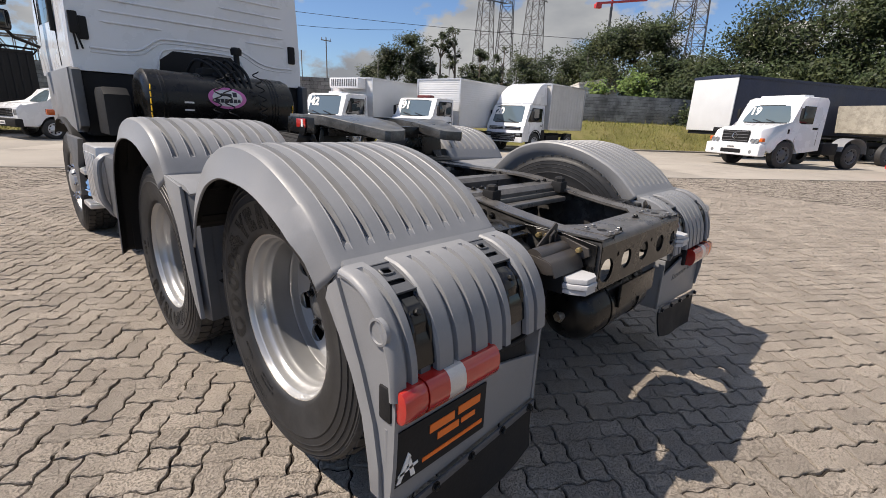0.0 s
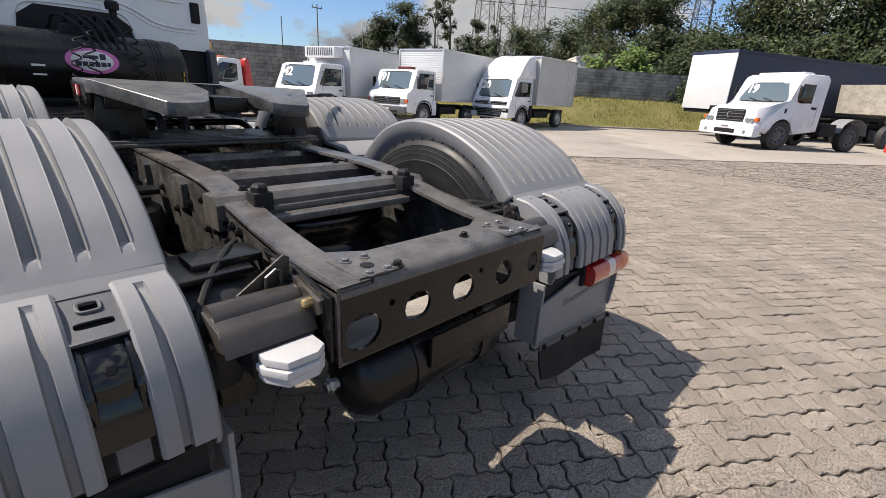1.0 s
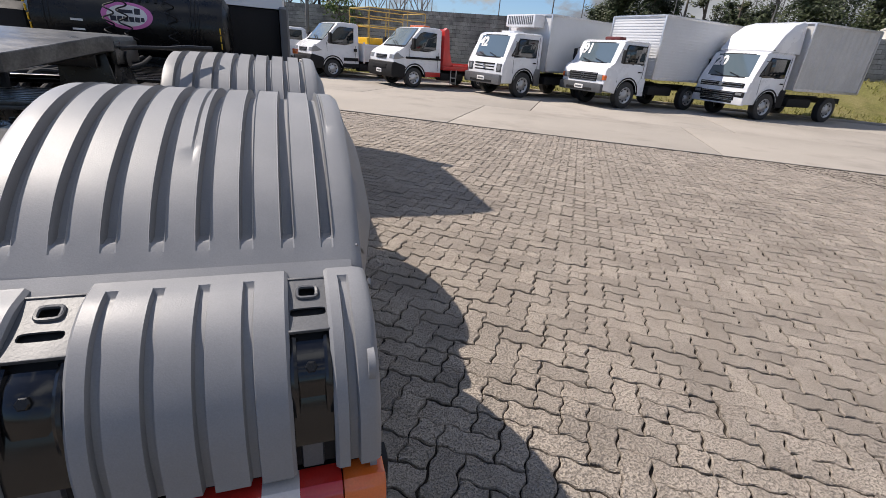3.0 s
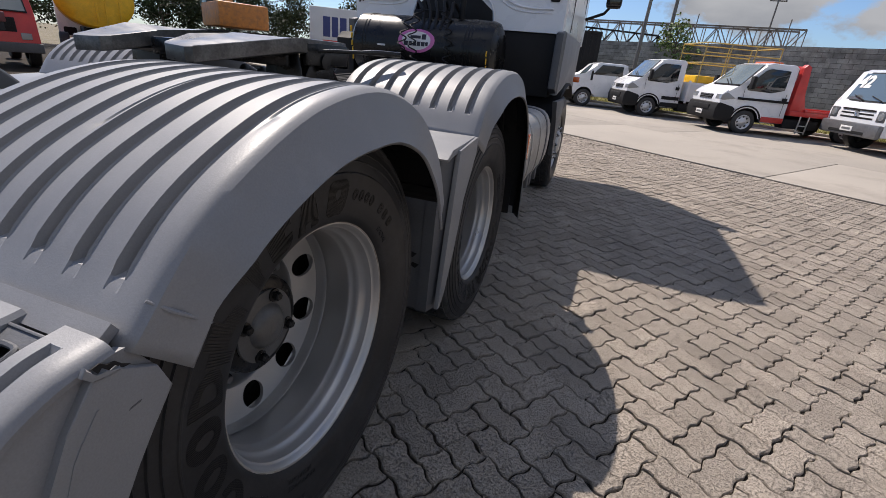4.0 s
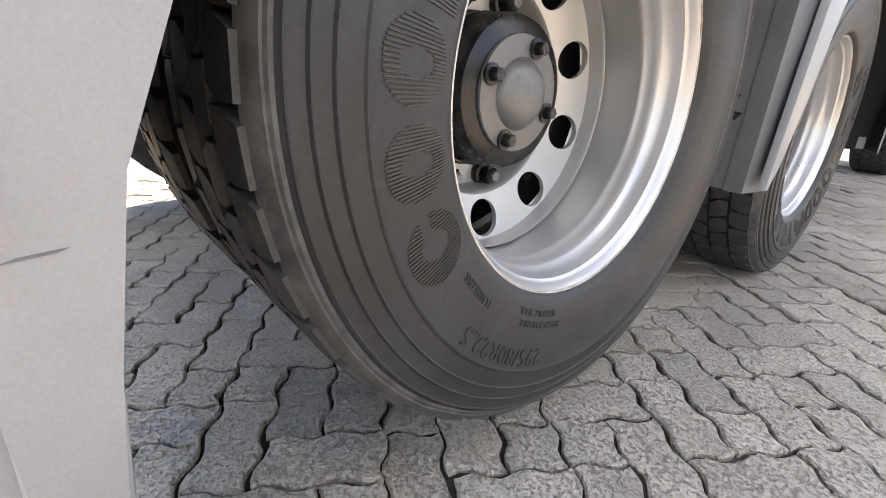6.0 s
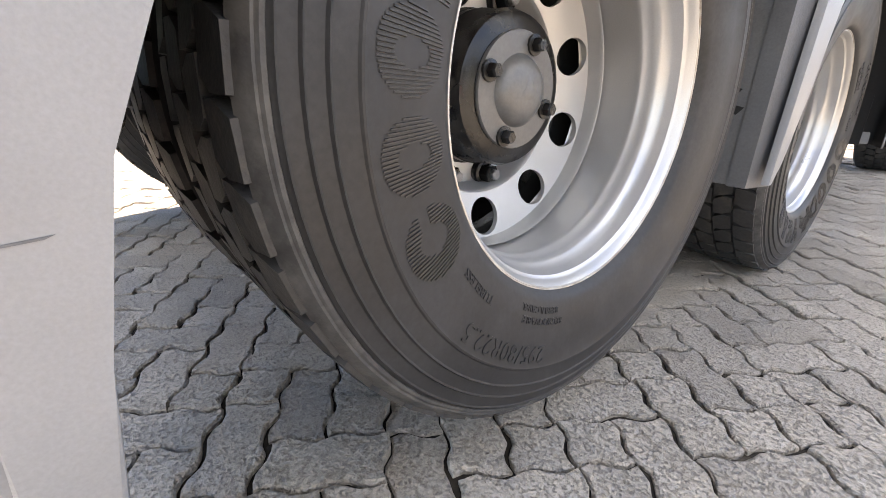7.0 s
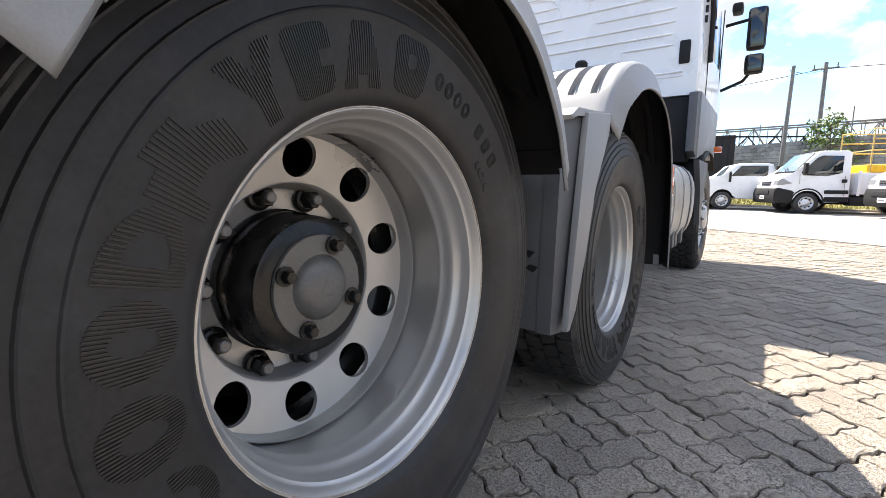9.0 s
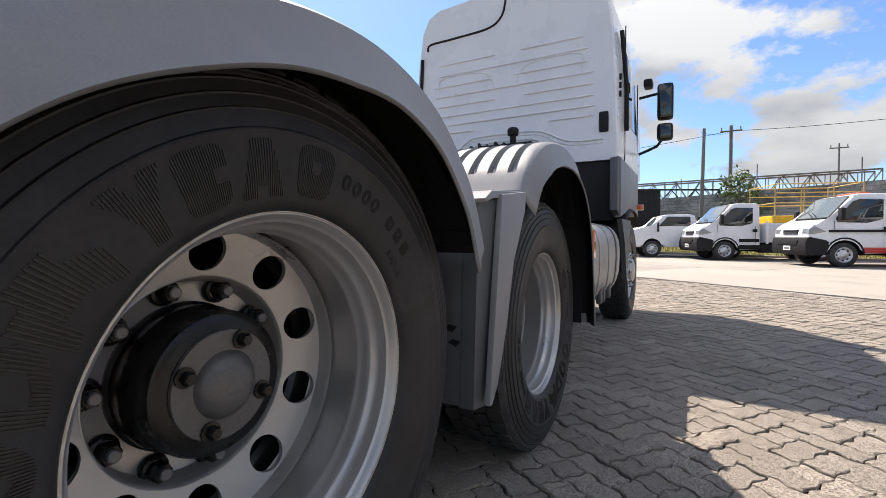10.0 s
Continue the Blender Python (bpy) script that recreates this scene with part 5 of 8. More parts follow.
for s in (1, -1):
    loop = [(s * 0.12, 2.42), (s * 0.16, 2.56), (s * 0.30, 2.64), (s * 0.75, 2.64), (s * 0.78, 2.50)]
    tube(bm, [(p.x, CY - 0.001, p.y) for p in curved(loop, 24)], 0.008, 8)
tube(bm, [(p.x, CY - 0.002, p.y) for p in curved([(-0.95, 1.80), (-0.70, 1.80), (-0.55, 1.83), (-0.42, 1.92), (-0.30, 1.95), (0.25, 1.95), (0.42, 1.92), (0.60, 1.83), (0.75, 1.80), (0.98, 1.80)], 60)], 0.011, 8)
tube(bm, [(p.x, CY - 0.001, p.y) for p in curved([(-0.95, 1.765), (-0.69, 1.765), (-0.53, 1.795), (-0.41, 1.885), (-0.29, 1.915), (0.24, 1.915), (0.41, 1.885), (0.58, 1.795), (0.74, 1.765), (0.98, 1.765)], 60)], 0.006, 6)
part("pressed_ribs", bm, M_WHITE, cab)
bm = fresh()
tube(bm, [(p.x, CY - 0.004, p.y) for p in curved([(-0.93, 2.98), (-0.90, 3.05), (-0.60, 3.06), (-0.20, 3.08), (-0.05, 3.16), (0.0, 3.30), (0.0, 3.42)], 40)], 0.011, 8)
part("roof_cable", bm, M_MATT, cab, "black cable across the rear wall")
bm = fresh()
prism(bm, [(-0.42, 1.64), (0.42, 1.64), (0.40, 1.76), (0.28, 1.85), (-0.28, 1.85), (-0.40, 1.76)], "y", CY - 0.004, CY + 0.006, 0.003)
part("tunnel_opening", bm, M_MATT, cab, "dark opening over the engine tunnel")
bm = fresh()
tube(bm, [(p.x, CY - 0.006, p.y) for p in curved([(-0.43, 1.63), (-0.41, 1.76), (-0.29, 1.865), (0.29, 1.865), (0.41, 1.76), (0.43, 1.63)], 30)], 0.007, 6)
part("opening_edge", bm, M_WHITE, cab)
for s in (1, -1):
    bm = fresh()
    box(bm, s * 0.985 - 0.042, s * 0.985 + 0.042, CY - 0.018, CY + 0.004, 1.86, 2.05, 0.016)
    part("wall_handle", bm, M_MATT, cab, "black recessed wall handle")
# Belt hanger on the left edge of the rear wall.
bm = fresh()
tube(bm, [(-1.00, CY - 0.01, 2.9), (-1.03, CY - 0.012, 2.2)], 0.02, 8)
box(bm, -1.075, -1.005, CY - 0.035, CY - 0.005, 1.90, 2.08, 0.012)
tube(bm, [(-1.03, CY - 0.02, 1.90), (-1.0, CY - 0.02, 1.78)], 0.008, 6)
tube(bm, [(-1.05, CY - 0.02, 1.90), (-1.04, CY - 0.02, 1.77)], 0.008, 6)
part("intake_hose", bm, M_MATT, cab)
# Lower dark body of the cab and grey corner panels.
bm = fresh()
box(bm, -1.05, 1.05, CY + 0.02, CY + 0.9, 1.03, 1.598, 0.02)
under = part("cab_underside", bm, M_MATT, truck)
for s in (1, -1):
    bm = fresh()
    prism(bm, [(CY - 0.10, 1.12), (CY - 0.10, 1.60), (CY + 0.04, 1.63), (CY + 0.06, 1.06)], "x", s * 1.09 - 0.035, s * 1.09 + 0.035, 0.012)
    part("corner_panel", bm, M_DARKGREY, truck, "dark grey plastic corner panel")
    bm = fresh()
    prism(bm, [(CY + 0.02, 1.62), (CY + 1.5, 1.62), (CY + 1.5, 1.10), (CY + 0.95, 1.10), (CY + 0.75, 1.12), (CY + 0.40, 1.12), (CY + 0.02, 1.06)], "x", s * 1.11 - 0.03, s * 1.11 + 0.03, 0.015)
    part("lower_side", bm, M_FENDER, truck)
    bm = fresh()
    prism(bm, [(CY + 0.52, 2.05), (CY + 0.52, 2.75), (CY + 1.25, 2.72), (CY + 1.55, 2.1)], "x", s * 1.108 - 0.006, s * 1.108 + 0.006, 0.003)
    part("side_window", bm, M_GLASS, cab, "dark side window")
    for pts in ([(CY + 0.46, 3.0), (CY + 0.46, 1.65)], [(CY + 1.62, 2.75), (CY + 1.62, 1.65)]):
        part("door_gap", tube(fresh(), [(s * 1.112, y, z) for y, z in pts], 0.006, 6), M_MATT, cab)
    bm = fresh()
    tube(bm, [(s * 1.08, CY + 0.44, 2.95), (s * 1.125, CY + 0.46, 2.4), (s * 1.13, CY + 0.46, 1.95)], 0.022, 8)
    part("grab_rail", bm, M_MATT, cab)
    bm = fresh()
    for z in (2.36, 2.28, 2.20):
        box(bm, s * 1.112 - 0.01, s * 1.112 + 0.012, CY + 0.10, CY + 0.125, z, z + 0.055, 0.004)
    part("vents", bm, M_MATT, cab)
    bm = fresh()
    box(bm, s * 1.20 - 0.035, s * 1.20 + 0.035, 5.02, 5.12, 1.18, 1.24, 0.01)
    part("side_marker", bm, M_ORANGELENS, truck, "amber side marker lamp")
    # Mirrors on an arm.
    for pts in ([(s * 1.14, CY + 1.55, 2.56), (s * 1.40, CY + 1.50, 2.58), (s * 1.43, CY + 1.45, 2.50)], [(s * 1.14, CY + 1.55, 1.88), (s * 1.34, CY + 1.50, 1.95), (s * 1.43, CY + 1.45, 2.06)]):
        part("mirror_arm", tube(fresh(), pts, 0.017, 8), M_MATT, cab, "black mirror arm")
    for z0, z1 in ((2.24, 2.66), (2.00, 2.20)):
        bm = fresh()
        box(bm, s * 1.43 - 0.085, s * 1.43 + 0.085, CY + 1.38, CY + 1.50, z0, z1, 0.04)
        shell = part("mirror", bm, M_MATT, cab, "black side mirror")
        bm = fresh()
        box(bm, s * 1.43 - 0.068, s * 1.43 + 0.068, CY + 1.373, CY + 1.379, z0 + 0.02, z1 - 0.02, 0.003)
        part("mirror_glass", bm, M_GLASS, shell)
    bm = fresh()
    box(bm, s * 1.24 - 0.05, s * 1.24 + 0.05, CY + 1.45, CY + 1.62, 2.66, 2.76, 0.03)
    part("kerb_mirror", bm, M_MATT, cab)
    # Front wheel arch guard.
    bm = fresh()
    rows = []
    for p in curved([(3.98, 0.55), (4.02, 0.85), (4.16, 1.06), (4.45, 1.15), (4.70, 1.17), (5.0, 1.14), (5.25, 1.0)], 22):
        rows.append([(s * 0.78, p.x, p.y), (s * 1.16, p.x, p.y), (s * 1.175, p.x, p.y - 0.02)])
    sheet(bm, rows, 0.006)
    part("front_arch", bm, M_MATT, truck)
    bm = fresh()
    prism(bm, [(3.50, 1.03), (4.14, 1.03), (4.16, 0.98), (4.06, 0.88), (3.98, 0.70), (3.93, 0.50), (3.84, 0.50), (3.74, 0.80)], "x", s * 1.185 - 0.02, s * 1.185 + 0.02, 0.008)
    part("arch_guard", bm, M_DARKGREY, truck, "dark grey plastic wheel arch guard")
# Black cylinder across the back, with hoses and stickers.
bm = fresh()
lathe(bm, [(-0.735, 0.0), (-0.733, 0.18), (-0.72, 0.238), (-0.69, 0.267), (0.57, 0.267), (0.615, 0.252), (0.645, 0.20), (0.65, 0.0)], 56, centre=(0, 3.47, 1.365))
cylinder = part("air_filter_canister", bm, M_BLACK, truck, "black cylindrical air filter canister")
for x in (-0.60, -0.57, 0.38, 0.41, 0.44):
    bm = fresh()
    lathe(bm, [(x - 0.008, 0.266), (x - 0.004, 0.2715), (x + 0.004, 0.2715), (x + 0.008, 0.266)], 48, centre=(0, 3.47, 1.365))
    part("canister_band", bm, M_BLACK, cylinder)


def on_canister(name, outline, mat, r, label=""):
    """A sticker bent round the canister; outline in metres across and along the curve."""
    me_bm = fresh()
    vs = []
    for x, s in outline:
        a = math.radians(180 - 12) - s / 0.267
        vs.append(me_bm.verts.new((x, 3.47 + r * math.cos(a), 1.365 + r * math.sin(a))))
    me_bm.faces.new(vs)
    bmesh.ops.triangulate(me_bm, faces=me_bm.faces[:])
    return part(name, me_bm, mat, cylinder, label, 0)


def ring_strip(name, cx, rx, rz, inner, mat, r):
    me_bm = fresh()
    rows = []
    for k in range(41):
        t = 2 * math.pi * k / 40
        row = []
        for f in np.linspace(inner, 1.0, 5):
            a = math.radians(180 - 12) - rz * f * math.sin(t) / 0.267
            row.append((cx + rx * f * math.cos(t), 3.47 + r * math.cos(a), 1.365 + r * math.sin(a)))
        rows.append(row)
    sheet(me_bm, rows)
    return part(name, me_bm, mat, cylinder, "oval pink sticker" if inner > 0.3 else "")


ring_strip("sticker_rim", -0.06, 0.175, 0.10, 0.78, M_PINK, 0.2690)
ring_strip("sticker_face", -0.06, 0.137, 0.078, 0.02, M_PAPER, 0.2688)
for x0, x1, s0, s1 in ((-0.175, -0.135, -0.045, -0.01), (-0.13, -0.095, -0.045, -0.01), (-0.09, -0.055, -0.045, -0.01), (-0.05, -0.015, -0.045, -0.01), (-0.01, 0.025, -0.045, -0.01), (0.03, 0.055, -0.04, -0.01), (-0.12, -0.02, 0.015, 0.04), (-0.01, 0.03, 0.01, 0.055)):
    on_canister("sticker_bar", [(x0, s0), (x1, s0), (x1, s1), (x0, s1)], M_INK, 0.2698)
on_canister("label", [(-0.44, -0.13), (-0.36, -0.13), (-0.36, -0.05), (-0.44, -0.05)], M_PAPER, 0.2685, "pale data label")
for s, x in ((-1, -0.700), (1, 0.592)):
    for k in range(5 if s < 0 else 3):
        bm = fresh()
        box(bm, x - 0.004, x + 0.004, 3.218 - 0.012 * k, 3.232 - 0.010 * k, 1.22 + 0.058 * k, 1.266 + 0.058 * k, 0.002)
        part("warning_label", bm, M_YELLOW, cylinder, "yellow warning label")
bm = fresh()
box(bm, -0.70, 0.60, 3.36, 3.55, 1.06, 1.15, 0.01)
part("canister_stand", bm, M_BLACK, truck)
bm = fresh()
lathe(bm, [(1.52, 0.09), (1.60, 0.085), (1.66, 0.05), (1.66, 0.0)], 24, axis="z", centre=(-0.05, 3.45, 0))
box(bm, -0.20, 0.14, 3.42, 3.62, 1.60, 1.69, 0.03)
part("intake_head", bm, M_MATT, truck)
bm = fresh()
tube(bm, [(0.21, 3.60, 1.55), (0.21, 3.60, 1.86)], [0.032, 0.028], 14)
lathe(bm, [(1.85, 0.0), (1.85, 0.05), (1.90, 0.055), (1.92, 0.04), (1.92, 0.0)], 18, axis="z", centre=(0.21, 3.60, 0))
part("breather_pipe", bm, M_MATT, truck, "black breather pipe with a cap")
for x0, turns, z0, z1, sx in ((0.20, 7, 1.68, 1.08, 1), (-0.02, 5, 1.66, 1.25, -1), (-0.12, 6, 1.60, 1.10, -1)):
    bm = fresh()
    pts = []
    for k in range(turns * 12):
        f = k / (turns * 12 - 1)
        a = 2 * math.pi * turns * f
        pts.append((x0 + sx * 0.06 * math.sin(f * 3) + 0.035 * math.cos(a), 3.17 - 0.03 * f + 0.025 * math.sin(a), z0 + (z1 - z0) * f))
    tube(bm, pts, 0.006, 6)
    part("coiled_hose", bm, M_MATT, truck, "black coiled air hose")
for k in range(5):
    bm = fresh()
    a = -0.25 + 0.11 * k
    tube(bm, [tuple(p) for p in curved([(a, 3.66, 1.66), (a * 0.8, 3.52, 1.76 + 0.02 * (k % 2)), (a * 0.6 + 0.08, 3.36, 1.66), (a * 0.5 + 0.1, 3.26, 1.52)], 16)], 0.014, 8)
    part("hose", bm, M_MATT, truck)
bm = fresh()
prism(bm, [(3.40, 1.40), (3.40, 1.06), (3.80, 1.06), (3.80, 1.42), (3.72, 1.46), (3.48, 1.46)], "x", -1.0, -0.80, 0.03)
part("expansion_box", bm, M_MATT, truck)

# Fuel tank on the right, battery box and steps on the left.
bm = fresh()
shape = [(p.x, p.y) for p in curved([(0.72, 0.90), (0.74, 0.95), (0.82, 0.975), (1.06, 0.975), (1.16, 0.93), (1.20, 0.82), (1.20, 0.62), (1.17, 0.50), (1.08, 0.42), (0.82, 0.42), (0.74, 0.45), (0.72, 0.52)], 34)]
prism(bm, shape, "y", 2.14, 3.40, 0.03)
fuel = part("fuel_tank", bm, M_TANK, truck, "dull silver fuel tank with dark straps")
for y in (2.50, 2.86, 3.20):
    bm = fresh()
    wide = [((x - 0.96) * 1.025 + 0.96, (z - 0.70) * 1.025 + 0.70) for x, z in shape]
    prism(bm, wide, "y", y - 0.028, y + 0.028, 0.004)
    part("tank_band", bm, M_TANK if y != 3.20 else M_DARKGREY, fuel)
for y in (2.2, 2.34, 2.66, 2.78, 3.02):
    bm = fresh()
    box(bm, 1.150, 1.185, y, y + 0.07, 0.42, 0.58, 0.012)
    part("tank_dent", bm, M_DARKGREY, fuel)
bm = fresh()
box(bm, 1.243, 1.263, 1.975, 2.03, 0.765, 0.915, 0.006)
part("side_reflector", bm, M_ORANGELENS, truck, "amber side reflector")
bm = fresh()
prism(bm, [(1.975, 0.42), (1.99, 0.42), (2.03, 0.80), (2.0, 1.06), (1.965, 1.06), (1.985, 0.80)], "x", 0.70, 1.226, 0.004)
part("tank_guard", bm, M_FENDER, truck)
bm = fresh()
box(bm, -1.185, -0.72, 2.95, 3.50, 0.52, 1.00, 0.03)
battery = part("battery_box", bm, M_ALU, truck, "silver battery box")
for k in range(6):
    part("lid_rib", box(fresh(), -1.195, -1.18, 3.0 + 0.075 * k, 3.04 + 0.075 * k, 0.58, 0.94, 0.006), M_ALU, battery)
bm = fresh()
box(bm, -1.17, -0.72, 2.15, 2.80, 0.48, 0.96, 0.05)
part("side_tank", bm, M_DARKGREY, truck)
for k in range(3):
    bm = fresh()
    tube(bm, [tuple(p) for p in curved([(-1.12, 2.86 - 0.05 * k, 0.95), (-1.20, 2.85 - 0.05 * k, 0.90), (-1.21, 2.84 - 0.05 * k, 0.65), (-1.15, 2.84 - 0.05 * k, 0.50)], 12)], 0.018, 8)
    part("pipe_guard", bm, M_FENDER, truck)
for z in (0.42, 0.72):
    bm = fresh()
    box(bm, -1.20, -0.95, 3.52, 3.84, z, z + 0.04, 0.008)
    for k in range(5):
        box(bm, -1.19, -0.96, 3.54 + 0.06 * k, 3.56 + 0.06 * k, z + 0.04, z + 0.05, 0.002)
    part("step", bm, M_ALU, truck, "bright metal step")
bm = fresh()
for z in (0.56, 0.62, 0.66):
    tube(bm, [(-1.19, 3.5, z), (-1.10, 3.62, z - 0.03), (-1.18, 3.85, z)], 0.018, 8)
part("valve_lines", bm, M_CHROME, truck)
bm = fresh()
box(bm, -1.215, -1.20, 2.06, 2.10, 0.62, 0.76, 0.005)
part("side_reflector", bm, M_ORANGELENS, truck, "amber side reflector")
bm = fresh()
box(bm, -0.38, 0.38, 2.6, 5.2, 0.72, 1.03, 0.05)
part("gearbox", bm, M_MATT, truck)

# ---- the yard: axes u along the road, v towards the wall ----
TURN = radians(-33.5)
U, V = Vector((math.cos(TURN), math.sin(TURN), 0)), Vector((-math.sin(TURN), math.cos(TURN), 0))


def yard(u, v, z=0.0):
    return U * u + V * v + Vector((0, 0, z))


YARD = Matrix.Rotation(TURN, 4, "Z")


def rise(u, v):
    """Height of the verge: a low bank that climbs to the wall, higher towards +u."""
    s = max(0.0, min(1.0, (v - 20.7) / 4.6))
    top = 0.35 + 1.15 * max(0.0, min(1.0, (u + 3.0) / 11.0))
    return top * s * s * (3 - 2 * s)


bm = fresh()
us = [-900, -300, -120, -60] + [-40 + 4 * k for k in range(26)] + [90, 160, 400, 900]
vs = [-900, -200, -60, -25, -12, 8.6, 8.8, 20.55, 20.75, 21.5, 22.5, 23.5, 24.5, 25.4, 26.5, 40, 80, 200, 500, 900]
rows = []
for u in us:
    rows.append([yard(u, v, -0.06 + (rise(u, min(v, 25.4)) if v > 20.6 else 0.0)) for v in vs])
sheet(bm, rows)
ground = part("ground", bm, M_DIRT, None, smooth=60)
tagged(ground, "dirt and gravel ground of a truck yard", "ground", kind="structure")

# Verge with grass.
bm = fresh()
rows = []
for k in range(60):
    u = -34 + 1.6 * k
    rows.append([yard(u, v, rise(u, v) + 0.02 * noise.noise((u, v, 0))) for v in np.linspace(20.72, 25.5, 12)])
sheet(bm, rows)
verge = part("verge", bm, M_TURF, None, smooth=60)
tagged(verge, "green grass bank below the block wall", "grass", kind="structure")
rng = random.Random(4)
verts, faces = [], []
for k in range(26000):
    u, v = rng.uniform(-28, 40), 20.75 + 4.6 * rng.random() ** 0.9
    if noise.noise((u * 0.35, v * 0.35, 3)) < -0.32:
        continue
    p = yard(u, v, rise(u, v))
    h, a = rng.uniform(0.05, 0.16), rng.uniform(0, 6.28)
    if rng.random() < 0.04:
        h *= 2.6
    w = 0.018
    lean = Vector((rng.uniform(-0.06, 0.06), rng.uniform(-0.06, 0.06), h))
    side = Vector((math.cos(a), math.sin(a), 0)) * w
    n = len(verts)
    verts += [p - side, p + side, p + lean]
    faces.append((n, n + 1, n + 2))
me = bpy.data.meshes.new("grass")
me.from_pydata(verts, [], faces)
me.materials.append(M_BLADE)
grass = new("grass", me)
tagged(grass, "short green and straw-coloured grass on the bank", "grass", kind="stuff")

# Concrete road in slabs, with a kerb at its far side.
road = thing("road", "pale concrete service road in large slabs", "road", kind="structure")
bm = fresh()
box(bm, -60, 70, 8.72, 20.55, -0.10, -0.012)
base = part("road_bed", bm, M_SAND, road, at=YARD)
slab_meshes = []
for j, (v0, v1) in enumerate(((8.75, 12.68), (12.70, 16.62), (16.64, 20.53))):
    bm = fresh()
    box(bm, 0, 5.18, v0, v1, -0.05, 0.0, 0.012)
    slab_meshes.append(keep(bm, M_CONCRETE, 30))
for j, me in enumerate(slab_meshes):
    for k in range(16):
        part("slab", me, None, road, at=YARD @ pose(-32 + 5.2 * k + 1.3 * j, 0, 0.0008 * ((k * 7 + j * 3) % 4)))
kerb = fresh()
box(kerb, -32, 52, 20.55, 20.72, -0.05, 0.09, 0.02)
tagged(part("kerb", kerb, M_CONCRETE, None, at=YARD), "low concrete kerb beside the grass", "kerb", kind="structure")

# Block wall on the bank.
wall = thing("wall_north", "weathered grey concrete block boundary wall", "wall", kind="structure")
BW, BH, WV = 0.40, 0.20, 25.55
bm = fresh()
box(bm, -36, 52, WV + 0.02, WV + 0.14, -0.1, 3.22)
core = part("wall_core", bm, M_SAND, wall, at=YARD)
bm = fresh()
box(bm, 0, BW - 0.012, 0, 0.16, 0, BH - 0.012)
block_me = keep(bm, M_BLOCK)
rest_v, rest_f = [], []
count = 0
corner = [(0, 0, 0), (BW - 0.012, 0, 0), (BW - 0.012, 0.16, 0), (0, 0.16, 0), (0, 0, BH - 0.012), (BW - 0.012, 0, BH - 0.012), (BW - 0.012, 0.16, BH - 0.012), (0, 0.16, BH - 0.012)]
sides = [(0, 1, 5, 4), (1, 2, 6, 5), (2, 3, 7, 6), (3, 0, 4, 7), (4, 5, 6, 7), (3, 2, 1, 0)]
rng = random.Random(8)
for row in range(16):
    for k in range(218):
        u = -36 + BW * (k + 0.5 * (row % 2))
        z = 0.02 + BH * row
        if z + BH < rise(u, 25.4):
            continue
        out = WV + rng.uniform(-0.006, 0.006)
        if count < 300 and 9 < row < 16 and -9.0 < u < 12:
            part("block", block_me, None, wall, at=YARD @ pose(u, out, z))
            count += 1
        else:
            n = len(rest_v)
            rest_v += [tuple(YARD @ Vector((u + x, out + y, z + h))) for x, y, h in corner]
            rest_f += [tuple(n + i for i in f) for f in sides]
me = bpy.data.meshes.new("block_courses")
me.from_pydata(rest_v, [], rest_f)
me.materials.append(M_BLOCKS)
tagged(part("block_courses", me, None, wall), kind="stuff")


# ---- vehicles in the yard ----
def small_wheel(r, w, rim_mat):
    bm = fresh()
    lathe(bm, [(-w / 2, r * 0.6), (-w / 2, r * 0.92), (-w / 2 + 0.02, r), (w / 2 - 0.02, r), (w / 2, r * 0.92), (w / 2 + 0.006, r * 0.78), (w / 2, r * 0.62)], 32)
    tyre = keep(bm, M_TREAD)
    bm = fresh()
    lathe(bm, [(w / 2 - 0.002, r * 0.64), (w / 2 + 0.004, r * 0.60), (w / 2 - 0.03, r * 0.54), (w / 2 - 0.05, r * 0.45), (w / 2 - 0.02, r * 0.3), (w / 2 + 0.01, r * 0.2), (w / 2 + 0.02, 0)], 28)
    rim = keep(bm, rim_mat)
    bm = fresh()
    lathe(bm, [(w / 2 - 0.045, r * 0.085), (w / 2 - 0.036, r * 0.08), (w / 2 - 0.036, 0)], 10)
    return tyre, rim, keep(bm, M_MATT), r * 0.46


TRUCK_WHEEL, VAN_WHEEL = small_wheel(0.42, 0.24, M_RIM), small_wheel(0.345, 0.21, M_ALU)
BIG_WHEEL = small_wheel(0.51, 0.28, M_DARKGREY)


def put_wheel(parent, kit, x, y, r):
    w = part("wheel", kit[0], None, parent, at=pose(x, y, r, 0, 0, 0 if x > 0 else 180))
    part("rim", kit[1], None, w)
    for k in range(8):
        a = 2 * math.pi * k / 8
        part("vent_hole", kit[2], None, w, at=pose(0, kit[3] * math.cos(a), kit[3] * math.sin(a)))


def at_wheel(wx, wy, rz, half):
    """The pose of a vehicle whose front left wheel stands at wx, wy."""
    c, s = math.cos(radians(rz)), math.sin(radians(rz))
    return pose(wx + half * c, wy + half * s, 0, 0, 0, rz)


def body_of(profile, half, bevel, pinch=0.0):
    """A cab or bonnet from its side profile (y, z); pinch narrows it towards the roof."""
    bm = prism(fresh(), profile, "x", -half, half, bevel)
    zs = [v.co.z for v in bm.verts]
    lo, hi = min(zs), max(zs)
    for v in bm.verts:
        f = max(0.0, (v.co.z - lo) / (hi - lo) - 0.45) / 0.55
        v.co.x *= 1 - pinch * f
    return bm


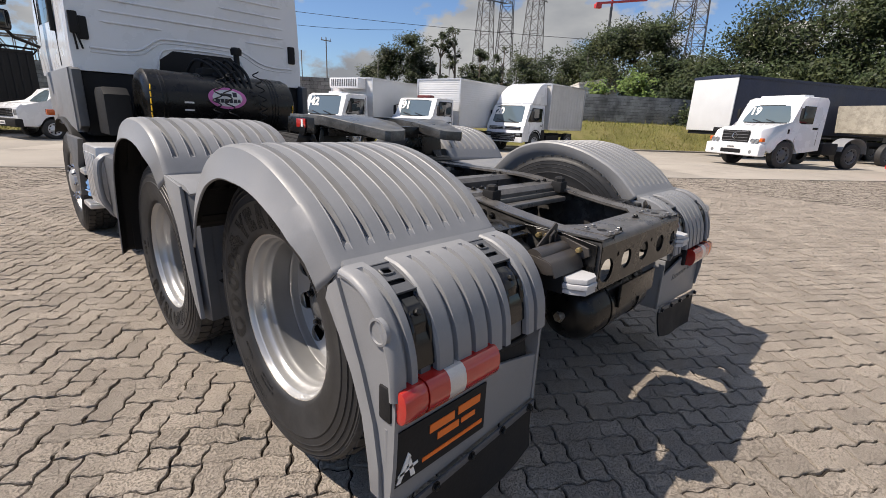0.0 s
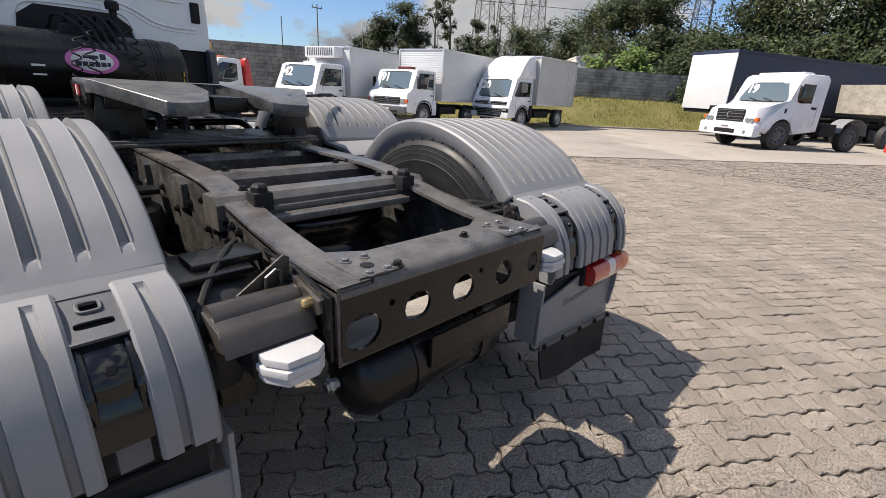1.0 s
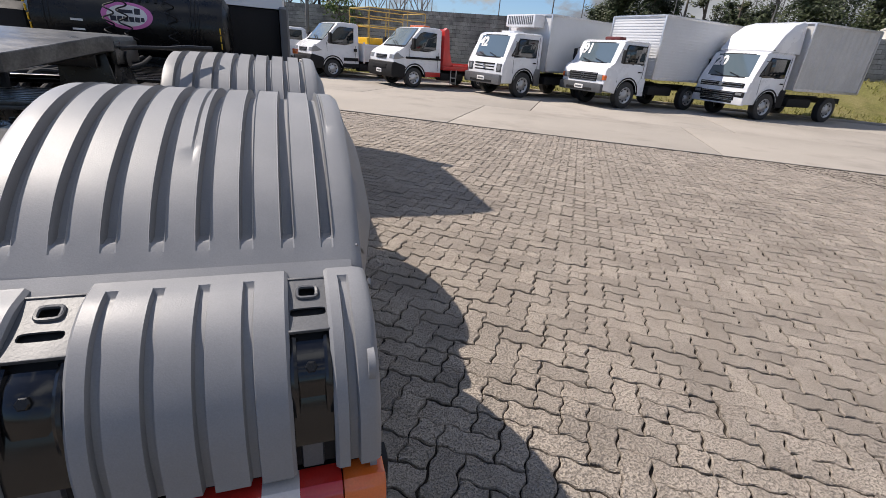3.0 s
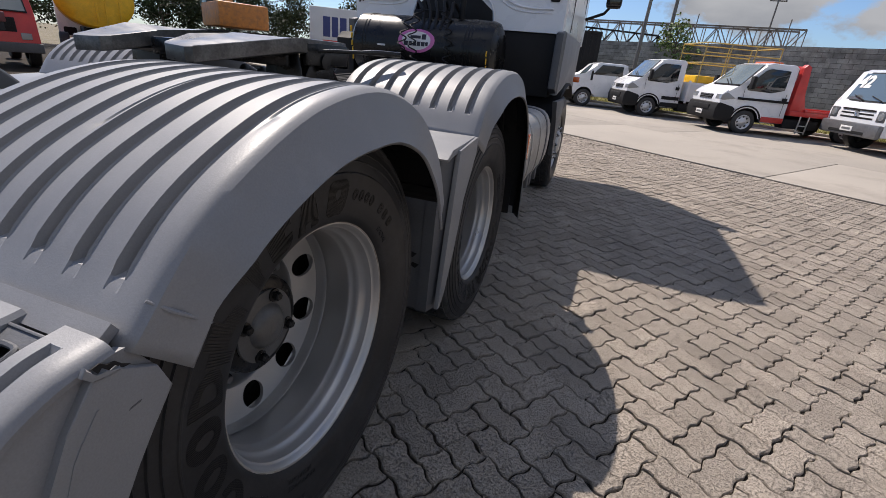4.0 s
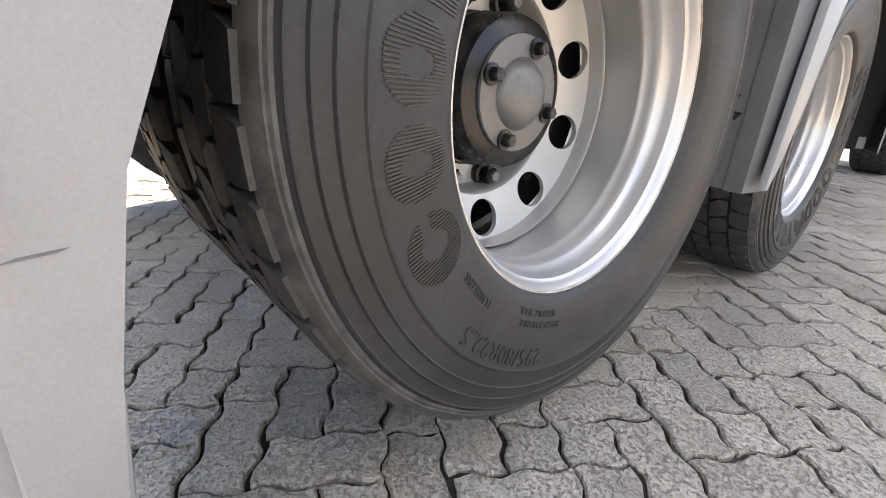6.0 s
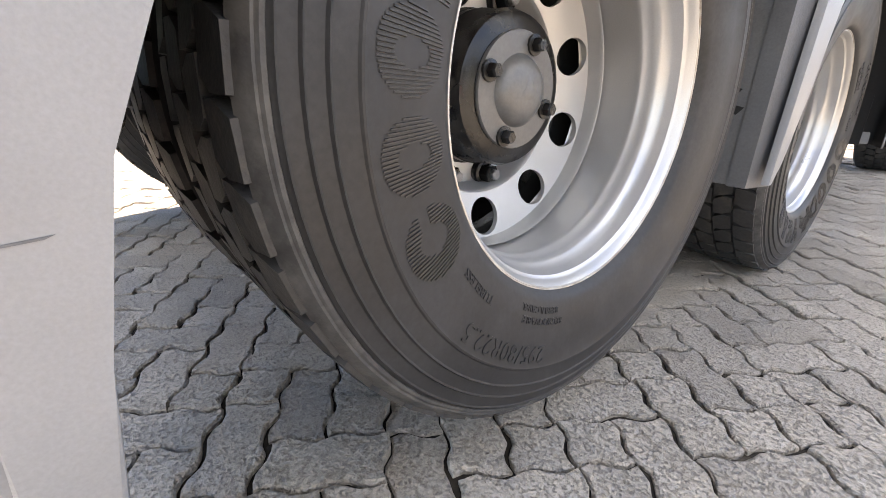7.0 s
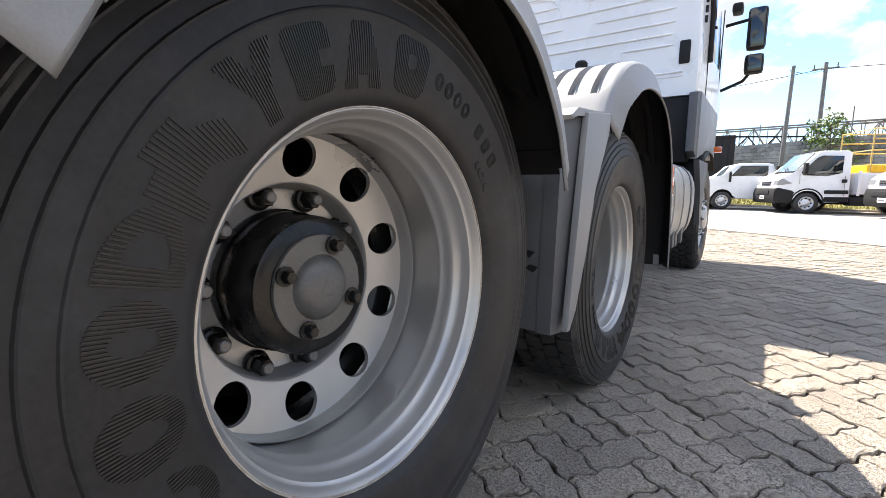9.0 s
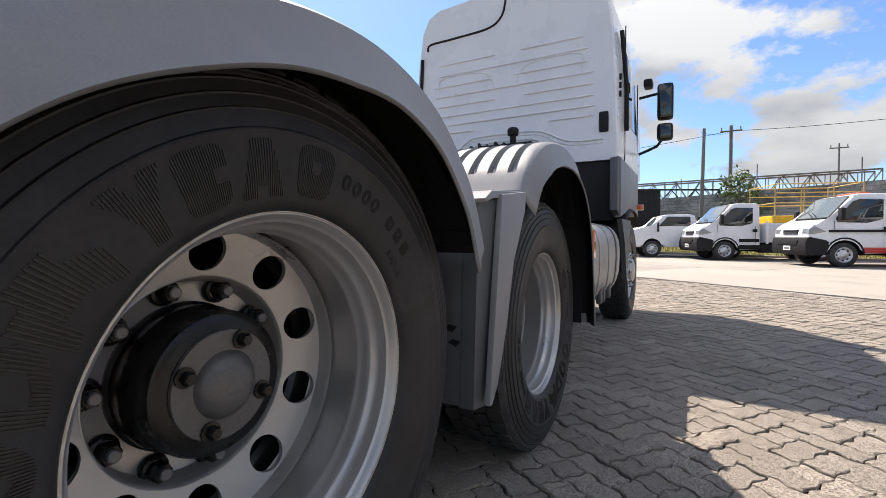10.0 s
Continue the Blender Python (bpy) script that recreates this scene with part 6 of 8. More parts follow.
def arched(profile, y, r, z):
    """The profile with a wheel arch cut into its lower edge, which runs on from the last point to the first."""
    return profile + [(y + r * math.cos(a), z + r * math.sin(a)) for a in np.linspace(0, math.pi, 11)]


def well(parent, half, y0, y1, z0, z1):
    bm = box(fresh(), -half, half, y0, y1, z0, z1, 0.01)
    part("wheel_well", bm, M_MATT, parent)


def side_pane(parent, pts, half, pinch=0.06, mat=None):
    for s in (1, -1):
        bm = fresh()
        prism(bm, pts, "x", s * half - 0.006, s * half + 0.006, 0.002)
        part("side_window", bm, mat or M_GLASS, parent, "dark side window")


def screen(parent, y0, z0, y1, z1, half, number="", wipers=False):
    """The windscreen from its lower to its upper edge, in a black seal, with a painted number on it."""
    way = Vector((0, z1 - z0, y0 - y1)).normalized()

    def pane(grow, lift, thick):
        e = grow / math.hypot(y1 - y0, z1 - z0)
        return sheet(fresh(), [[(x, y0 + (y1 - y0) * f + way.y * lift - 0.03 * (x / half) ** 2, z0 + (z1 - z0) * f + way.z * lift) for x in np.linspace(-half - grow, half + grow, 9) * (1 - 0.06 * f)]
                               for f in np.linspace(-e, 1 + e, 4)], thick)
    part("windscreen_seal", pane(0.035, 0.003, 0.004), M_MATT, parent)
    glass_ob = part("windscreen", pane(0.0, 0.010, 0.004), M_SCREEN, parent, "windscreen with the sky's reflection in its colour")
    if wipers:
        for x in (-0.45, 0.15):
            part("wiper", tube(fresh(), [(x + d, y0 + (y1 - y0) * f + 0.03, z0 + (z1 - z0) * f + 0.012) for d, f in ((0.0, 0.0), (0.40, 0.16))], 0.012, 5), M_MATT, parent)
    if number:
        f = 0.66
        up = Vector((0, y1 - y0, z1 - z0)).normalized()
        across = Vector((-1, 0, 0))
        out = across.cross(up)
        m = Matrix((across, up, out)).transposed().to_4x4()
        m.translation = Vector((half * 0.58, y0 + (y1 - y0) * f - 0.012, z0 + (z1 - z0) * f)) + out * 0.026
        writing("number", number, 0.44, M_PAPER, glass_ob, m, 0.004, 1.0, 0.020)
    return glass_ob


def lamps(parent, y, z, x, w=0.2, h=0.16):
    for s in (1, -1):
        bm = fresh()
        box(bm, s * x - w / 2, s * x + w / 2, y - 0.03, y + 0.025, z - h / 2, z + h / 2, 0.02)
        part("headlamp", bm, M_LAMP, parent, "clear headlamp")


def bars(parent, y, z0, z1, half, n, mat=None):
    bm = fresh()
    box(bm, -half, half, y - 0.03, y + 0.008, z0, z1, 0.01)
    g = part("grille", bm, M_MATT, parent, "dark grille")
    for k in range(n):
        z = z0 + (z1 - z0) * (k + 0.5) / n
        bm = fresh()
        box(bm, -half * 0.95, half * 0.95, y, y + 0.022, z - 0.012, z + 0.012, 0.004)
        part("grille_bar", bm, mat or M_DARKGREY, g)
    return g


def plate_bar(parent, y, z):
    bm = fresh()
    box(bm, -0.2, 0.2, y, y + 0.012, z - 0.065, z + 0.065, 0.003)
    p = part("number_plate", bm, M_PAPER, parent, "pale number plate")
    bm = fresh()
    box(bm, -0.15, 0.15, y + 0.012, y + 0.0135, z - 0.03, z + 0.025)
    part("plate_bar", bm, M_GREYTEXT, p)


def mirrors(parent, y, z, half):
    for s in (1, -1):
        bm = fresh()
        tube(bm, [(s * half, y, z + 0.25), (s * (half + 0.16), y + 0.05, z + 0.22)], 0.012, 6)
        box(bm, s * (half + 0.17) - 0.06, s * (half + 0.17) + 0.06, y + 0.02, y + 0.10, z - 0.16, z + 0.22, 0.03)
        part("mirror", bm, M_MATT, parent, "black side mirror")


def under_frame(parent, y0, y1, z):
    bm = fresh()
    for s in (1, -1):
        box(bm, s * 0.40 - 0.035, s * 0.40 + 0.035, y0, y1, z - 0.18, z, 0.006)
    for k in range(5):
        y = y0 + (y1 - y0) * (k + 0.5) / 5
        box(bm, -0.4, 0.4, y - 0.04, y + 0.04, z - 0.15, z - 0.03, 0.006)
    part("chassis_frame", bm, M_MATT, parent)
    for s in (1, -1):
        bm = fresh()
        box(bm, s * 0.78 - 0.2, s * 0.78 + 0.2, y0 + (y1 - y0) * 0.45, y0 + (y1 - y0) * 0.68, z - 0.34, z - 0.06, 0.05)
        part("side_tank", bm, M_MATT, parent)


def cargo_box(parent, y0, y1, z0, z1, half, mat, name="cargo_box", folds=False, slats=0, label="white cargo box"):
    bm = fresh()
    if folds:
        n = 60
        top = []
        for z in np.linspace(z0, z1, 6):
            ring = []
            for k in range(n):
                y = y1 + (y0 - y1) * k / (n - 1)
                w = 0.022 * math.sin(k * 1.3) * math.sin((z - z0) * 1.1 + 0.4) + 0.014 * noise.noise((k * 0.5, z, 0))
                ring.append((-half + w, y, z))
            top.append(ring)
        sheet(bm, top)
        box(bm, -half + 0.04, half, y0, y1, z0, z1, 0.01)
    else:
        box(bm, -half, half, y0, y1, z0, z1, 0.015)
    b = part(name, bm, mat, parent, label)
    for s in (1, -1):
        for y in (y0, y1):
            part("corner_post", box(fresh(), s * half - 0.03, s * half + 0.03, y - 0.03, y + 0.03, z0, z1, 0.008), M_ALU, b)
        for za, zb in ((z1 - 0.05, z1 + 0.012), (z0 - 0.02, z0 + 0.06)):
            part("edge_rail", box(fresh(), s * half - 0.03, s * half + 0.03, y0 + 0.03, y1 - 0.03, za, zb, 0.008), M_ALU, b)
    for y in (y0, y1):
        part("end_rail", box(fresh(), -half + 0.03, half - 0.03, y - 0.03, y + 0.03, z1 - 0.05, z1 + 0.012, 0.008), M_ALU, b)
    for k in range(slats):
        z = z0 + (z1 - z0) * (k + 0.5) / slats
        for s in (1, -1):
            part("slat", box(fresh(), s * half - 0.010, s * half + 0.010, y0 + 0.03, y1 - 0.03, z - 0.018, z + 0.018, 0.004), M_BOXWHITE, b)
        part("slat", box(fresh(), -half + 0.03, half - 0.03, y1 - 0.004, y1 + 0.010, z - 0.018, z + 0.018, 0.004), M_BOXWHITE, b)
    return b


def cabover(label, at, number, style):
    """A white forward-control box truck; style chooses the cab's details and the body behind it."""
    t = thing("box_truck", label, "truck", at, group="box trucks beside the road")
    hw = 1.0
    if style == "short_nose":
        prof = [(-0.75, 0.55), (-0.75, 2.02), (-0.62, 2.10), (0.30, 2.08), (0.46, 2.02), (0.70, 1.36), (0.98, 1.26), (1.06, 1.14), (1.08, 0.55)]
        pane = [(-0.55, 1.40), (-0.55, 1.92), (0.25, 1.92), (0.48, 1.45), (0.40, 1.38)]
        scr = (0.70, 1.38, 0.485, 1.97)
    else:
        prof = [(-0.75, 0.55), (-0.75, 2.02), (-0.65, 2.10), (0.40, 2.08), (0.58, 2.00), (0.86, 1.25), (0.96, 1.15), (1.00, 0.95), (0.99, 0.45)]
        pane = [(-0.50, 1.36), (-0.50, 1.88), (0.30, 1.88), (0.62, 1.38), (0.5, 1.30)]
        scr = (0.855, 1.29, 0.60, 1.965)
    cab_ob = part("cab", body_of(arched(prof, 0.0, 0.50, 0.46), hw, 0.04, 0.06), M_WHITE, t, "white truck cab")
    well(t, 0.70, -0.55, 0.55, 0.5, 1.0)
    screen(cab_ob, *scr, 0.88, number, True)
    side_pane(cab_ob, [(a + 0.03 * (1 if a > 0 else -1), b + 0.03 * (1 if b > 1.6 else -1)) for a, b in pane], 0.967, mat=M_MATT)
    side_pane(cab_ob, pane, 0.975)
    for s in (1, -1):
        part("roof_gutter", tube(fresh(), [(s * 0.945, -0.66, 2.06), (s * 0.945, 0.36, 2.05)], 0.016, 6), M_WHITE, cab_ob)
    if style == "short_nose":
        bars(cab_ob, 1.075, 0.80, 1.06, 0.66, 4)
        part("grille_emblem", lathe(fresh(), [(1.085, 0.09), (1.11, 0.09), (1.11, 0.075), (1.095, 0.07)], 24, axis="y", centre=(0, 0, 0.94)), M_CHROME, cab_ob)
        lamps(cab_ob, 1.07, 0.93, 0.79, 0.22, 0.18)
        for s in (1, -1):
            part("indicator", box(fresh(), s * 0.955 - 0.05, s * 0.955 + 0.05, 0.98, 1.09, 0.85, 1.01, 0.02), M_ORANGELENS, cab_ob, "amber indicator")
        bump = (1.18, 0.46, 0.74, M_DARKGREY)
    elif style == "smooth":
        bars(cab_ob, 1.00, 0.95, 1.10, 0.84, 2, M_CHROME)
        part("grille_emblem", lathe(fresh(), [(1.01, 0.07), (1.04, 0.07), (1.04, 0.0)], 24, axis="y", centre=(0, 0, 1.03)), M_CHROME, cab_ob)
        bars(cab_ob, 1.075, 0.56, 0.82, 0.66, 4, M_CHROME)
        for s in (1, -1):
            part("lamp_bezel", box(fresh(), s * 0.82 - 0.17, s * 0.82 + 0.16, 1.03, 1.078, 0.66, 0.84, 0.02), M_MATT, cab_ob)
        lamps(cab_ob, 1.075, 0.77, 0.80, 0.22, 0.09)
        bump = (1.07, 0.42, 0.86, M_WHITE)
    else:
        for z in (0.86, 0.96, 1.06):
            part("grille_slot", box(fresh(), -0.55, 0.55, 0.98, 1.004, z - 0.022, z + 0.022, 0.006), M_MATT, cab_ob)
        part("grille_emblem", lathe(fresh(), [(0.99, 0.075), (1.02, 0.075), (1.02, 0.06), (1.005, 0.055), (1.005, 0.0)], 24, axis="y", centre=(0, 0, 0.96)), M_CHROME, cab_ob)
        for s in (1, -1):
            part("lamp_bezel", box(fresh(), s * 0.80 - 0.14, s * 0.80 + 0.14, 0.95, 1.008, 0.80, 1.08, 0.03), M_DARKGREY, cab_ob)
            part("headlamp", lathe(fresh(), [(1.005, 0.10), (1.02, 0.09), (1.025, 0.05), (1.028, 0.0)], 24, axis="y", centre=(s * 0.80, 0, 0.94)), M_LAMP, cab_ob, "round clear headlamp")
        bump = (1.12, 0.40, 0.74, M_STEELGREY)
    bm = fresh()
    box(bm, -hw, hw, bump[0] - 0.14, bump[0], bump[1], bump[2], 0.05)
    b = part("bumper", bm, bump[3], t, "front bumper")
    part("bumper_slot", box(fresh(), -0.62, 0.62, bump[0] - 0.01, bump[0] + 0.006, bump[1] + 0.05, bump[1] + 0.13, 0.01), M_MATT, b)
    for s in (1, -1):
        part("side_skirt", prism(fresh(), [(-0.50, 0.42), (-0.44, 0.70), (-0.54, 0.98), (-0.78, 0.98), (-0.80, 0.42)], "x", s * 0.99 - 0.02, s * 0.99 + 0.02, 0.015), M_MATT if style == "smooth" else M_STEELGREY if style == "fridge" else M_WHITE, t)
    plate_bar(b, bump[0], (bump[1] + bump[2]) / 2)
    mirrors(cab_ob, 0.50, 1.55, 0.97)
    for s in (1, -1):
        bm = fresh()
        sheet(bm, [[(s * 0.70, 0.49 * math.cos(a), 0.46 + 0.49 * math.sin(a)), (s * 1.01, 0.49 * math.cos(a), 0.46 + 0.49 * math.sin(a)), (s * 1.01, 0.53 * math.cos(a), 0.46 + 0.53 * math.sin(a))] for a in np.linspace(0, math.pi, 13)], 0.004)
        part("wheel_arch", bm, M_MATT, t)
        for pts in ([(-0.60, 1.98), (-0.60, 0.62)], [(0.52, 1.42), (0.52, 0.80)]):
            part("door_seam", tube(fresh(), [(s * (1.0 if z < 1.3 else 0.965), y0, z) for y0, z in pts], 0.006, 6), M_MATT, cab_ob)
        part("door_handle", box(fresh(), s * 1.0 - 0.012, s * 1.0 + 0.014, -0.52, -0.38, 1.14, 1.18, 0.006), M_MATT, cab_ob)
    rear = -3.2
    for s in (1, -1):
        put_wheel(t, TRUCK_WHEEL, s * 0.87, 0, 0.42)
        put_wheel(t, TRUCK_WHEEL, s * 0.87, rear, 0.42)
    under_frame(t, -4.6, 0.6, 0.80)
    if style == "fridge":
        cargo_box(t, -5.2, -0.92, 0.92, 2.76, 1.08, M_BOXWHITE)
        bm = fresh()
        box(bm, -0.75, 0.75, -0.92, -0.40, 2.32, 2.73, 0.06)
        unit = part("cooling_unit", bm, M_WHITE, t, "white cooling unit over the cab")
        bm = fresh()
        for k in range(14):
            box(bm, -0.66 + 0.095 * k, -0.61 + 0.095 * k, -0.405, -0.39, 2.40, 2.68, 0.004)
        part("unit_vents", bm, M_DARKGREY, unit)
        bm = fresh()
        box(bm, -0.35, 0.35, -0.35, 0.1, 2.08, 2.16, 0.03)
        part("roof_hatch", bm, M_WHITE, cab_ob)
    elif style == "short_nose":
        cargo_box(t, -5.0, -0.95, 0.98, 2.92, 1.12, M_BOXWHITE, slats=22, label="white slatted cargo box")
        bm = fresh()
        box(bm, -0.34, 0.34, -0.22, 0.08, 2.09, 2.20, 0.04)
        part("roof_pod", bm, M_MAROON, cab_ob, "dark red roof pod")
    else:
        cargo_box(t, -4.3, -0.95, 1.0, 3.02, 1.08, M_TARP, folds=True, label="pale cargo box with a rippled cover")
        bm = body_of([(-0.88, 2.06), (-0.88, 2.98), (-0.70, 3.02), (-0.30, 2.90), (0.10, 2.58), (0.42, 2.12), (0.40, 2.06)], 0.98, 0.08, 0.10)
        part("wind_deflector", bm, M_WHITE, t, "white roof wind deflector")
    return t


cabover("white box truck with a cooling unit and a blank rear box", at_wheel(8.9, 14.1, 106, 0.87), "42", "fridge")
cabover("white short-nosed box truck with slatted sides", at_wheel(11.72, 12.05, 99, 0.87), "91", "short_nose")
cabover("white box truck with a roof deflector and rippled cover", at_wheel(16.0, 10.4, 92, 0.87), "20", "smooth")


def daily(label, at, kind):
    """A white van-nosed light truck with a dark wrap-round bumper; kind: service body or red tow bed."""
    t = thing("light_truck", label, "truck", at, group="light trucks beside the road")
    prof = [(-1.14, 0.40), (-1.14, 1.98), (-1.06, 2.05), (-0.40, 2.06), (-0.20, 2.01), (0.34, 1.37), (0.72, 1.23), (0.84, 1.12), (0.88, 0.95), (0.86, 0.42)]
    well(t, 0.70, -0.5, 0.5, 0.45, 0.9)
    c = part("cab", body_of(arched(prof, 0.0, 0.44, 0.37), 0.96, 0.045, 0.10), M_WHITE, t, "white van cab")
    screen(c, 0.37, 1.40, -0.13, 1.98, 0.82)
    window = [(-0.90, 1.34), (-0.90, 1.88), (-0.34, 1.90), (-0.20, 1.84), (0.22, 1.36), (0.16, 1.26), (-0.55, 1.24)]
    side_pane(c, window, 0.925)
    outline = [(0.43, 0.34), (0.45, 0.46), (0.42, 0.60), (0.36, 0.70), (0.44, 0.76), (0.84, 0.86), (0.92, 0.82), (0.96, 0.66), (0.95, 0.42), (0.90, 0.33)]
    b = part("bumper", prism(fresh(), outline, "x", -0.975, 0.975, 0.035), M_MATT, t, "dark grey wrap-round plastic bumper")
    plate_bar(b, 0.965, 0.52)
    part("lower_grille", box(fresh(), -0.55, 0.55, 0.94, 0.975, 0.62, 0.76, 0.01), M_MATT, b)
    bars(c, 0.875, 0.92, 1.07, 0.42, 3, M_DARKGREY)
    for s in (1, -1):
        lens = prism(fresh(), [(0.44, 1.00), (0.80, 0.925), (0.885, 0.95), (0.86, 1.08), (0.72, 1.16)], "x", min(s * 0.62, s * 0.968), max(s * 0.62, s * 0.968), 0.02)
        part("headlamp", lens, M_LAMP, c, "swept clear headlamp")
        part("cowl", box(fresh(), min(s * 0.02, s * 0.80), max(s * 0.02, s * 0.80), 0.34, 0.40, 1.365, 1.40, 0.008), M_MATT, c)
        arm = tube(fresh(), [(s * 0.92, 0.16, 1.42), (s * 1.10, 0.20, 1.46)], 0.025, 6)
        part("mirror_arm", arm, M_MATT, c)
        part("mirror", box(fresh(), s * 1.14 - 0.09, s * 1.14 + 0.09, 0.13, 0.24, 1.30, 1.66, 0.04), M_MATT, c, "black side mirror")
        part("wiper", tube(fresh(), [(s * 0.10 - 0.25, 0.385, 1.41), (s * 0.10 + 0.12, 0.30, 1.56)], 0.012, 5), M_MATT, c)
        flare = fresh()
        sheet(flare, [[(s * 0.70, 0.43 * math.cos(a), 0.37 + 0.43 * math.sin(a)), (s * 0.968, 0.43 * math.cos(a), 0.37 + 0.43 * math.sin(a)), (s * 0.97, 0.47 * math.cos(a), 0.37 + 0.47 * math.sin(a))] for a in np.linspace(0, math.pi, 13)], 0.004)
        part("wheel_arch", flare, M_MATT, t)
        z0, z1 = (0.98, 1.05) if kind == "tow" else (0.66, 0.78)
        part("door_trim", box(fresh(), s * 0.962 - 0.012, s * 0.962 + 0.016, -1.10, 0.38 if kind == "tow" else -0.46, z0, z1, 0.006), M_MATT, c)
        part("door_handle", box(fresh(), s * 0.962 - 0.012, s * 0.962 + 0.022, -1.04, -0.90, 1.02, 1.13, 0.012), M_MATT, c)
        part("sill", box(fresh(), s * 0.955 - 0.02, s * 0.955 + 0.014, -1.12, -0.46, 0.40, 0.56, 0.012), M_RED if kind == "tow" else M_MATT, c)
        part("door_seam", tube(fresh(), [(s * 0.962, -0.98, 0.60), (s * 0.960, -0.98, 1.24)], 0.006, 6), M_MATT, c)
        part("front_seam", tube(fresh(), [(s * 0.962, 0.24, 0.98), (s * 0.955, 0.26, 1.30)], 0.006, 6), M_MATT, c)
        put_wheel(t, VAN_WHEEL, s * 0.83, 0, 0.345)
        put_wheel(t, VAN_WHEEL, s * 0.83, -3.1, 0.345)
    under_frame(t, -4.2, 0.3, 0.62)
    if kind == "tow":
        for s in (1, -1):
            post = body_of([(-1.20, 0.66), (-1.20, 2.02), (-1.28, 2.10), (-1.40, 2.04), (-1.46, 1.30), (-1.62, 0.92), (-1.62, 0.66)], 0.10, 0.02)
            bmesh.ops.translate(post, verts=post.verts[:], vec=(s * 0.88, 0, 0))
            part("headboard_post", post, M_RED, t, "red steel headboard post")
        for z in (1.2, 1.6, 2.0):
            part("headboard_bar", box(fresh(), -0.80, 0.80, -1.36, -1.24, z - 0.05, z + 0.05, 0.01), M_RED, t)
        bed = part("tow_bed", box(fresh(), -1.06, 1.06, -5.6, -1.2, 0.66, 0.80, 0.02), M_RED, t, "red flat tow bed")
        for s in (1, -1):
            part("side_rail", box(fresh(), s * 1.03 - 0.04, s * 1.03 + 0.04, -5.6, -1.6, 0.80, 0.86, 0.01), M_RED, bed)
        for y in (-1.55, -1.80):
            part("ladder_rail", box(fresh(), -1.06, -1.03, y - 0.015, y + 0.015, 0.16, 0.68, 0.004), M_ALU, bed)
        for z in (0.22, 0.40):
            part("rung", box(fresh(), -1.06, -1.03, -1.80, -1.55, z - 0.015, z + 0.015, 0.004), M_ALU, bed)
        part("beacon_bar", box(fresh(), -0.50, 0.50, -0.85, -0.55, 2.05, 2.13, 0.03), M_ORANGELENS, c, "amber roof beacon bar")
    else:
        s_body = part("service_body", box(fresh(), -1.02, 1.02, -4.3, -1.30, 0.66, 1.34, 0.02), M_WHITE, t, "white service body with lockers")
        for y in (-4.2, -3.2, -2.2):
            part("locker_door", box(fresh(), -1.038, -1.02, y, y + 0.84, 0.74, 1.27, 0.01), M_BOXWHITE, s_body)
        part("locker_frame", box(fresh(), -1.06, -1.03, -1.36, -1.28, 0.60, 1.40, 0.01), M_WHITE, s_body)
        part("yellow_platform", box(fresh(), -0.95, 0.95, -4.2, -1.5, 1.34, 1.60, 0.06), M_YELLOW, t, "yellow lift platform")
        for x in (-0.95, 0.95):
            for y in (-4.3, -3.4, -2.5, -1.6):
                part("railing_post", tube(fresh(), [(x, y, 1.34), (x, y, 2.72)], 0.020, 6), M_PALEYELLOW, t)
            for z in (2.05, 2.40, 2.72):
                part("railing_bar", tube(fresh(), [(x, -4.3, z), (x, -1.6, z)], 0.020, 6), M_PALEYELLOW, t)
        for y in (-4.3, -1.6):
            for z in (2.05, 2.72):
                part("railing_bar", tube(fresh(), [(-0.95, y, z), (0.95, y, z)], 0.020, 6), M_PALEYELLOW, t)
    return t


daily("white van-nosed light truck with a yellow railed platform", at_wheel(2.75, 18.7, 108, 0.86), "lift")
daily("white van-nosed light truck with a red tow bed", at_wheel(5.42, 15.9, 106, 0.86), "tow")


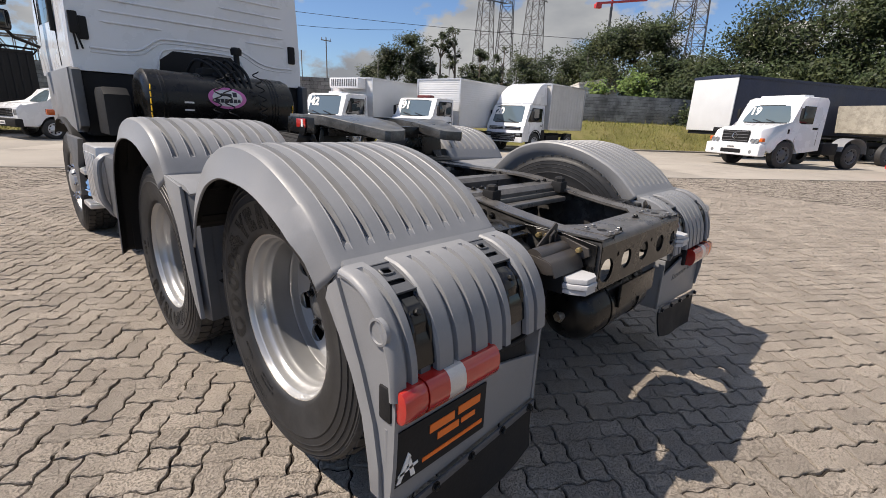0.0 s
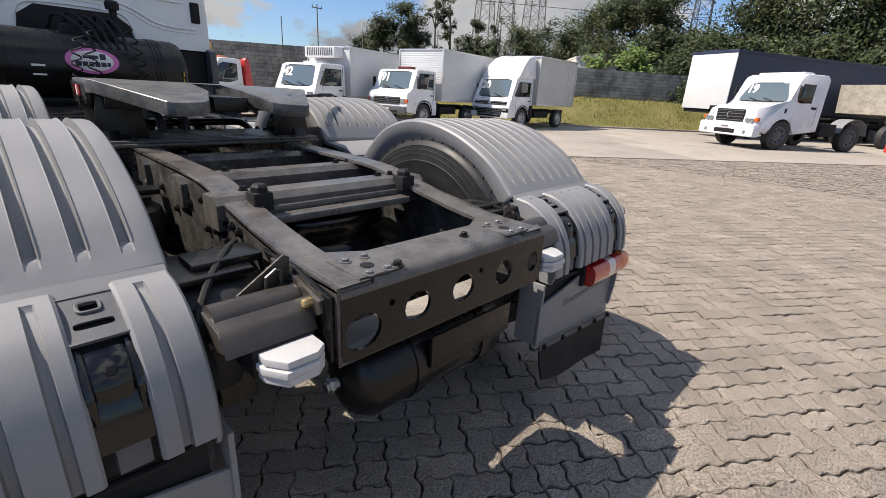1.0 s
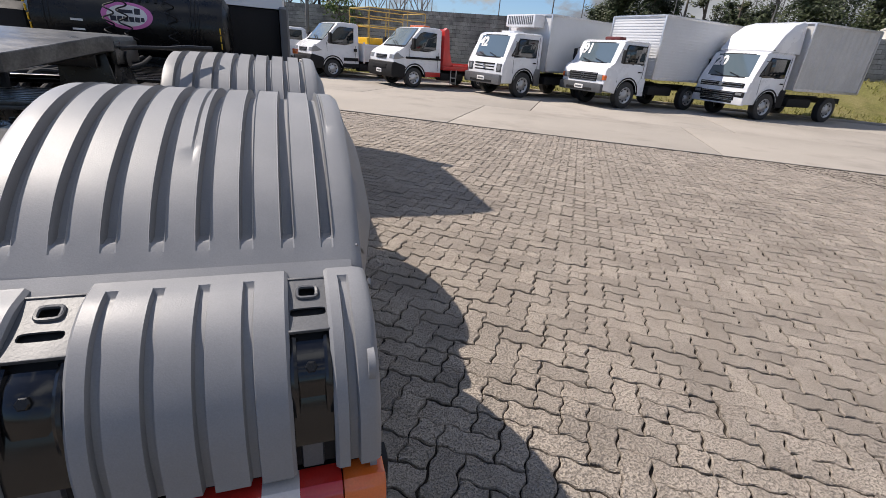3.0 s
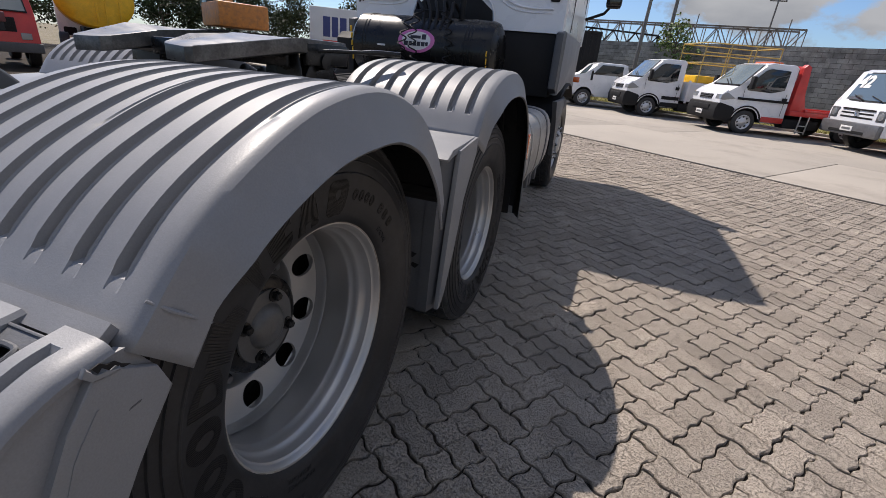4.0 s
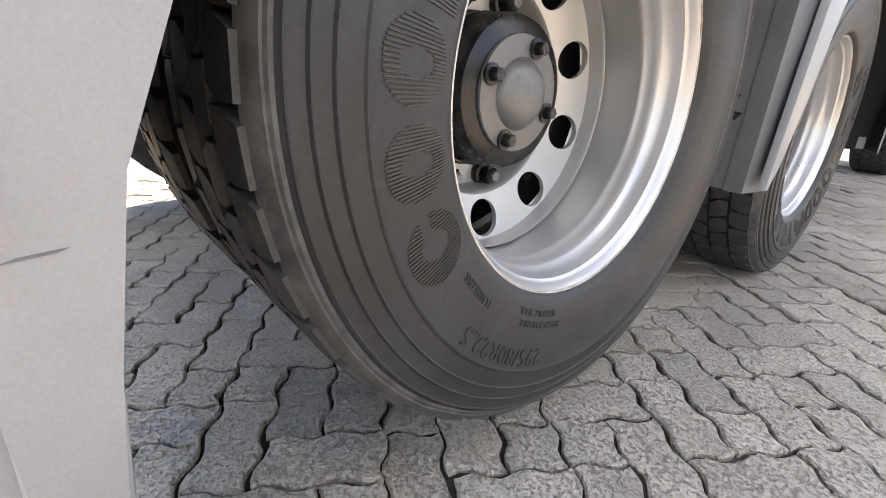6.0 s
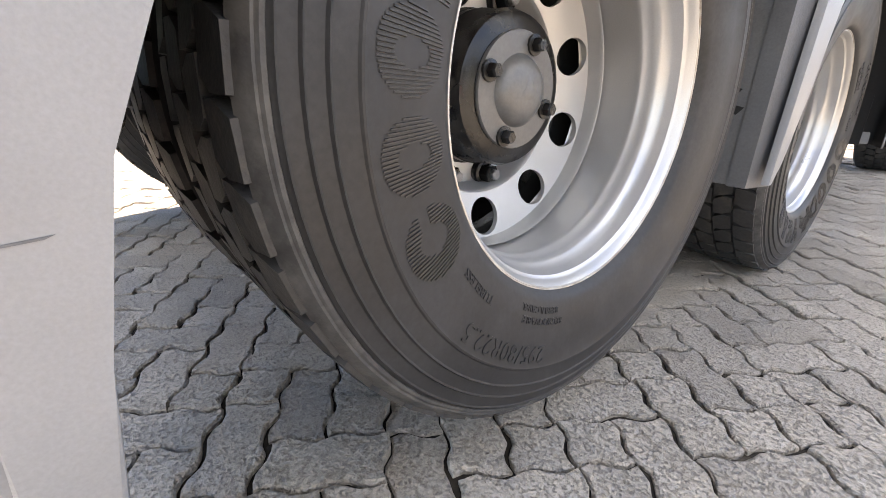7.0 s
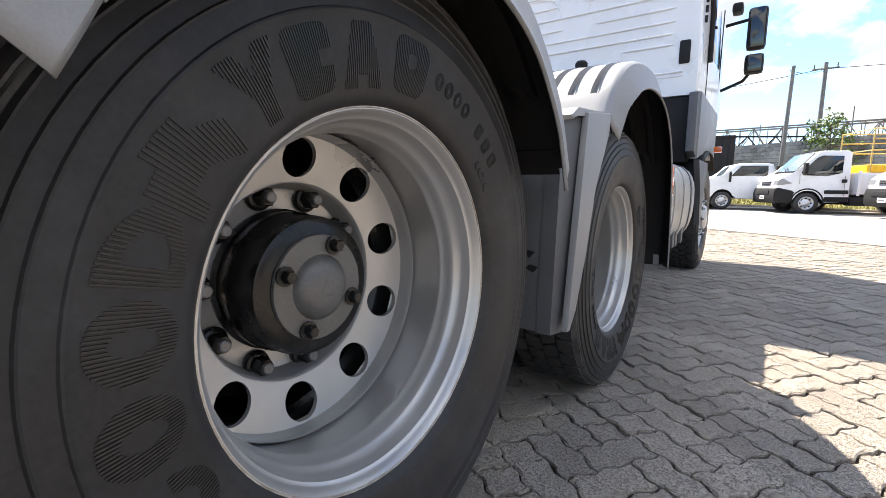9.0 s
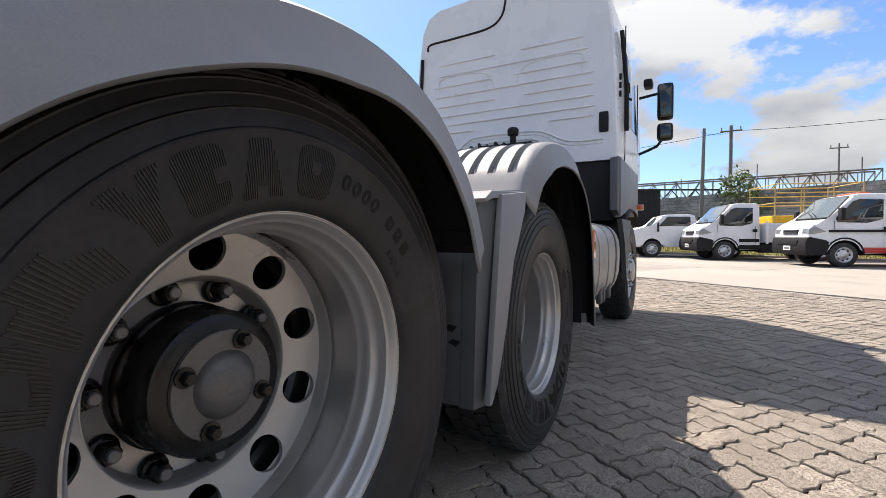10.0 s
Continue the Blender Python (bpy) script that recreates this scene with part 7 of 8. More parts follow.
def pickup(at):
    t = thing("pickup_truck", "white pickup with a dark grille and bumper", "pickup", at)
    prof = [(-3.9, 0.45), (-3.9, 1.10), (-1.75, 1.12), (-1.66, 1.72), (-1.50, 1.78), (-0.55, 1.78), (-0.35, 1.72), (0.02, 1.27), (0.80, 1.20), (0.96, 1.08), (0.98, 0.95), (0.98, 0.45)]
    well(t, 0.62, -3.6, 0.5, 0.45, 0.85)
    c = part("body", body_of(arched(arched(prof, 0.0, 0.43, 0.42), -3.0, 0.43, 0.42), 0.92, 0.06, 0.12), M_WHITE, t, "white pickup body")
    screen(c, 0.03, 1.27, -0.36, 1.71, 0.72)
    side_pane(c, [(-1.48, 1.26), (-1.46, 1.68), (-0.58, 1.68), (-0.24, 1.28)], 0.875)
    bm = fresh()
    box(bm, -0.94, 0.94, 0.85, 1.10, 0.42, 0.70, 0.06)
    b = part("bumper", bm, M_MATT, t)
    plate_bar(b, 1.10, 0.55)
    bars(c, 0.985, 0.76, 1.02, 0.58, 3, M_CHROME)
    lamps(c, 0.96, 0.90, 0.76, 0.26, 0.2)
    mirrors(c, -0.25, 1.22, 0.9)
    for s in (1, -1):
        put_wheel(t, VAN_WHEEL, s * 0.82, 0, 0.345)
        put_wheel(t, VAN_WHEEL, s * 0.82, -3.0, 0.345)
    bm = fresh()
    for k in range(4):
        box(bm, -0.9, 0.9, -1.86, -1.80, 1.16 + 0.11 * k, 1.22 + 0.11 * k, 0.01)
    for x in (-0.86, 0.0, 0.86):
        box(bm, x - 0.03, x + 0.03, -1.87, -1.79, 1.1, 1.62, 0.008)
    part("headache_rack", bm, M_WHITE, t)
    return t


pickup(at_wheel(0.25, 20.3, 106, 0.82))


def tractor19(at):
    t = thing("bonneted_truck", "white bonneted tractor truck with a black grille", "truck", at)
    prof = [(-1.75, 0.70), (-1.75, 2.52), (-1.60, 2.66), (-0.62, 2.66), (-0.44, 2.58), (-0.36, 2.40), (-0.12, 1.66), (0.30, 1.56), (0.95, 1.46), (1.12, 1.34), (1.20, 0.70)]
    well(t, 0.86, -0.65, 0.65, 0.72, 1.15)
    c = part("cab", body_of(arched(prof, 0.0, 0.62, 0.56), 1.18, 0.08, 0.02), M_WHITE, t, "white cab with a long bonnet")
    for v in c.data.vertices:
        if v.co.y > 0.0 and v.co.z > 1.15:
            v.co.x *= 1 - 0.22 * min(1.0, (v.co.z - 1.15) / 0.25) * min(1.0, v.co.y / 0.3)
    screen(c, -0.115, 1.70, -0.335, 2.33, 1.00, "19", True)
    side_pane(c, [(-1.10, 1.68), (-1.10, 2.32), (-0.52, 2.32), (-0.36, 1.86), (-0.42, 1.66)], 1.168)
    bm = fresh()
    box(bm, -0.9, 0.9, -1.2, -0.7, 2.64, 2.74, 0.04)
    part("roof_hatch", bm, M_WHITE, c)
    bm = fresh()
    box(bm, -1.22, 1.22, 0.95, 1.30, 0.42, 0.88, 0.07)
    b = part("bumper", bm, M_WHITE, t, "white front bumper")
    plate_bar(b, 1.30, 0.74)
    bm = fresh()
    box(bm, -0.46, 0.46, 1.28, 1.306, 0.50, 0.66, 0.02)
    part("bumper_opening", bm, M_MATT, b)
    bars(c, 1.185, 0.92, 1.36, 0.60, 4, M_STEELGREY)
    part("grille_emblem", lathe(fresh(), [(1.195, 0.12), (1.225, 0.12), (1.225, 0.10), (1.205, 0.09)], 24, axis="y", centre=(0, 0, 1.15)), M_CHROME, c)
    for s in (1, -1):
        for x, r in ((0.80, 0.085), (0.98, 0.085)):
            part("headlamp", lathe(fresh(), [(1.17, r), (1.225, r), (1.235, r * 0.8), (1.215, r * 0.6), (1.215, 0.0)], 20, axis="y", centre=(s * x, 0, 0.99)), M_LAMP, c, "round clear headlamp")
        part("indicator", box(fresh(), s * 1.12 - 0.06, s * 1.12 + 0.065, 1.05, 1.19, 0.96, 1.10, 0.02), M_ORANGELENS, c, "amber indicator")
        part("fog_lamp", lathe(fresh(), [(1.29, 0.07), (1.305, 0.065), (1.308, 0.0)], 18, axis="y", centre=(s * 0.86, 0, 0.58)), M_LAMP, b)
        part("side_vent", box(fresh(), s * 1.175 - 0.02, s * 1.175 + 0.010, -0.02, 0.06, 1.30, 1.46, 0.01), M_MATT, c)
    mirrors(c, -0.30, 2.00, 1.17)
    for s in (1, -1):
        bm = fresh()
        box(bm, s * 0.92 - 0.03, s * 0.92 + 0.022, 0.15, 0.55, 1.30, 1.40, 0.012)
        part("bonnet_vent", bm, M_MATT, c)
        put_wheel(t, BIG_WHEEL, s * 1.02, 0, 0.51)
        put_wheel(t, BIG_WHEEL, s * 1.02, -3.6, 0.51)
        bm = fresh()
        rows = []
        for p in curved([(-4.3, 0.62), (-4.18, 0.98), (-3.85, 1.18), (-3.4, 1.18), (-3.05, 1.0), (-2.92, 0.70)], 14):
            rows.append([(s * 0.7, p.x, p.y), (s * 1.22, p.x, p.y)])
        sheet(bm, rows, 0.015)
        part("rear_fender", bm, M_FENDER, t, "grey rear fender")
        bm = fresh()
        box(bm, s * 0.95 - 0.25, s * 0.95 + 0.25, -2.7, -1.9, 0.55, 1.0, 0.06)
        part("fuel_tank", bm, M_MATT, t)
        for pts in ([(-1.45, 2.4), (-1.45, 0.9)], [(-0.35, 1.8), (-0.35, 0.95)]):
            part("door_seam", tube(fresh(), [(s * (1.18 if z < 1.7 else 1.15), y0, z) for y0, z in pts], 0.007, 6), M_MATT, c)
        part("door_handle", box(fresh(), s * 1.18 - 0.004, s * 1.18 + 0.012, -1.40, -1.15, 1.48, 1.56, 0.002), M_MATT, c)
    under_frame(t, -4.6, 0.8, 1.0)
    bm = fresh()
    prism(bm, [(-0.5, -4.2), (0.5, -4.2), (0.45, -3.3), (-0.45, -3.3)], "z", 1.14, 1.20, 0.01)
    part("fifth_wheel", bm, M_MATT, t)
    return t


tractor19(at_wheel(19.75, 1.65, 60, 1.02))


def trailer():
    """The curtain-sided semitrailer standing behind the bonneted truck."""
    rz = 63.0
    t = thing("semitrailer", "semitrailer with a white front and navy curtain sides", "trailer", pose(23.62, 4.42, 0, 0, 0, rz) @ pose(1.25, 0, 0))
    bm = fresh()
    box(bm, -1.25, 1.25, -0.06, 0.0, 1.28, 3.82, 0.02)
    front = part("front_wall", bm, M_BOXWHITE, t, "white front wall")
    bm = fresh()
    rows = []
    for z in np.linspace(1.30, 3.74, 8):
        rows.append([(-1.25 + 0.018 * noise.noise((y * 1.7, z * 0.7, 0)), y, z) for y in np.linspace(-0.1, -12.4, 80)])
    sheet(bm, rows)
    box(bm, -1.22, 1.25, -12.4, -0.06, 1.28, 3.74, 0.01)
    part("curtain", bm, M_NAVY, t, "dark navy side curtain")
    bm = fresh()
    prism(bm, [(-1.29, 3.72), (1.29, 3.72), (1.29, 3.84), (0, 3.90), (-1.29, 3.84)], "y", -12.45, 0.01, 0.01)
    part("roof", bm, M_NAVY, t)
    bm = fresh()
    box(bm, -1.20, 1.20, -12.4, -0.1, 1.10, 1.28, 0.02)
    part("trailer_bed", bm, M_MATT, t)
    for s in (1, -1):
        bm = fresh()
        box(bm, s * 0.8 - 0.06, s * 0.8 + 0.06, -2.5, -2.38, 0.06, 1.1, 0.01)
        box(bm, s * 0.8 - 0.12, s * 0.8 + 0.12, -2.56, -2.32, 0.0, 0.06, 0.01)
        part("landing_leg", bm, M_MATT, t)
        for y in (-8.8, -10.05, -11.3):
            put_wheel(t, BIG_WHEEL, s * 1.02, y, 0.51)
    bm = fresh()
    box(bm, -0.9, -0.5, 0.0, 0.10, 1.26, 1.46, 0.02)
    part("connector_box", bm, M_MATT, front)


trailer()


def tipper():
    t = thing("tipper_truck", "dusty beige tipper truck with a spare wheel on its side", "truck", pose(32.3, -2.5, 0, 0, 0, 240))
    bm = body_of([(-1.2, 0.9), (-1.2, 2.35), (-1.1, 2.42), (0.5, 2.40), (0.8, 1.7), (0.85, 0.8)], 1.15, 0.06, 0.05)
    c = part("cab", bm, M_WHITE, t)
    side_pane(c, [(-0.7, 1.6), (-0.7, 2.2), (0.3, 2.2), (0.6, 1.62)], 1.12)
    bm = fresh()
    prism(bm, [(-4.7, 1.45), (-4.9, 2.72), (-1.6, 2.72), (-1.5, 3.05), (-0.9, 3.05), (-0.9, 2.98), (-1.4, 2.92), (-1.5, 1.3)], "x", -1.2, 1.2, 0.02)
    body = part("tipper_body", bm, M_BEIGE, t, "dusty beige steel tipper body")
    for k in range(7):
        for x in (-1.212, 1.212):
            part("body_rib", box(fresh(), x - 0.022, x + 0.022, -4.6 + 0.46 * k, -4.52 + 0.46 * k, 1.42, 2.70, 0.01), M_BEIGE, body)
    bm = fresh()
    lathe(bm, [(-0.14, 0.25), (-0.14, 0.47), (-0.10, 0.5), (0.10, 0.5), (0.14, 0.47), (0.14, 0.25), (0.05, 0.22), (0.05, 0.0)], 28, centre=(1.36, -4.3, 2.05))
    part("spare_wheel", bm, M_DRUM, t, "rusty spare wheel")
    for s in (1, -1):
        for y in (0, -3.2, -4.3):
            put_wheel(t, BIG_WHEEL, s * 1.0, y, 0.51)
    under_frame(t, -4.8, 0.7, 1.05)


tipper()


def red_car():
    t = thing("red_car", "red hatchback at the edge of the road", "car", pose(19.75, -2.48, 0, 0, 0, 60))
    prof = [(-2.6, 0.35), (-2.7, 0.85), (-2.4, 1.40), (-1.0, 1.45), (-0.2, 0.98), (0.70, 0.86), (0.85, 0.65), (0.85, 0.30)]
    c = part("body", body_of(prof, 0.83, 0.08, 0.16), M_RED, t, "glossy red car body")
    side_pane(c, [(-2.2, 0.95), (-2.15, 1.33), (-1.05, 1.36), (-0.5, 0.98)], 0.755)
    screen(c, -0.22, 1.0, -0.95, 1.40, 0.60)
    lamps(c, 0.80, 0.68, 0.6, 0.3, 0.14)
    for s in (1, -1):
        put_wheel(t, small, s * 0.74, 0, 0.31)
        put_wheel(t, small, s * 0.74, -2.1, 0.31)


small = small_wheel(0.31, 0.19, M_ALU)
red_car()


# Vehicles seen across the fifth wheel, on the far left of the yard.
def far_trailer():
    t = thing("white_trailer", "long white box trailer with navy lettering bars", "trailer", pose(-11.1, 22.5, 0, 0, 0, 123))
    bm = fresh()
    box(bm, -1.25, 1.25, -9.0, 3.2, 1.15, 3.15, 0.03)
    b = part("cargo_box", bm, M_BOXWHITE, t, "white box side with navy bars")
    for y, w, h in ((2.4, 0.34, 0.9), (2.0, 0.30, 0.9), (1.6, 0.32, 0.9), (0.5, 0.50, 0.8), (-0.15, 0.50, 0.8), (-0.8, 0.50, 0.8), (-1.45, 0.50, 0.8), (-2.1, 0.50, 0.8), (-2.75, 0.50, 0.8), (-3.4, 0.50, 0.8), (-4.05, 0.50, 0.8), (-4.7, 0.5, 0.8)):
        for s in (1, -1):
            bm = fresh()
            box(bm, s * 1.25 - 0.006, s * 1.25 + 0.006, y - w / 2, y + w / 2, 1.85, 1.85 + h, 0.002)
            part("letter_bar", bm, M_BLUEINK, b)
    bm = fresh()
    for s in (1, -1):
        box(bm, s * 1.25 - 0.005, s * 1.25 + 0.005, -4.9, 2.6, 1.62, 1.70)
    part("red_line", bm, M_RED, b)
    under_frame(t, -8.6, 3.0, 1.15)
    for s in (1, -1):
        for y in (-7.6, -6.4, 2.2):
            put_wheel(t, BIG_WHEEL, s * 1.0, y, 0.51)


far_trailer()


def tank_truck():
    t = thing("tank_truck", "yellow oval tank truck seen from its rear", "truck", pose(-15.25, 10.95, 0, 0, 0, 58))
    bm = fresh()
    rows = []
    for y, g in ((-0.10, 0.0), (-0.08, 0.6), (-0.02, 0.93), (0.05, 1.0), (4.6, 1.0), (4.7, 0.9), (4.75, 0.0)):
        rows.append([(1.12 * g * math.cos(a), y, 2.13 + 0.90 * g * math.sin(a)) for a in np.linspace(0, 2 * math.pi, 41)])
    sheet(bm, rows)
    tk = part("tank", bm, M_YELLOW, t, "yellow oval tank")
    bm = fresh()
    box(bm, -0.03, 0.03, -0.14, -0.06, 1.4, 2.9, 0.01)
    box(bm, 0.25, 0.6, -0.12, -0.05, 2.2, 2.3, 0.01)
    for s in (1, -1):
        tube(bm, [(s * 0.20 + 0.45, -0.16, 1.3), (s * 0.20 + 0.45, -0.16, 2.9)], 0.02, 6)
    part("tank_ladder", bm, M_YELLOW, tk)
    under_frame(t, 0.0, 7.0, 1.25)
    bm = body_of([(5.0, 0.8), (5.0, 2.5), (6.5, 2.5), (6.9, 1.7), (6.9, 0.8)], 1.15, 0.06)
    part("cab", bm, M_WHITE, t)
    for s in (1, -1):
        for y in (0.9, 2.1, 6.2):
            put_wheel(t, BIG_WHEEL, s * 1.0, y, 0.51)
    bm = fresh()
    box(bm, -0.25, 0.25, -0.09, -0.06, 0.95, 1.12, 0.004)
    part("number_plate", bm, M_PAPER, t)


tank_truck()


def stake_truck():
    t = thing("flatbed_truck", "white cab truck with a low dark flatbed and framed white headboard", "truck", pose(-14.03, 3.95, 0, 0, 0, 125))
    bm = body_of([(-0.75, 0.9), (-0.75, 2.75), (-0.60, 2.95), (0.65, 2.9), (0.85, 1.7), (0.88, 0.8)], 1.2, 0.08, 0.06)
    c = part("cab", bm, M_WHITE, t, "white truck cab")
    side_pane(c, [(-0.1, 1.80), (-0.1, 2.5), (0.50, 2.5), (0.68, 1.80)], 1.17)
    mirrors(c, 0.75, 2.2, 1.2)
    for s in (1, -1):
        part("cab_corner", box(fresh(), s * 1.19 - 0.03, s * 1.19 + 0.03, 0.55, 0.86, 0.95, 1.75, 0.02), M_DARKGREY, c)
        part("step", box(fresh(), s * 1.12 - 0.10, s * 1.12 + 0.10, -0.3, 0.5, 0.55, 0.88, 0.03), M_DARKGREY, c)
    bm = fresh()
    box(bm, -1.2, 1.2, -3.05, -0.85, 1.20, 1.42, 0.02)
    bed = part("bed", bm, M_MAROON, t, "dark red flatbed edge")
    for k in range(6):
        part("cross_bearer", box(fresh(), -1.22, 1.22, -2.98 + 0.40 * k, -2.88 + 0.40 * k, 1.02, 1.20, 0.01), M_MATT, bed)
        for s in (1, -1):
            part("lash_hook", box(fresh(), s * 1.21 - 0.012, s * 1.21 + 0.012, -2.80 + 0.38 * k, -2.76 + 0.38 * k, 1.22, 1.38, 0.004), M_ALU, bed)
    bm = fresh()
    prism(bm, [(-3.00, 1.42), (-2.92, 2.25), (-1.60, 2.30), (-1.50, 1.42)], "x", -1.0, 1.1, 0.03)
    board = part("headboard", bm, M_BOXWHITE, t, "white headboard box in a dark frame")
    bm = fresh()
    for a, b in (((-0.62, 1.42), (-0.62, 2.36)), ((0.36, 1.42), (0.36, 2.36)), ((-0.62, 2.22), (0.36, 2.22)), ((-0.62, 1.54), (0.36, 1.54)), ((-0.60, 2.18), (-0.14, 1.70)), ((-0.14, 1.70), (0.34, 2.18)), ((-1.05, 2.36), (1.1, 2.36))):
        tube(bm, [(a[0], -3.06, a[1]), (b[0], -3.00, b[1])], 0.04, 6)
    part("board_frame", bm, M_MATT, board)
    bm = fresh()
    for x in (0.60, 0.86):
        tube(bm, [(x, -3.10, 1.42), (x, -2.98, 2.34)], 0.018, 6)
    for k in range(4):
        tube(bm, [(0.60, -3.08 + 0.025 * k, 1.55 + 0.2 * k), (0.86, -3.08 + 0.025 * k, 1.55 + 0.2 * k)], 0.015, 6)
    part("ladder", bm, M_DARKGREY, board)
    for k in range(7):
        part("hazard_bar", box(fresh(), -1.0, -0.95, -3.0 + 0.3 * k, -2.85 + 0.3 * k, 0.86, 0.93, 0.003), M_RED if k % 2 else M_PAPER, t)
    under_frame(t, -2.95, 0.7, 1.0)
    for s in (1, -1):
        for y in (0.1, -2.2):
            put_wheel(t, BIG_WHEEL, s * 1.0, y, 0.51)


stake_truck()


def red_truck():
    t = thing("red_truck", "red truck cab with dark windows parked behind a flatbed", "truck", pose(-15.3, 7.75, 0, 0, 0, -112))
    bm = body_of([(-1.5, 0.55), (-1.5, 2.25), (-1.35, 2.35), (0.2, 2.30), (0.55, 1.50), (0.65, 0.55)], 1.1, 0.07, 0.06)
    c = part("cab", bm, M_RED, t, "faded red cab")
    screen(c, 0.60, 1.50, 0.30, 2.20, 0.90)
    side_pane(c, [(-0.9, 1.45), (-0.9, 2.1), (0.12, 2.1), (0.40, 1.45)], 1.07)
    bars(c, 0.62, 0.95, 1.32, 0.62, 4, M_MATT)
    lamps(c, 0.63, 0.85, 0.8, 0.24, 0.18)
    part("bumper", box(fresh(), -1.12, 1.12, 0.55, 0.75, 0.42, 0.68, 0.03), M_DARKGREY, t)
    under_frame(t, -5.0, 0.4, 0.95)
    for s in (1, -1):
        for y in (-0.2, -4.0):
            put_wheel(t, BIG_WHEEL, s * 0.95, y, 0.51)


red_truck()


def second_truck():
    t = thing("white_truck", "white truck with ribbed sides and a red corner panel", "truck", pose(-18.07, 5.39, 0, 0, 0, -30))
    cargo_box(t, -8.0, -0.5, 1.25, 3.3, 1.22, M_BOXWHITE, slats=12)
    bm = body_of([(-0.45, 0.9), (-0.45, 3.0), (-0.05, 2.95), (0.02, 1.8), (0.05, 0.8)], 1.2, 0.05)
    part("cab", bm, M_RED, t)
    under_frame(t, -7.8, 0.0, 1.15)
    for s in (1, -1):
        for y in (-0.8, -5.5, -6.7):
            put_wheel(t, BIG_WHEEL, s * 1.0, y, 0.51)


second_truck()


def excavator():
    t = thing("excavator", "orange and yellow excavator with a folded boom", "excavator", pose(-19.5, 21.5, 0.8, 0, 0, 60))
    bm = fresh()
    box(bm, -1.3, 1.3, -2.0, 1.4, 1.1, 2.3, 0.15)
    h = part("house", bm, M_ORANGE, t, "orange machine house")
    bm = fresh()
    box(bm, -1.25, -0.3, 0.3, 1.8, 1.2, 3.0, 0.1)
    part("cab", bm, M_GLASS, h)
    for s in (1, -1):
        bm = fresh()
        prism(bm, [(-1.9, 0.2), (-2.1, 0.5), (-1.9, 0.95), (1.9, 0.95), (2.1, 0.5), (1.9, 0.2), (1.6, 0.0), (-1.6, 0.0)], "x", s * 1.1 - 0.3, s * 1.1 + 0.3, 0.04)
        part("track", bm, M_MATT, t)
    bm = fresh()
    prism(bm, [(1.0, 1.6), (2.4, 4.2), (4.0, 4.4), (4.1, 4.1), (2.7, 3.8), (1.5, 1.5)], "x", 0.1, 0.5, 0.03)
    prism(bm, [(3.8, 4.5), (4.2, 4.5), (4.6, 2.4), (4.3, 2.2)], "x", 0.15, 0.45, 0.03)
    part("boom", bm, M_ORANGE, t)


excavator()


def container():
    t = thing("container", "black steel container body beside the wall", "container", pose(-1.2, 23.4, 0, 0, 0, 8))
    bm = fresh()
    box(bm, -1.6, 1.6, 0, 2.4, 0.45, 3.15, 0.03)
    b = part("body", bm, M_MATT, t)
    bm = fresh()
    for k in range(12):
        box(bm, -1.5 + 0.26 * k, -1.4 + 0.26 * k, -0.03, 0.01, 0.6, 3.05, 0.01)
    box(bm, -1.6, 1.6, -0.04, 0.02, 3.07, 3.17, 0.01)
    part("wall_ribs", bm, M_MATT, b)
    bm = fresh()
    for x in (-1.3, 1.3):
        for y in (0.3, 2.1):
            box(bm, x - 0.12, x + 0.12, y - 0.12, y + 0.12, -0.06, 0.45, 0.01)
    part("blocks", bm, M_BLOCK, t)


container()

# ---- trees, towers, truss and poles behind the wall ----
HOME = Vector((-1.8, -1.4, 0))


def toward(bearing, d):
    return HOME + Vector((math.sin(radians(bearing)) * d, math.cos(radians(bearing)) * d, 0))


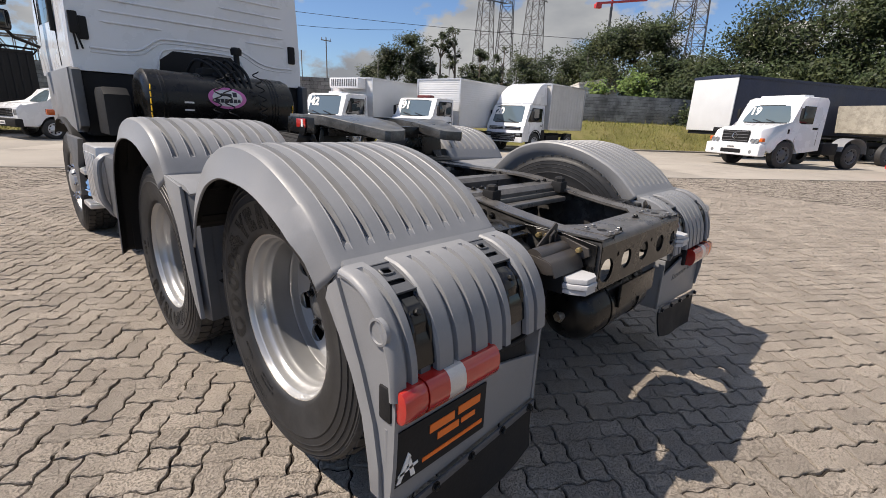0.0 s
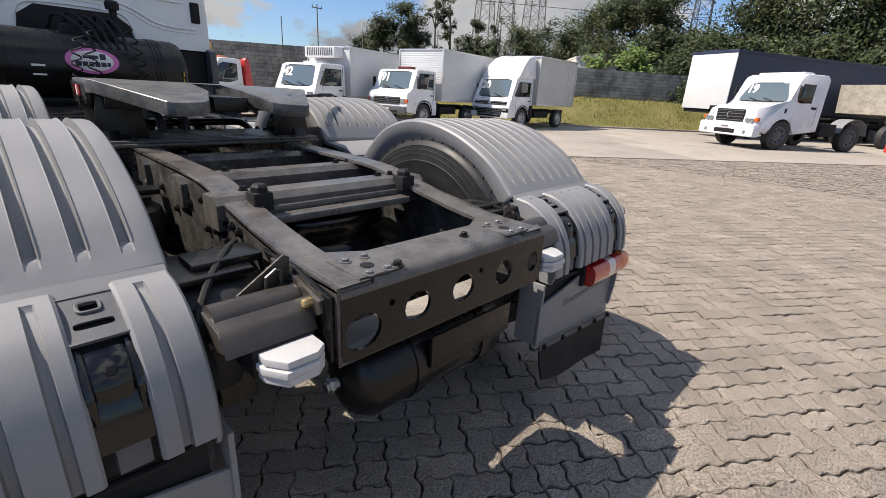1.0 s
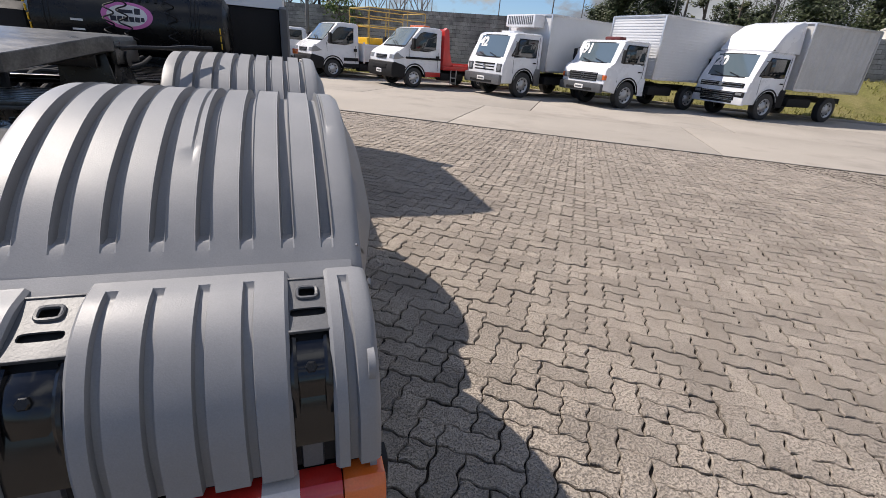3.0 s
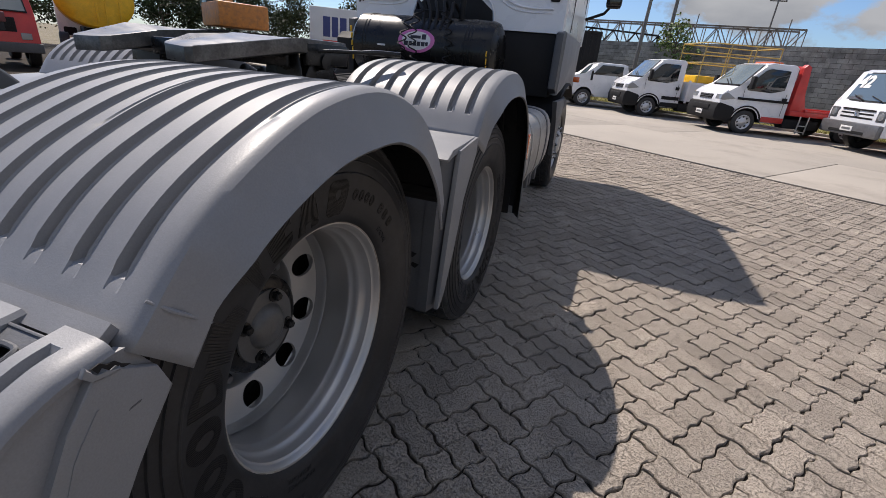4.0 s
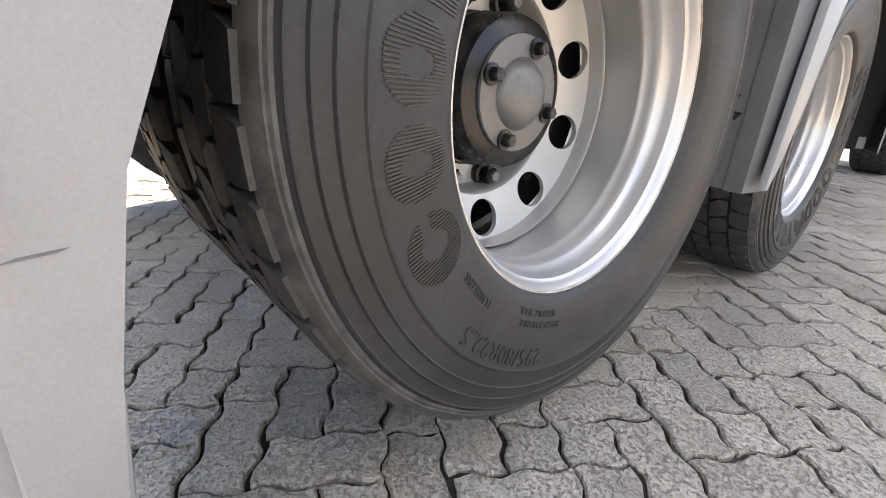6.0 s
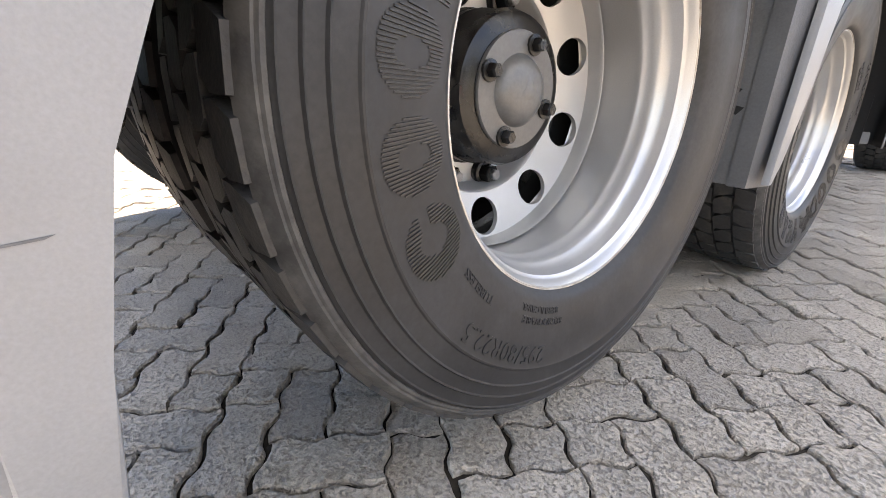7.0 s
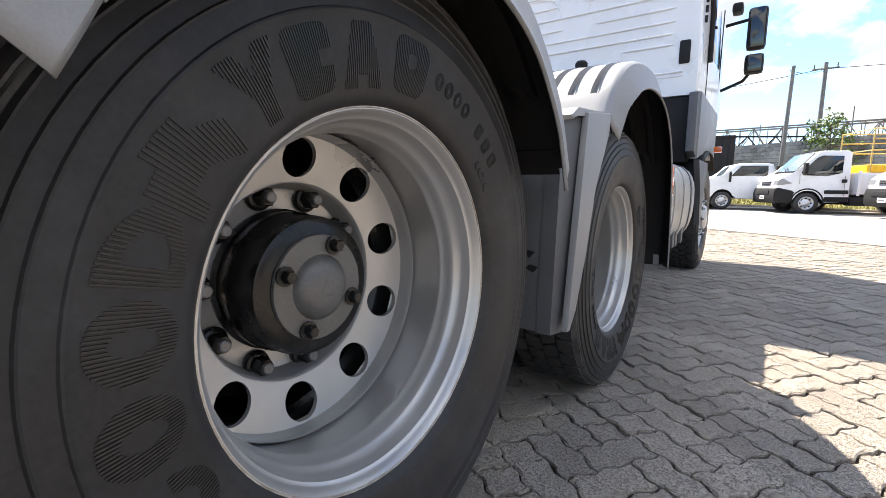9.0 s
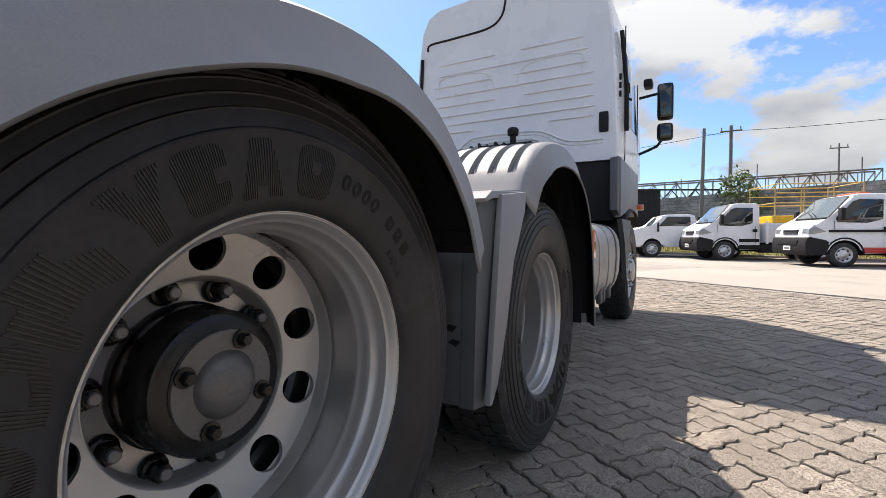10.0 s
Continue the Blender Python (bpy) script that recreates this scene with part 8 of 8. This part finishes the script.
def tree(at, height, spread, seed, mat, leaf=0.30, gaps=0.0, slim=False, label="dark green broad-leaved tree behind the wall", leaves=2600):
    """A tapered trunk with limbs and a crown of many small leaves gathered in uneven clumps."""
    r = random.Random(seed)
    t = thing("tree", label, "tree", pose(at.x, at.y, at.z), group="trees behind the wall")
    bm = fresh()
    tips = []
    bend = Vector((r.uniform(-0.3, 0.3), r.uniform(-0.3, 0.3), 0))
    trunk = [Vector((0, 0, -0.3)), bend * 0.5 + Vector((0, 0, height * 0.35)), bend + Vector((0, 0, height * 0.68)), bend * 1.4 + Vector((0, 0, height * 0.95))]
    line = curved([tuple(p) for p in trunk], 10)
    tube(bm, [tuple(p) for p in line], [height * 0.022 * (1 - 0.85 * k / 9) for k in range(10)], 8)
    limbs = 15 if not slim else 11
    for k in range(limbs):
        f = r.uniform(0.28, 0.97) if not slim else r.uniform(0.42, 0.98)
        base = line[min(9, int(f * 9))]
        a = r.uniform(0, 6.28)
        wide = spread * (1.15 - f * 0.75 if not slim else 0.6) * r.uniform(0.5, 1.0)
        tip = base + Vector((math.cos(a) * wide, math.sin(a) * wide, r.uniform(0.04, 0.16) * height))
        mid = base.lerp(tip, 0.5) + Vector((0, 0, 0.03 * height))
        tube(bm, [tuple(base), tuple(mid), tuple(tip)], [height * 0.008, height * 0.005, height * 0.002], 5)
        tips += [tip, mid.lerp(tip, 0.4)]
    tips.append(line[-1])
    part("trunk", bm, M_BARK, t)
    verts, faces = [], []
    clumps = []
    for p in tips:
        for j in range(3):
            size = spread * r.uniform(0.16, 0.36) * (0.6 if slim else 1.0)
            clumps.append((p + Vector((r.gauss(0, 1), r.gauss(0, 1), r.gauss(0, 0.7))) * spread * (0.10 if slim else 0.17), size))
    for k in range(leaves):
        c, size = clumps[r.randrange(len(clumps))]
        d = Vector((r.gauss(0, 1), r.gauss(0, 1), r.gauss(0, 0.75))).normalized() * size * r.random() ** 0.45
        p = c + d
        if p.z < height * 0.14:
            continue
        one = Vector((r.gauss(0, 1), r.gauss(0, 1), r.gauss(0, 1))).normalized()
        two = one.orthogonal().normalized()
        s = leaf * r.uniform(0.5, 1.2)
        n = len(verts)
        verts += [p - one * s * 0.5, p + two * s * 0.28, p + one * s * 0.5, p - two * s * 0.28]
        faces.append((n, n + 1, n + 2, n + 3))
    me = bpy.data.meshes.new("crown")
    me.from_pydata([tuple(v) for v in verts], [], faces)
    me.materials.append(mat)
    part("crown", me, None, t)
    return t


GROVE = [  # bearing, distance, height of the top as a slope, spread, slim
    (37.0, 60, 0.112, 2.6, 0), (39.2, 58, 0.150, 2.8, 0), (41.4, 58, 0.180, 3.0, 0), (42.6, 60, 0.165, 2.6, 0), (44.9, 56, 0.195, 2.0, 1), (46.8, 56, 0.212, 2.2, 1), (48.6, 60, 0.115, 3.0, 0),
    (49.6, 55, 0.160, 1.8, 1), (52.3, 54, 0.174, 2.2, 1), (51.0, 60, 0.115, 3.2, 0), (54.2, 52, 0.152, 3.2, 0), (56.8, 52, 0.138, 3.4, 0), (59.2, 50, 0.146, 3.4, 0), (61.8, 50, 0.170, 3.4, 0), (64.4, 47, 0.205, 3.6, 0),
    (67.0, 45, 0.232, 3.8, 0), (69.2, 44, 0.215, 3.2, 0), (71.4, 43, 0.140, 3.0, 0), (74.0, 42, 0.142, 3.4, 0), (76.6, 42, 0.195, 3.8, 0), (79.4, 42, 0.245, 4.2, 0), (82.4, 42, 0.262, 4.4, 0),
    (85.4, 43, 0.265, 4.4, 0), (88.6, 44, 0.26, 4.4, 0), (92.0, 46, 0.25, 4.6, 0), (96.0, 48, 0.19, 4.6, 0), (77.8, 38, 0.115, 3.0, 0), (83.5, 38, 0.125, 3.2, 0), (72.6, 37, 0.100, 2.4, 0), (88.0, 39, 0.12, 3.2, 0)]
for k, (bearing, d, slope, spread, slim) in enumerate(GROVE):
    p = toward(bearing, d)
    p.z = 0.3
    tree(p, (1.0 + slope * d) * 0.88, spread, 20 + k, M_LEAF, leaf=0.29, slim=bool(slim), leaves=(2600 if slim else 10000), label="slender dark eucalyptus with a sparse crown" if slim else "dark green broad-leaved tree behind the wall")
for k, (bearing, d, height, spread) in enumerate(((66.4, 37, 4.5, 1.5), (68.8, 37, 4.2, 1.3), (63.9, 38, 4.0, 1.2))):
    p = toward(bearing, d)
    p.z = 0.4
    tree(p, height, spread, 70 + k, M_LEAF2, leaf=0.26, leaves=2200, label="light green bush at the wall")
p = Vector((4.1, 27.6, 0.2))
tree(p, 4.0, 1.15, 90, M_LEAF2, leaf=0.2, leaves=1100, label="light green tree leaning over the wall")
for k, (x, y, h) in enumerate(((-24, 33, 5.5), (-27, 31, 6.2), (-20.5, 36, 5.2), (-30, 26, 6), (-33, 19, 6.5), (-36, 12, 6.0), (-29, 29, 5.2))):
    tree(Vector((x, y, 0)), h, 2.9, 120 + k, M_LEAF, leaf=0.22, leaves=5000, label="dark green tree at the far side of the yard")


def lattice(name, label, at, height, base, top, levels, arms, bar=0.16):
    """A four-legged steel lattice tower."""
    t = thing(name, label, "tower", at, group="lattice towers")
    bm = fresh()

    def corner(f, k):
        w = base + (top - base) * f
        return Vector(((w if k in (0, 3) else -w) / 2, (w if k < 2 else -w) / 2, height * f))
    for k in range(4):
        tube(bm, [tuple(corner(0, k)), tuple(corner(1, k))], bar, 4)
    for j in range(levels):
        f0, f1 = j / levels, (j + 1) / levels
        for k in range(4):
            tube(bm, [tuple(corner(f0, k)), tuple(corner(f1, (k + 1) % 4))], bar * 0.5, 3)
            tube(bm, [tuple(corner(f0, (k + 1) % 4)), tuple(corner(f1, k))], bar * 0.5, 3)
            tube(bm, [tuple(corner(f1, k)), tuple(corner(f1, (k + 1) % 4))], bar * 0.5, 3)
    part("mast", bm, M_LATTICE, t)
    for z, reach in arms:
        bm = fresh()
        for s in (1, -1):
            tube(bm, [(0, 0, z), (s * reach, 0, z + 0.6)], bar * 0.7, 4)
            tube(bm, [(0, 0, z + 2.2), (s * reach, 0, z + 0.6)], bar * 0.6, 4)
        part("cross_arm", bm, M_LATTICE, t)
    return t


for bearing, d, h, base, top, turn in ((49.9, 170, 56, 7.5, 2.6, 20), (52.3, 175, 58, 7.5, 2.6, 30), (55.5, 160, 54, 7.5, 2.4, 10), (70.9, 150, 55, 7.5, 3.2, 30), (72.5, 155, 54, 6.5, 2.0, 20)):
    p = toward(bearing, d)
    lattice("power_tower", "grey steel lattice power tower far behind the trees", pose(p.x, p.y, 0, 0, 0, turn), h, base, top, 13, ((h * 0.72, 9), (h * 0.86, 8)))
bm = fresh()
a, b = toward(49.9, 170), toward(52.3, 175)
for z in (40.5, 42.2):
    tube(bm, [(a.x, a.y, z), (b.x, b.y, z)], 0.22, 4)
for k in range(8):
    f0, f1 = k / 8, (k + 1) / 8
    tube(bm, [tuple(a.lerp(b, f0) + Vector((0, 0, 40.5))), tuple(a.lerp(b, f1) + Vector((0, 0, 42.2)))], 0.12, 3)
tagged(part("gantry_beam", bm, M_LATTICE, None), "steel gantry beam between two lattice towers", "gantry")
# Tower crane.
p = toward(63.7, 210)
crane = thing("tower_crane", "red and white tower crane far off", "crane", pose(p.x, p.y, 0, 0, 0, -30))
bm = fresh()
tube(bm, [(0, 0, 0), (0, 0, 47)], 0.5, 4)
part("mast", bm, M_LATTICE, crane)
bm = fresh()
tube(bm, [(-7, 0, 47.5), (16, 0, 51)], 0.55, 4)
tube(bm, [(0, 0, 47), (0, 0, 52)], 0.4, 4)
box(bm, -7.5, -5, -0.8, 0.8, 45.8, 47.4, 0.1)
part("jib", bm, M_RED, crane)

# Long steel truss beyond the wall.
truss = thing("truss_girder", "long weathered steel truss girder beyond the wall", "truss")
E0, E1 = Vector((13.8, 43.5, 0)), Vector((-11.0, 46.5, 0))
for off in (0.0, 1.6):
    bm = fresh()
    lift = Vector((0, off, 0))
    for z in (4.1, 5.75):
        tube(bm, [tuple(E0 + lift + Vector((0, 0, z))), tuple(E1 + lift + Vector((0, 0, z)))], 0.085, 4)
    n = 26
    for k in range(n):
        p0, p1 = E0.lerp(E1, k / n) + lift, E0.lerp(E1, (k + 1) / n) + lift
        za, zb = (4.1, 5.75) if k % 2 else (5.75, 4.1)
        tube(bm, [(p0.x, p0.y, za), (p1.x, p1.y, zb)], 0.05, 4)
        tube(bm, [(p0.x, p0.y, 4.1), (p0.x, p0.y, 5.75)], 0.04, 4)
    part("truss_side", bm, M_RUSTTRUSS, truss)
bm = fresh()
for p in (E0, E0.lerp(E1, 0.5), E1):
    for off in (0.0, 1.6):
        tube(bm, [(p.x, p.y + off, -0.1), (p.x, p.y + off, 4.1)], 0.12, 6)
part("truss_posts", bm, M_RUSTTRUSS, truss)
truss2 = thing("dark_truss_girder", "dark steel truss girder beside the wall", "truss")
bm = fresh()
A, B = Vector((-14, 36.0, 0)), Vector((3.5, 38.5, 0))
for z in (4.0, 5.0):
    tube(bm, [(A.x, A.y, z), (B.x, B.y, z - 0.7)], 0.08, 4)
for k in range(22):
    p0, p1 = A.lerp(B, k / 22), A.lerp(B, (k + 1) / 22)
    d0, d1 = -0.7 * k / 22, -0.7 * (k + 1) / 22
    za, zb = (4.0, 5.0) if k % 2 else (5.0, 4.0)
    tube(bm, [(p0.x, p0.y, za + d0), (p1.x, p1.y, zb + d1)], 0.05, 4)
for p in (A, A.lerp(B, 0.5), B):
    tube(bm, [(p.x, p.y, -0.1), (p.x, p.y, 4.3)], 0.1, 6)
part("truss_bars", bm, M_MATT, truss2)


def pole(x, y, h, r=0.13, arm=True, lean=0.0, label="dark utility pole with a cross arm"):
    t = thing("utility_pole", label, "pole", pose(x, y, 0), group="poles")
    bm = fresh()
    tube(bm, [(0, 0, -0.1), (lean, 0, h)], [r, r * 0.7], 10)
    part("post", bm, M_POLE, t)
    if arm:
        bm = fresh()
        tube(bm, [(-0.7, 0, h - 0.4), (0.7, 0, h - 0.4)], 0.06, 6)
        for s in (-0.6, 0.0, 0.6):
            tube(bm, [(s, 0, h - 0.4), (s, 0, h - 0.1)], 0.04, 6)
        part("cross_arm", bm, M_POLE, t)
    return t


pole(1.7 + 0.42, 27.2, 6.6, 0.11, False, 0.12, "plain dark wooden pole")
pole(1.7 + 2.5, 39.2, 9.1, 0.16)
pole(1.7 + 0.219 * 54, 53.5, 9.4, 0.10, True, 0.0, "slender street lamp pole")
p = toward(31.6, 62)
pole(p.x, p.y, 10.3, 0.09, True, 0.0, "slender street lamp pole")
p = toward(61.9, 48)
pole(p.x, p.y, 8.8, 0.11, True)
for k in range(9):
    p = yard(-24 + 4.2 * k, WV + 0.08)
    bm = fresh()
    tube(bm, [(p.x, p.y, 3.0), (p.x, p.y, 4.3 + 0.3 * (k % 2))], 0.025, 6)
    tagged(part("wire_post", bm, M_POLE, None), "thin steel post on the wall", "post", group="posts on the wall")


def wire(a, b, sag, r=0.02):
    bm = fresh()
    pts = []
    for k in range(17):
        f = k / 16
        q = Vector(a).lerp(Vector(b), f)
        pts.append((q.x, q.y, q.z - sag * 4 * f * (1 - f)))
    tube(bm, pts, r, 4)
    tagged(part("overhead_wire", bm, M_MATT, None), "thin black overhead cable against the sky", "cable", group="overhead cables")


wire((4.2, 39.2, 8.7), (30, 36, 9.6), 0.8)
wire((4.2, 39.2, 8.7), (2.12, 27.2, 6.4), 0.2, 0.012)
wire((4.2, 39.2, 8.7), (-30, 42, 8.5), 0.9)
a, b = toward(20, 70), toward(95, 70)
wire((a.x, a.y, 14.4), (b.x, b.y, 9.0), 1.2, 0.03)
for dz in (0.0, 0.7, 1.5):
    wire((-32, 30, 6.4 + dz), (-6, 40, 6.6 + dz), 0.5, 0.02)
pole(-32, 30, 8.2, 0.14)
pole(-6, 40, 8.4, 0.14)

# Pale building parts behind the trees.
p = toward(63.4, 44)
t = thing("pale_building", "pale rendered low building behind the wall", "building", pose(p.x, p.y, 0, 0, 0, -50))
bm = fresh()
box(bm, -1.7, 1.7, 0, 5, 0, 4.7, 0.03)
part("wall", bm, M_PLASTER, t)
bm = fresh()
prism(bm, [(-1.72, 4.7), (1.72, 4.7), (1.72, 5.4), (-1.72, 4.85)], "y", -0.1, 5.1)
part("roof", bm, M_PLASTER, t)
p = toward(80.2, 130)
t = thing("tower_block", "tall pale apartment block behind the trees", "building", pose(p.x, p.y, 0, 0, 0, -70))
bm = fresh()
box(bm, -6, 6, 0, 10, 0, 24.5, 0.1)
part("wall", bm, M_PLASTER, t)
bm = fresh()
box(bm, -1.1, 1.1, -0.05, 0.06, -0.7, 0.7, 0.02)
pane_me = keep(bm, M_GLASS)
for k in range(7):
    for j in range(4):
        part("window", pane_me, None, t, at=pose(-4.5 + 3 * j, 0, 3.0 + 3 * k))

# ---- interlocking pavers, laid last ----
CELL, JOINT = 0.112, 0.0040
LATTICE = (1.603, 0.3175 - 0.112)
WAVE = ((0.0, 0.0), (0.20, 0.0070), (0.38, 0.0062), (0.62, -0.0062), (0.80, -0.0070))


def paver_outline(cols, rows):
    """Outline of a paver that covers cols x rows cells; every cell's edge bends in the same S, so that all kinds interlock."""
    pts = []
    for i in range(cols):
        pts += [(CELL * (i + s), d) for s, d in WAVE]
    for j in range(rows):
        pts += [(CELL * cols - d, CELL * (j + s)) for s, d in WAVE]
    for i in reversed(range(cols)):
        pts += [(CELL * (i + 1), CELL * rows)] + [(CELL * (i + s), CELL * rows + d) for s, d in WAVE[:0:-1]]
    for j in reversed(range(rows)):
        pts += [(0.0, CELL * (j + 1))] + [(-d, CELL * (j + s)) for s, d in WAVE[:0:-1]]
    return pts


def shrunk(pts, inset):
    out = []
    n = len(pts)
    for k in range(n):
        a, b, e = Vector(pts[k - 1]), Vector(pts[k]), Vector(pts[(k + 1) % n])
        way = (e - a).normalized()
        out.append(b + Vector((-way.y, way.x)) * inset[k])
    return out


SAND_Z = -0.013
rng = random.Random(11)


def worn_paver(outline):
    """One paver: sides that open the joint unevenly, and a top rounded and chipped along the edge."""
    n = len(outline)
    a, b, c = rng.uniform(0, 6.3), rng.uniform(0, 6.3), rng.uniform(0, 6.3)
    gap = [JOINT * (0.75 + 0.35 * math.sin(a + 12.6 * k / n) + 0.20 * math.sin(b + 31.4 * k / n)) + rng.uniform(-0.0006, 0.0014) + (0.004 if rng.random() < 0.08 else 0.0) for k in range(n)]
    wear = [g + 0.0026 + 0.0018 * math.sin(c + 18.8 * k / n) + (rng.uniform(0.002, 0.009) if rng.random() < 0.20 else rng.uniform(0, 0.0016)) for k, g in enumerate(gap)]
    sides, tops = shrunk(outline, gap), shrunk(outline, wear)
    full = [(p.x, p.y, -0.02) for p in sides] + [(p.x, p.y, -0.0050) for p in sides] + [(p.x, p.y, 0.0) for p in tops]
    full_f = [(k, (k + 1) % n, n + (k + 1) % n, n + k) for k in range(n)] + [(n + k, n + (k + 1) % n, 2 * n + (k + 1) % n, 2 * n + k) for k in range(n)] + [tuple(2 * n + k for k in range(n))]
    lite = [(p.x, p.y, -0.011) for p in sides] + [(p.x, p.y, 0.0) for p in tops]
    lite_f = [(k, (k + 1) % n, n + (k + 1) % n, n + k) for k in range(n)] + [tuple(n + k for k in range(n))]
    me = bpy.data.meshes.new("paver")
    me.from_pydata(full, [], full_f)
    me.materials.append(M_PAVER)
    return me, np.array(full), full_f, np.array(lite), lite_f, np.array(lite[n:]), [tuple(range(n))]


KINDS = {size: [worn_paver(paver_outline(*size)) for _ in range(8)] for size in ((2, 1), (1, 2), (1, 1))}
bm = fresh()
box(bm, -40, 40, -22, 8.73, -0.08, SAND_Z)
bed = part("pavement", bm, M_SAND, None, at=YARD)
tagged(bed, "worn wavy interlocking concrete pavers with sandy joints", "pavement", kind="structure")
near, rest = [], []
for j in range(-120, 79):
    for i in range(-226, 300):
        u, v = LATTICE[0] + i * CELL, LATTICE[1] + j * CELL
        far = math.hypot(u - 1.0, v)
        if (far > 15 and (v < -4 or u < -12)) or v + CELL > 8.71:
            continue
        kind = (i + j + 1) % 4
        if kind == 0:
            laid = [((2, 1), 0)]
        elif kind == 2:
            laid = [((1, 2), 0)] if rng.random() < 0.55 and v + 2 * CELL < 8.71 else [((1, 1), 0), ((1, 1), 1)]
        else:
            continue
        for size, up in laid:
            if v + (up + 1) * CELL > 8.71:
                continue
            spot = (u + rng.gauss(0, 0.0014), v + up * CELL + rng.gauss(0, 0.0014), rng.gauss(0, 0.0022), rng.gauss(0, 0.014), rng.gauss(0, 0.010))
            world = YARD @ Vector((u, v, 0))
            if 1.22 < world.x < 2.45 and -0.75 < world.y < 2.0 and len(near) < 300:
                near.append((spot, size))
            else:
                rest.append((spot, size, far))
for (u, v, dz, ax, ay), size in near:
    part("paver", KINDS[size][rng.randrange(8)][0], None, bed, at=pose(u, v, dz, math.degrees(ax), math.degrees(ay), 0))
verts, faces = [], []
count = 0
for (u, v, dz, ax, ay), size, far in rest:
    one = KINDS[size][rng.randrange(8)]
    base_v, base_f = one[1:3] if far < 4 else one[3:5] if far < 9 else one[5:7]
    w = base_v.copy()
    w[:, 2] += dz + (w[:, 1] - CELL * size[1] / 2) * ax - (w[:, 0] - CELL * size[0] / 2) * ay
    w[:, 0] += u
    w[:, 1] += v
    verts.append(w)
    faces += [tuple(count + i for i in f) for f in base_f]
    count += len(w)
me = bpy.data.meshes.new("paver_field")
me.from_pydata(np.concatenate(verts).tolist(), [], faces)
me.materials.append(M_PAVERS)
tagged(part("paver_field", me, None, bed), kind="stuff")
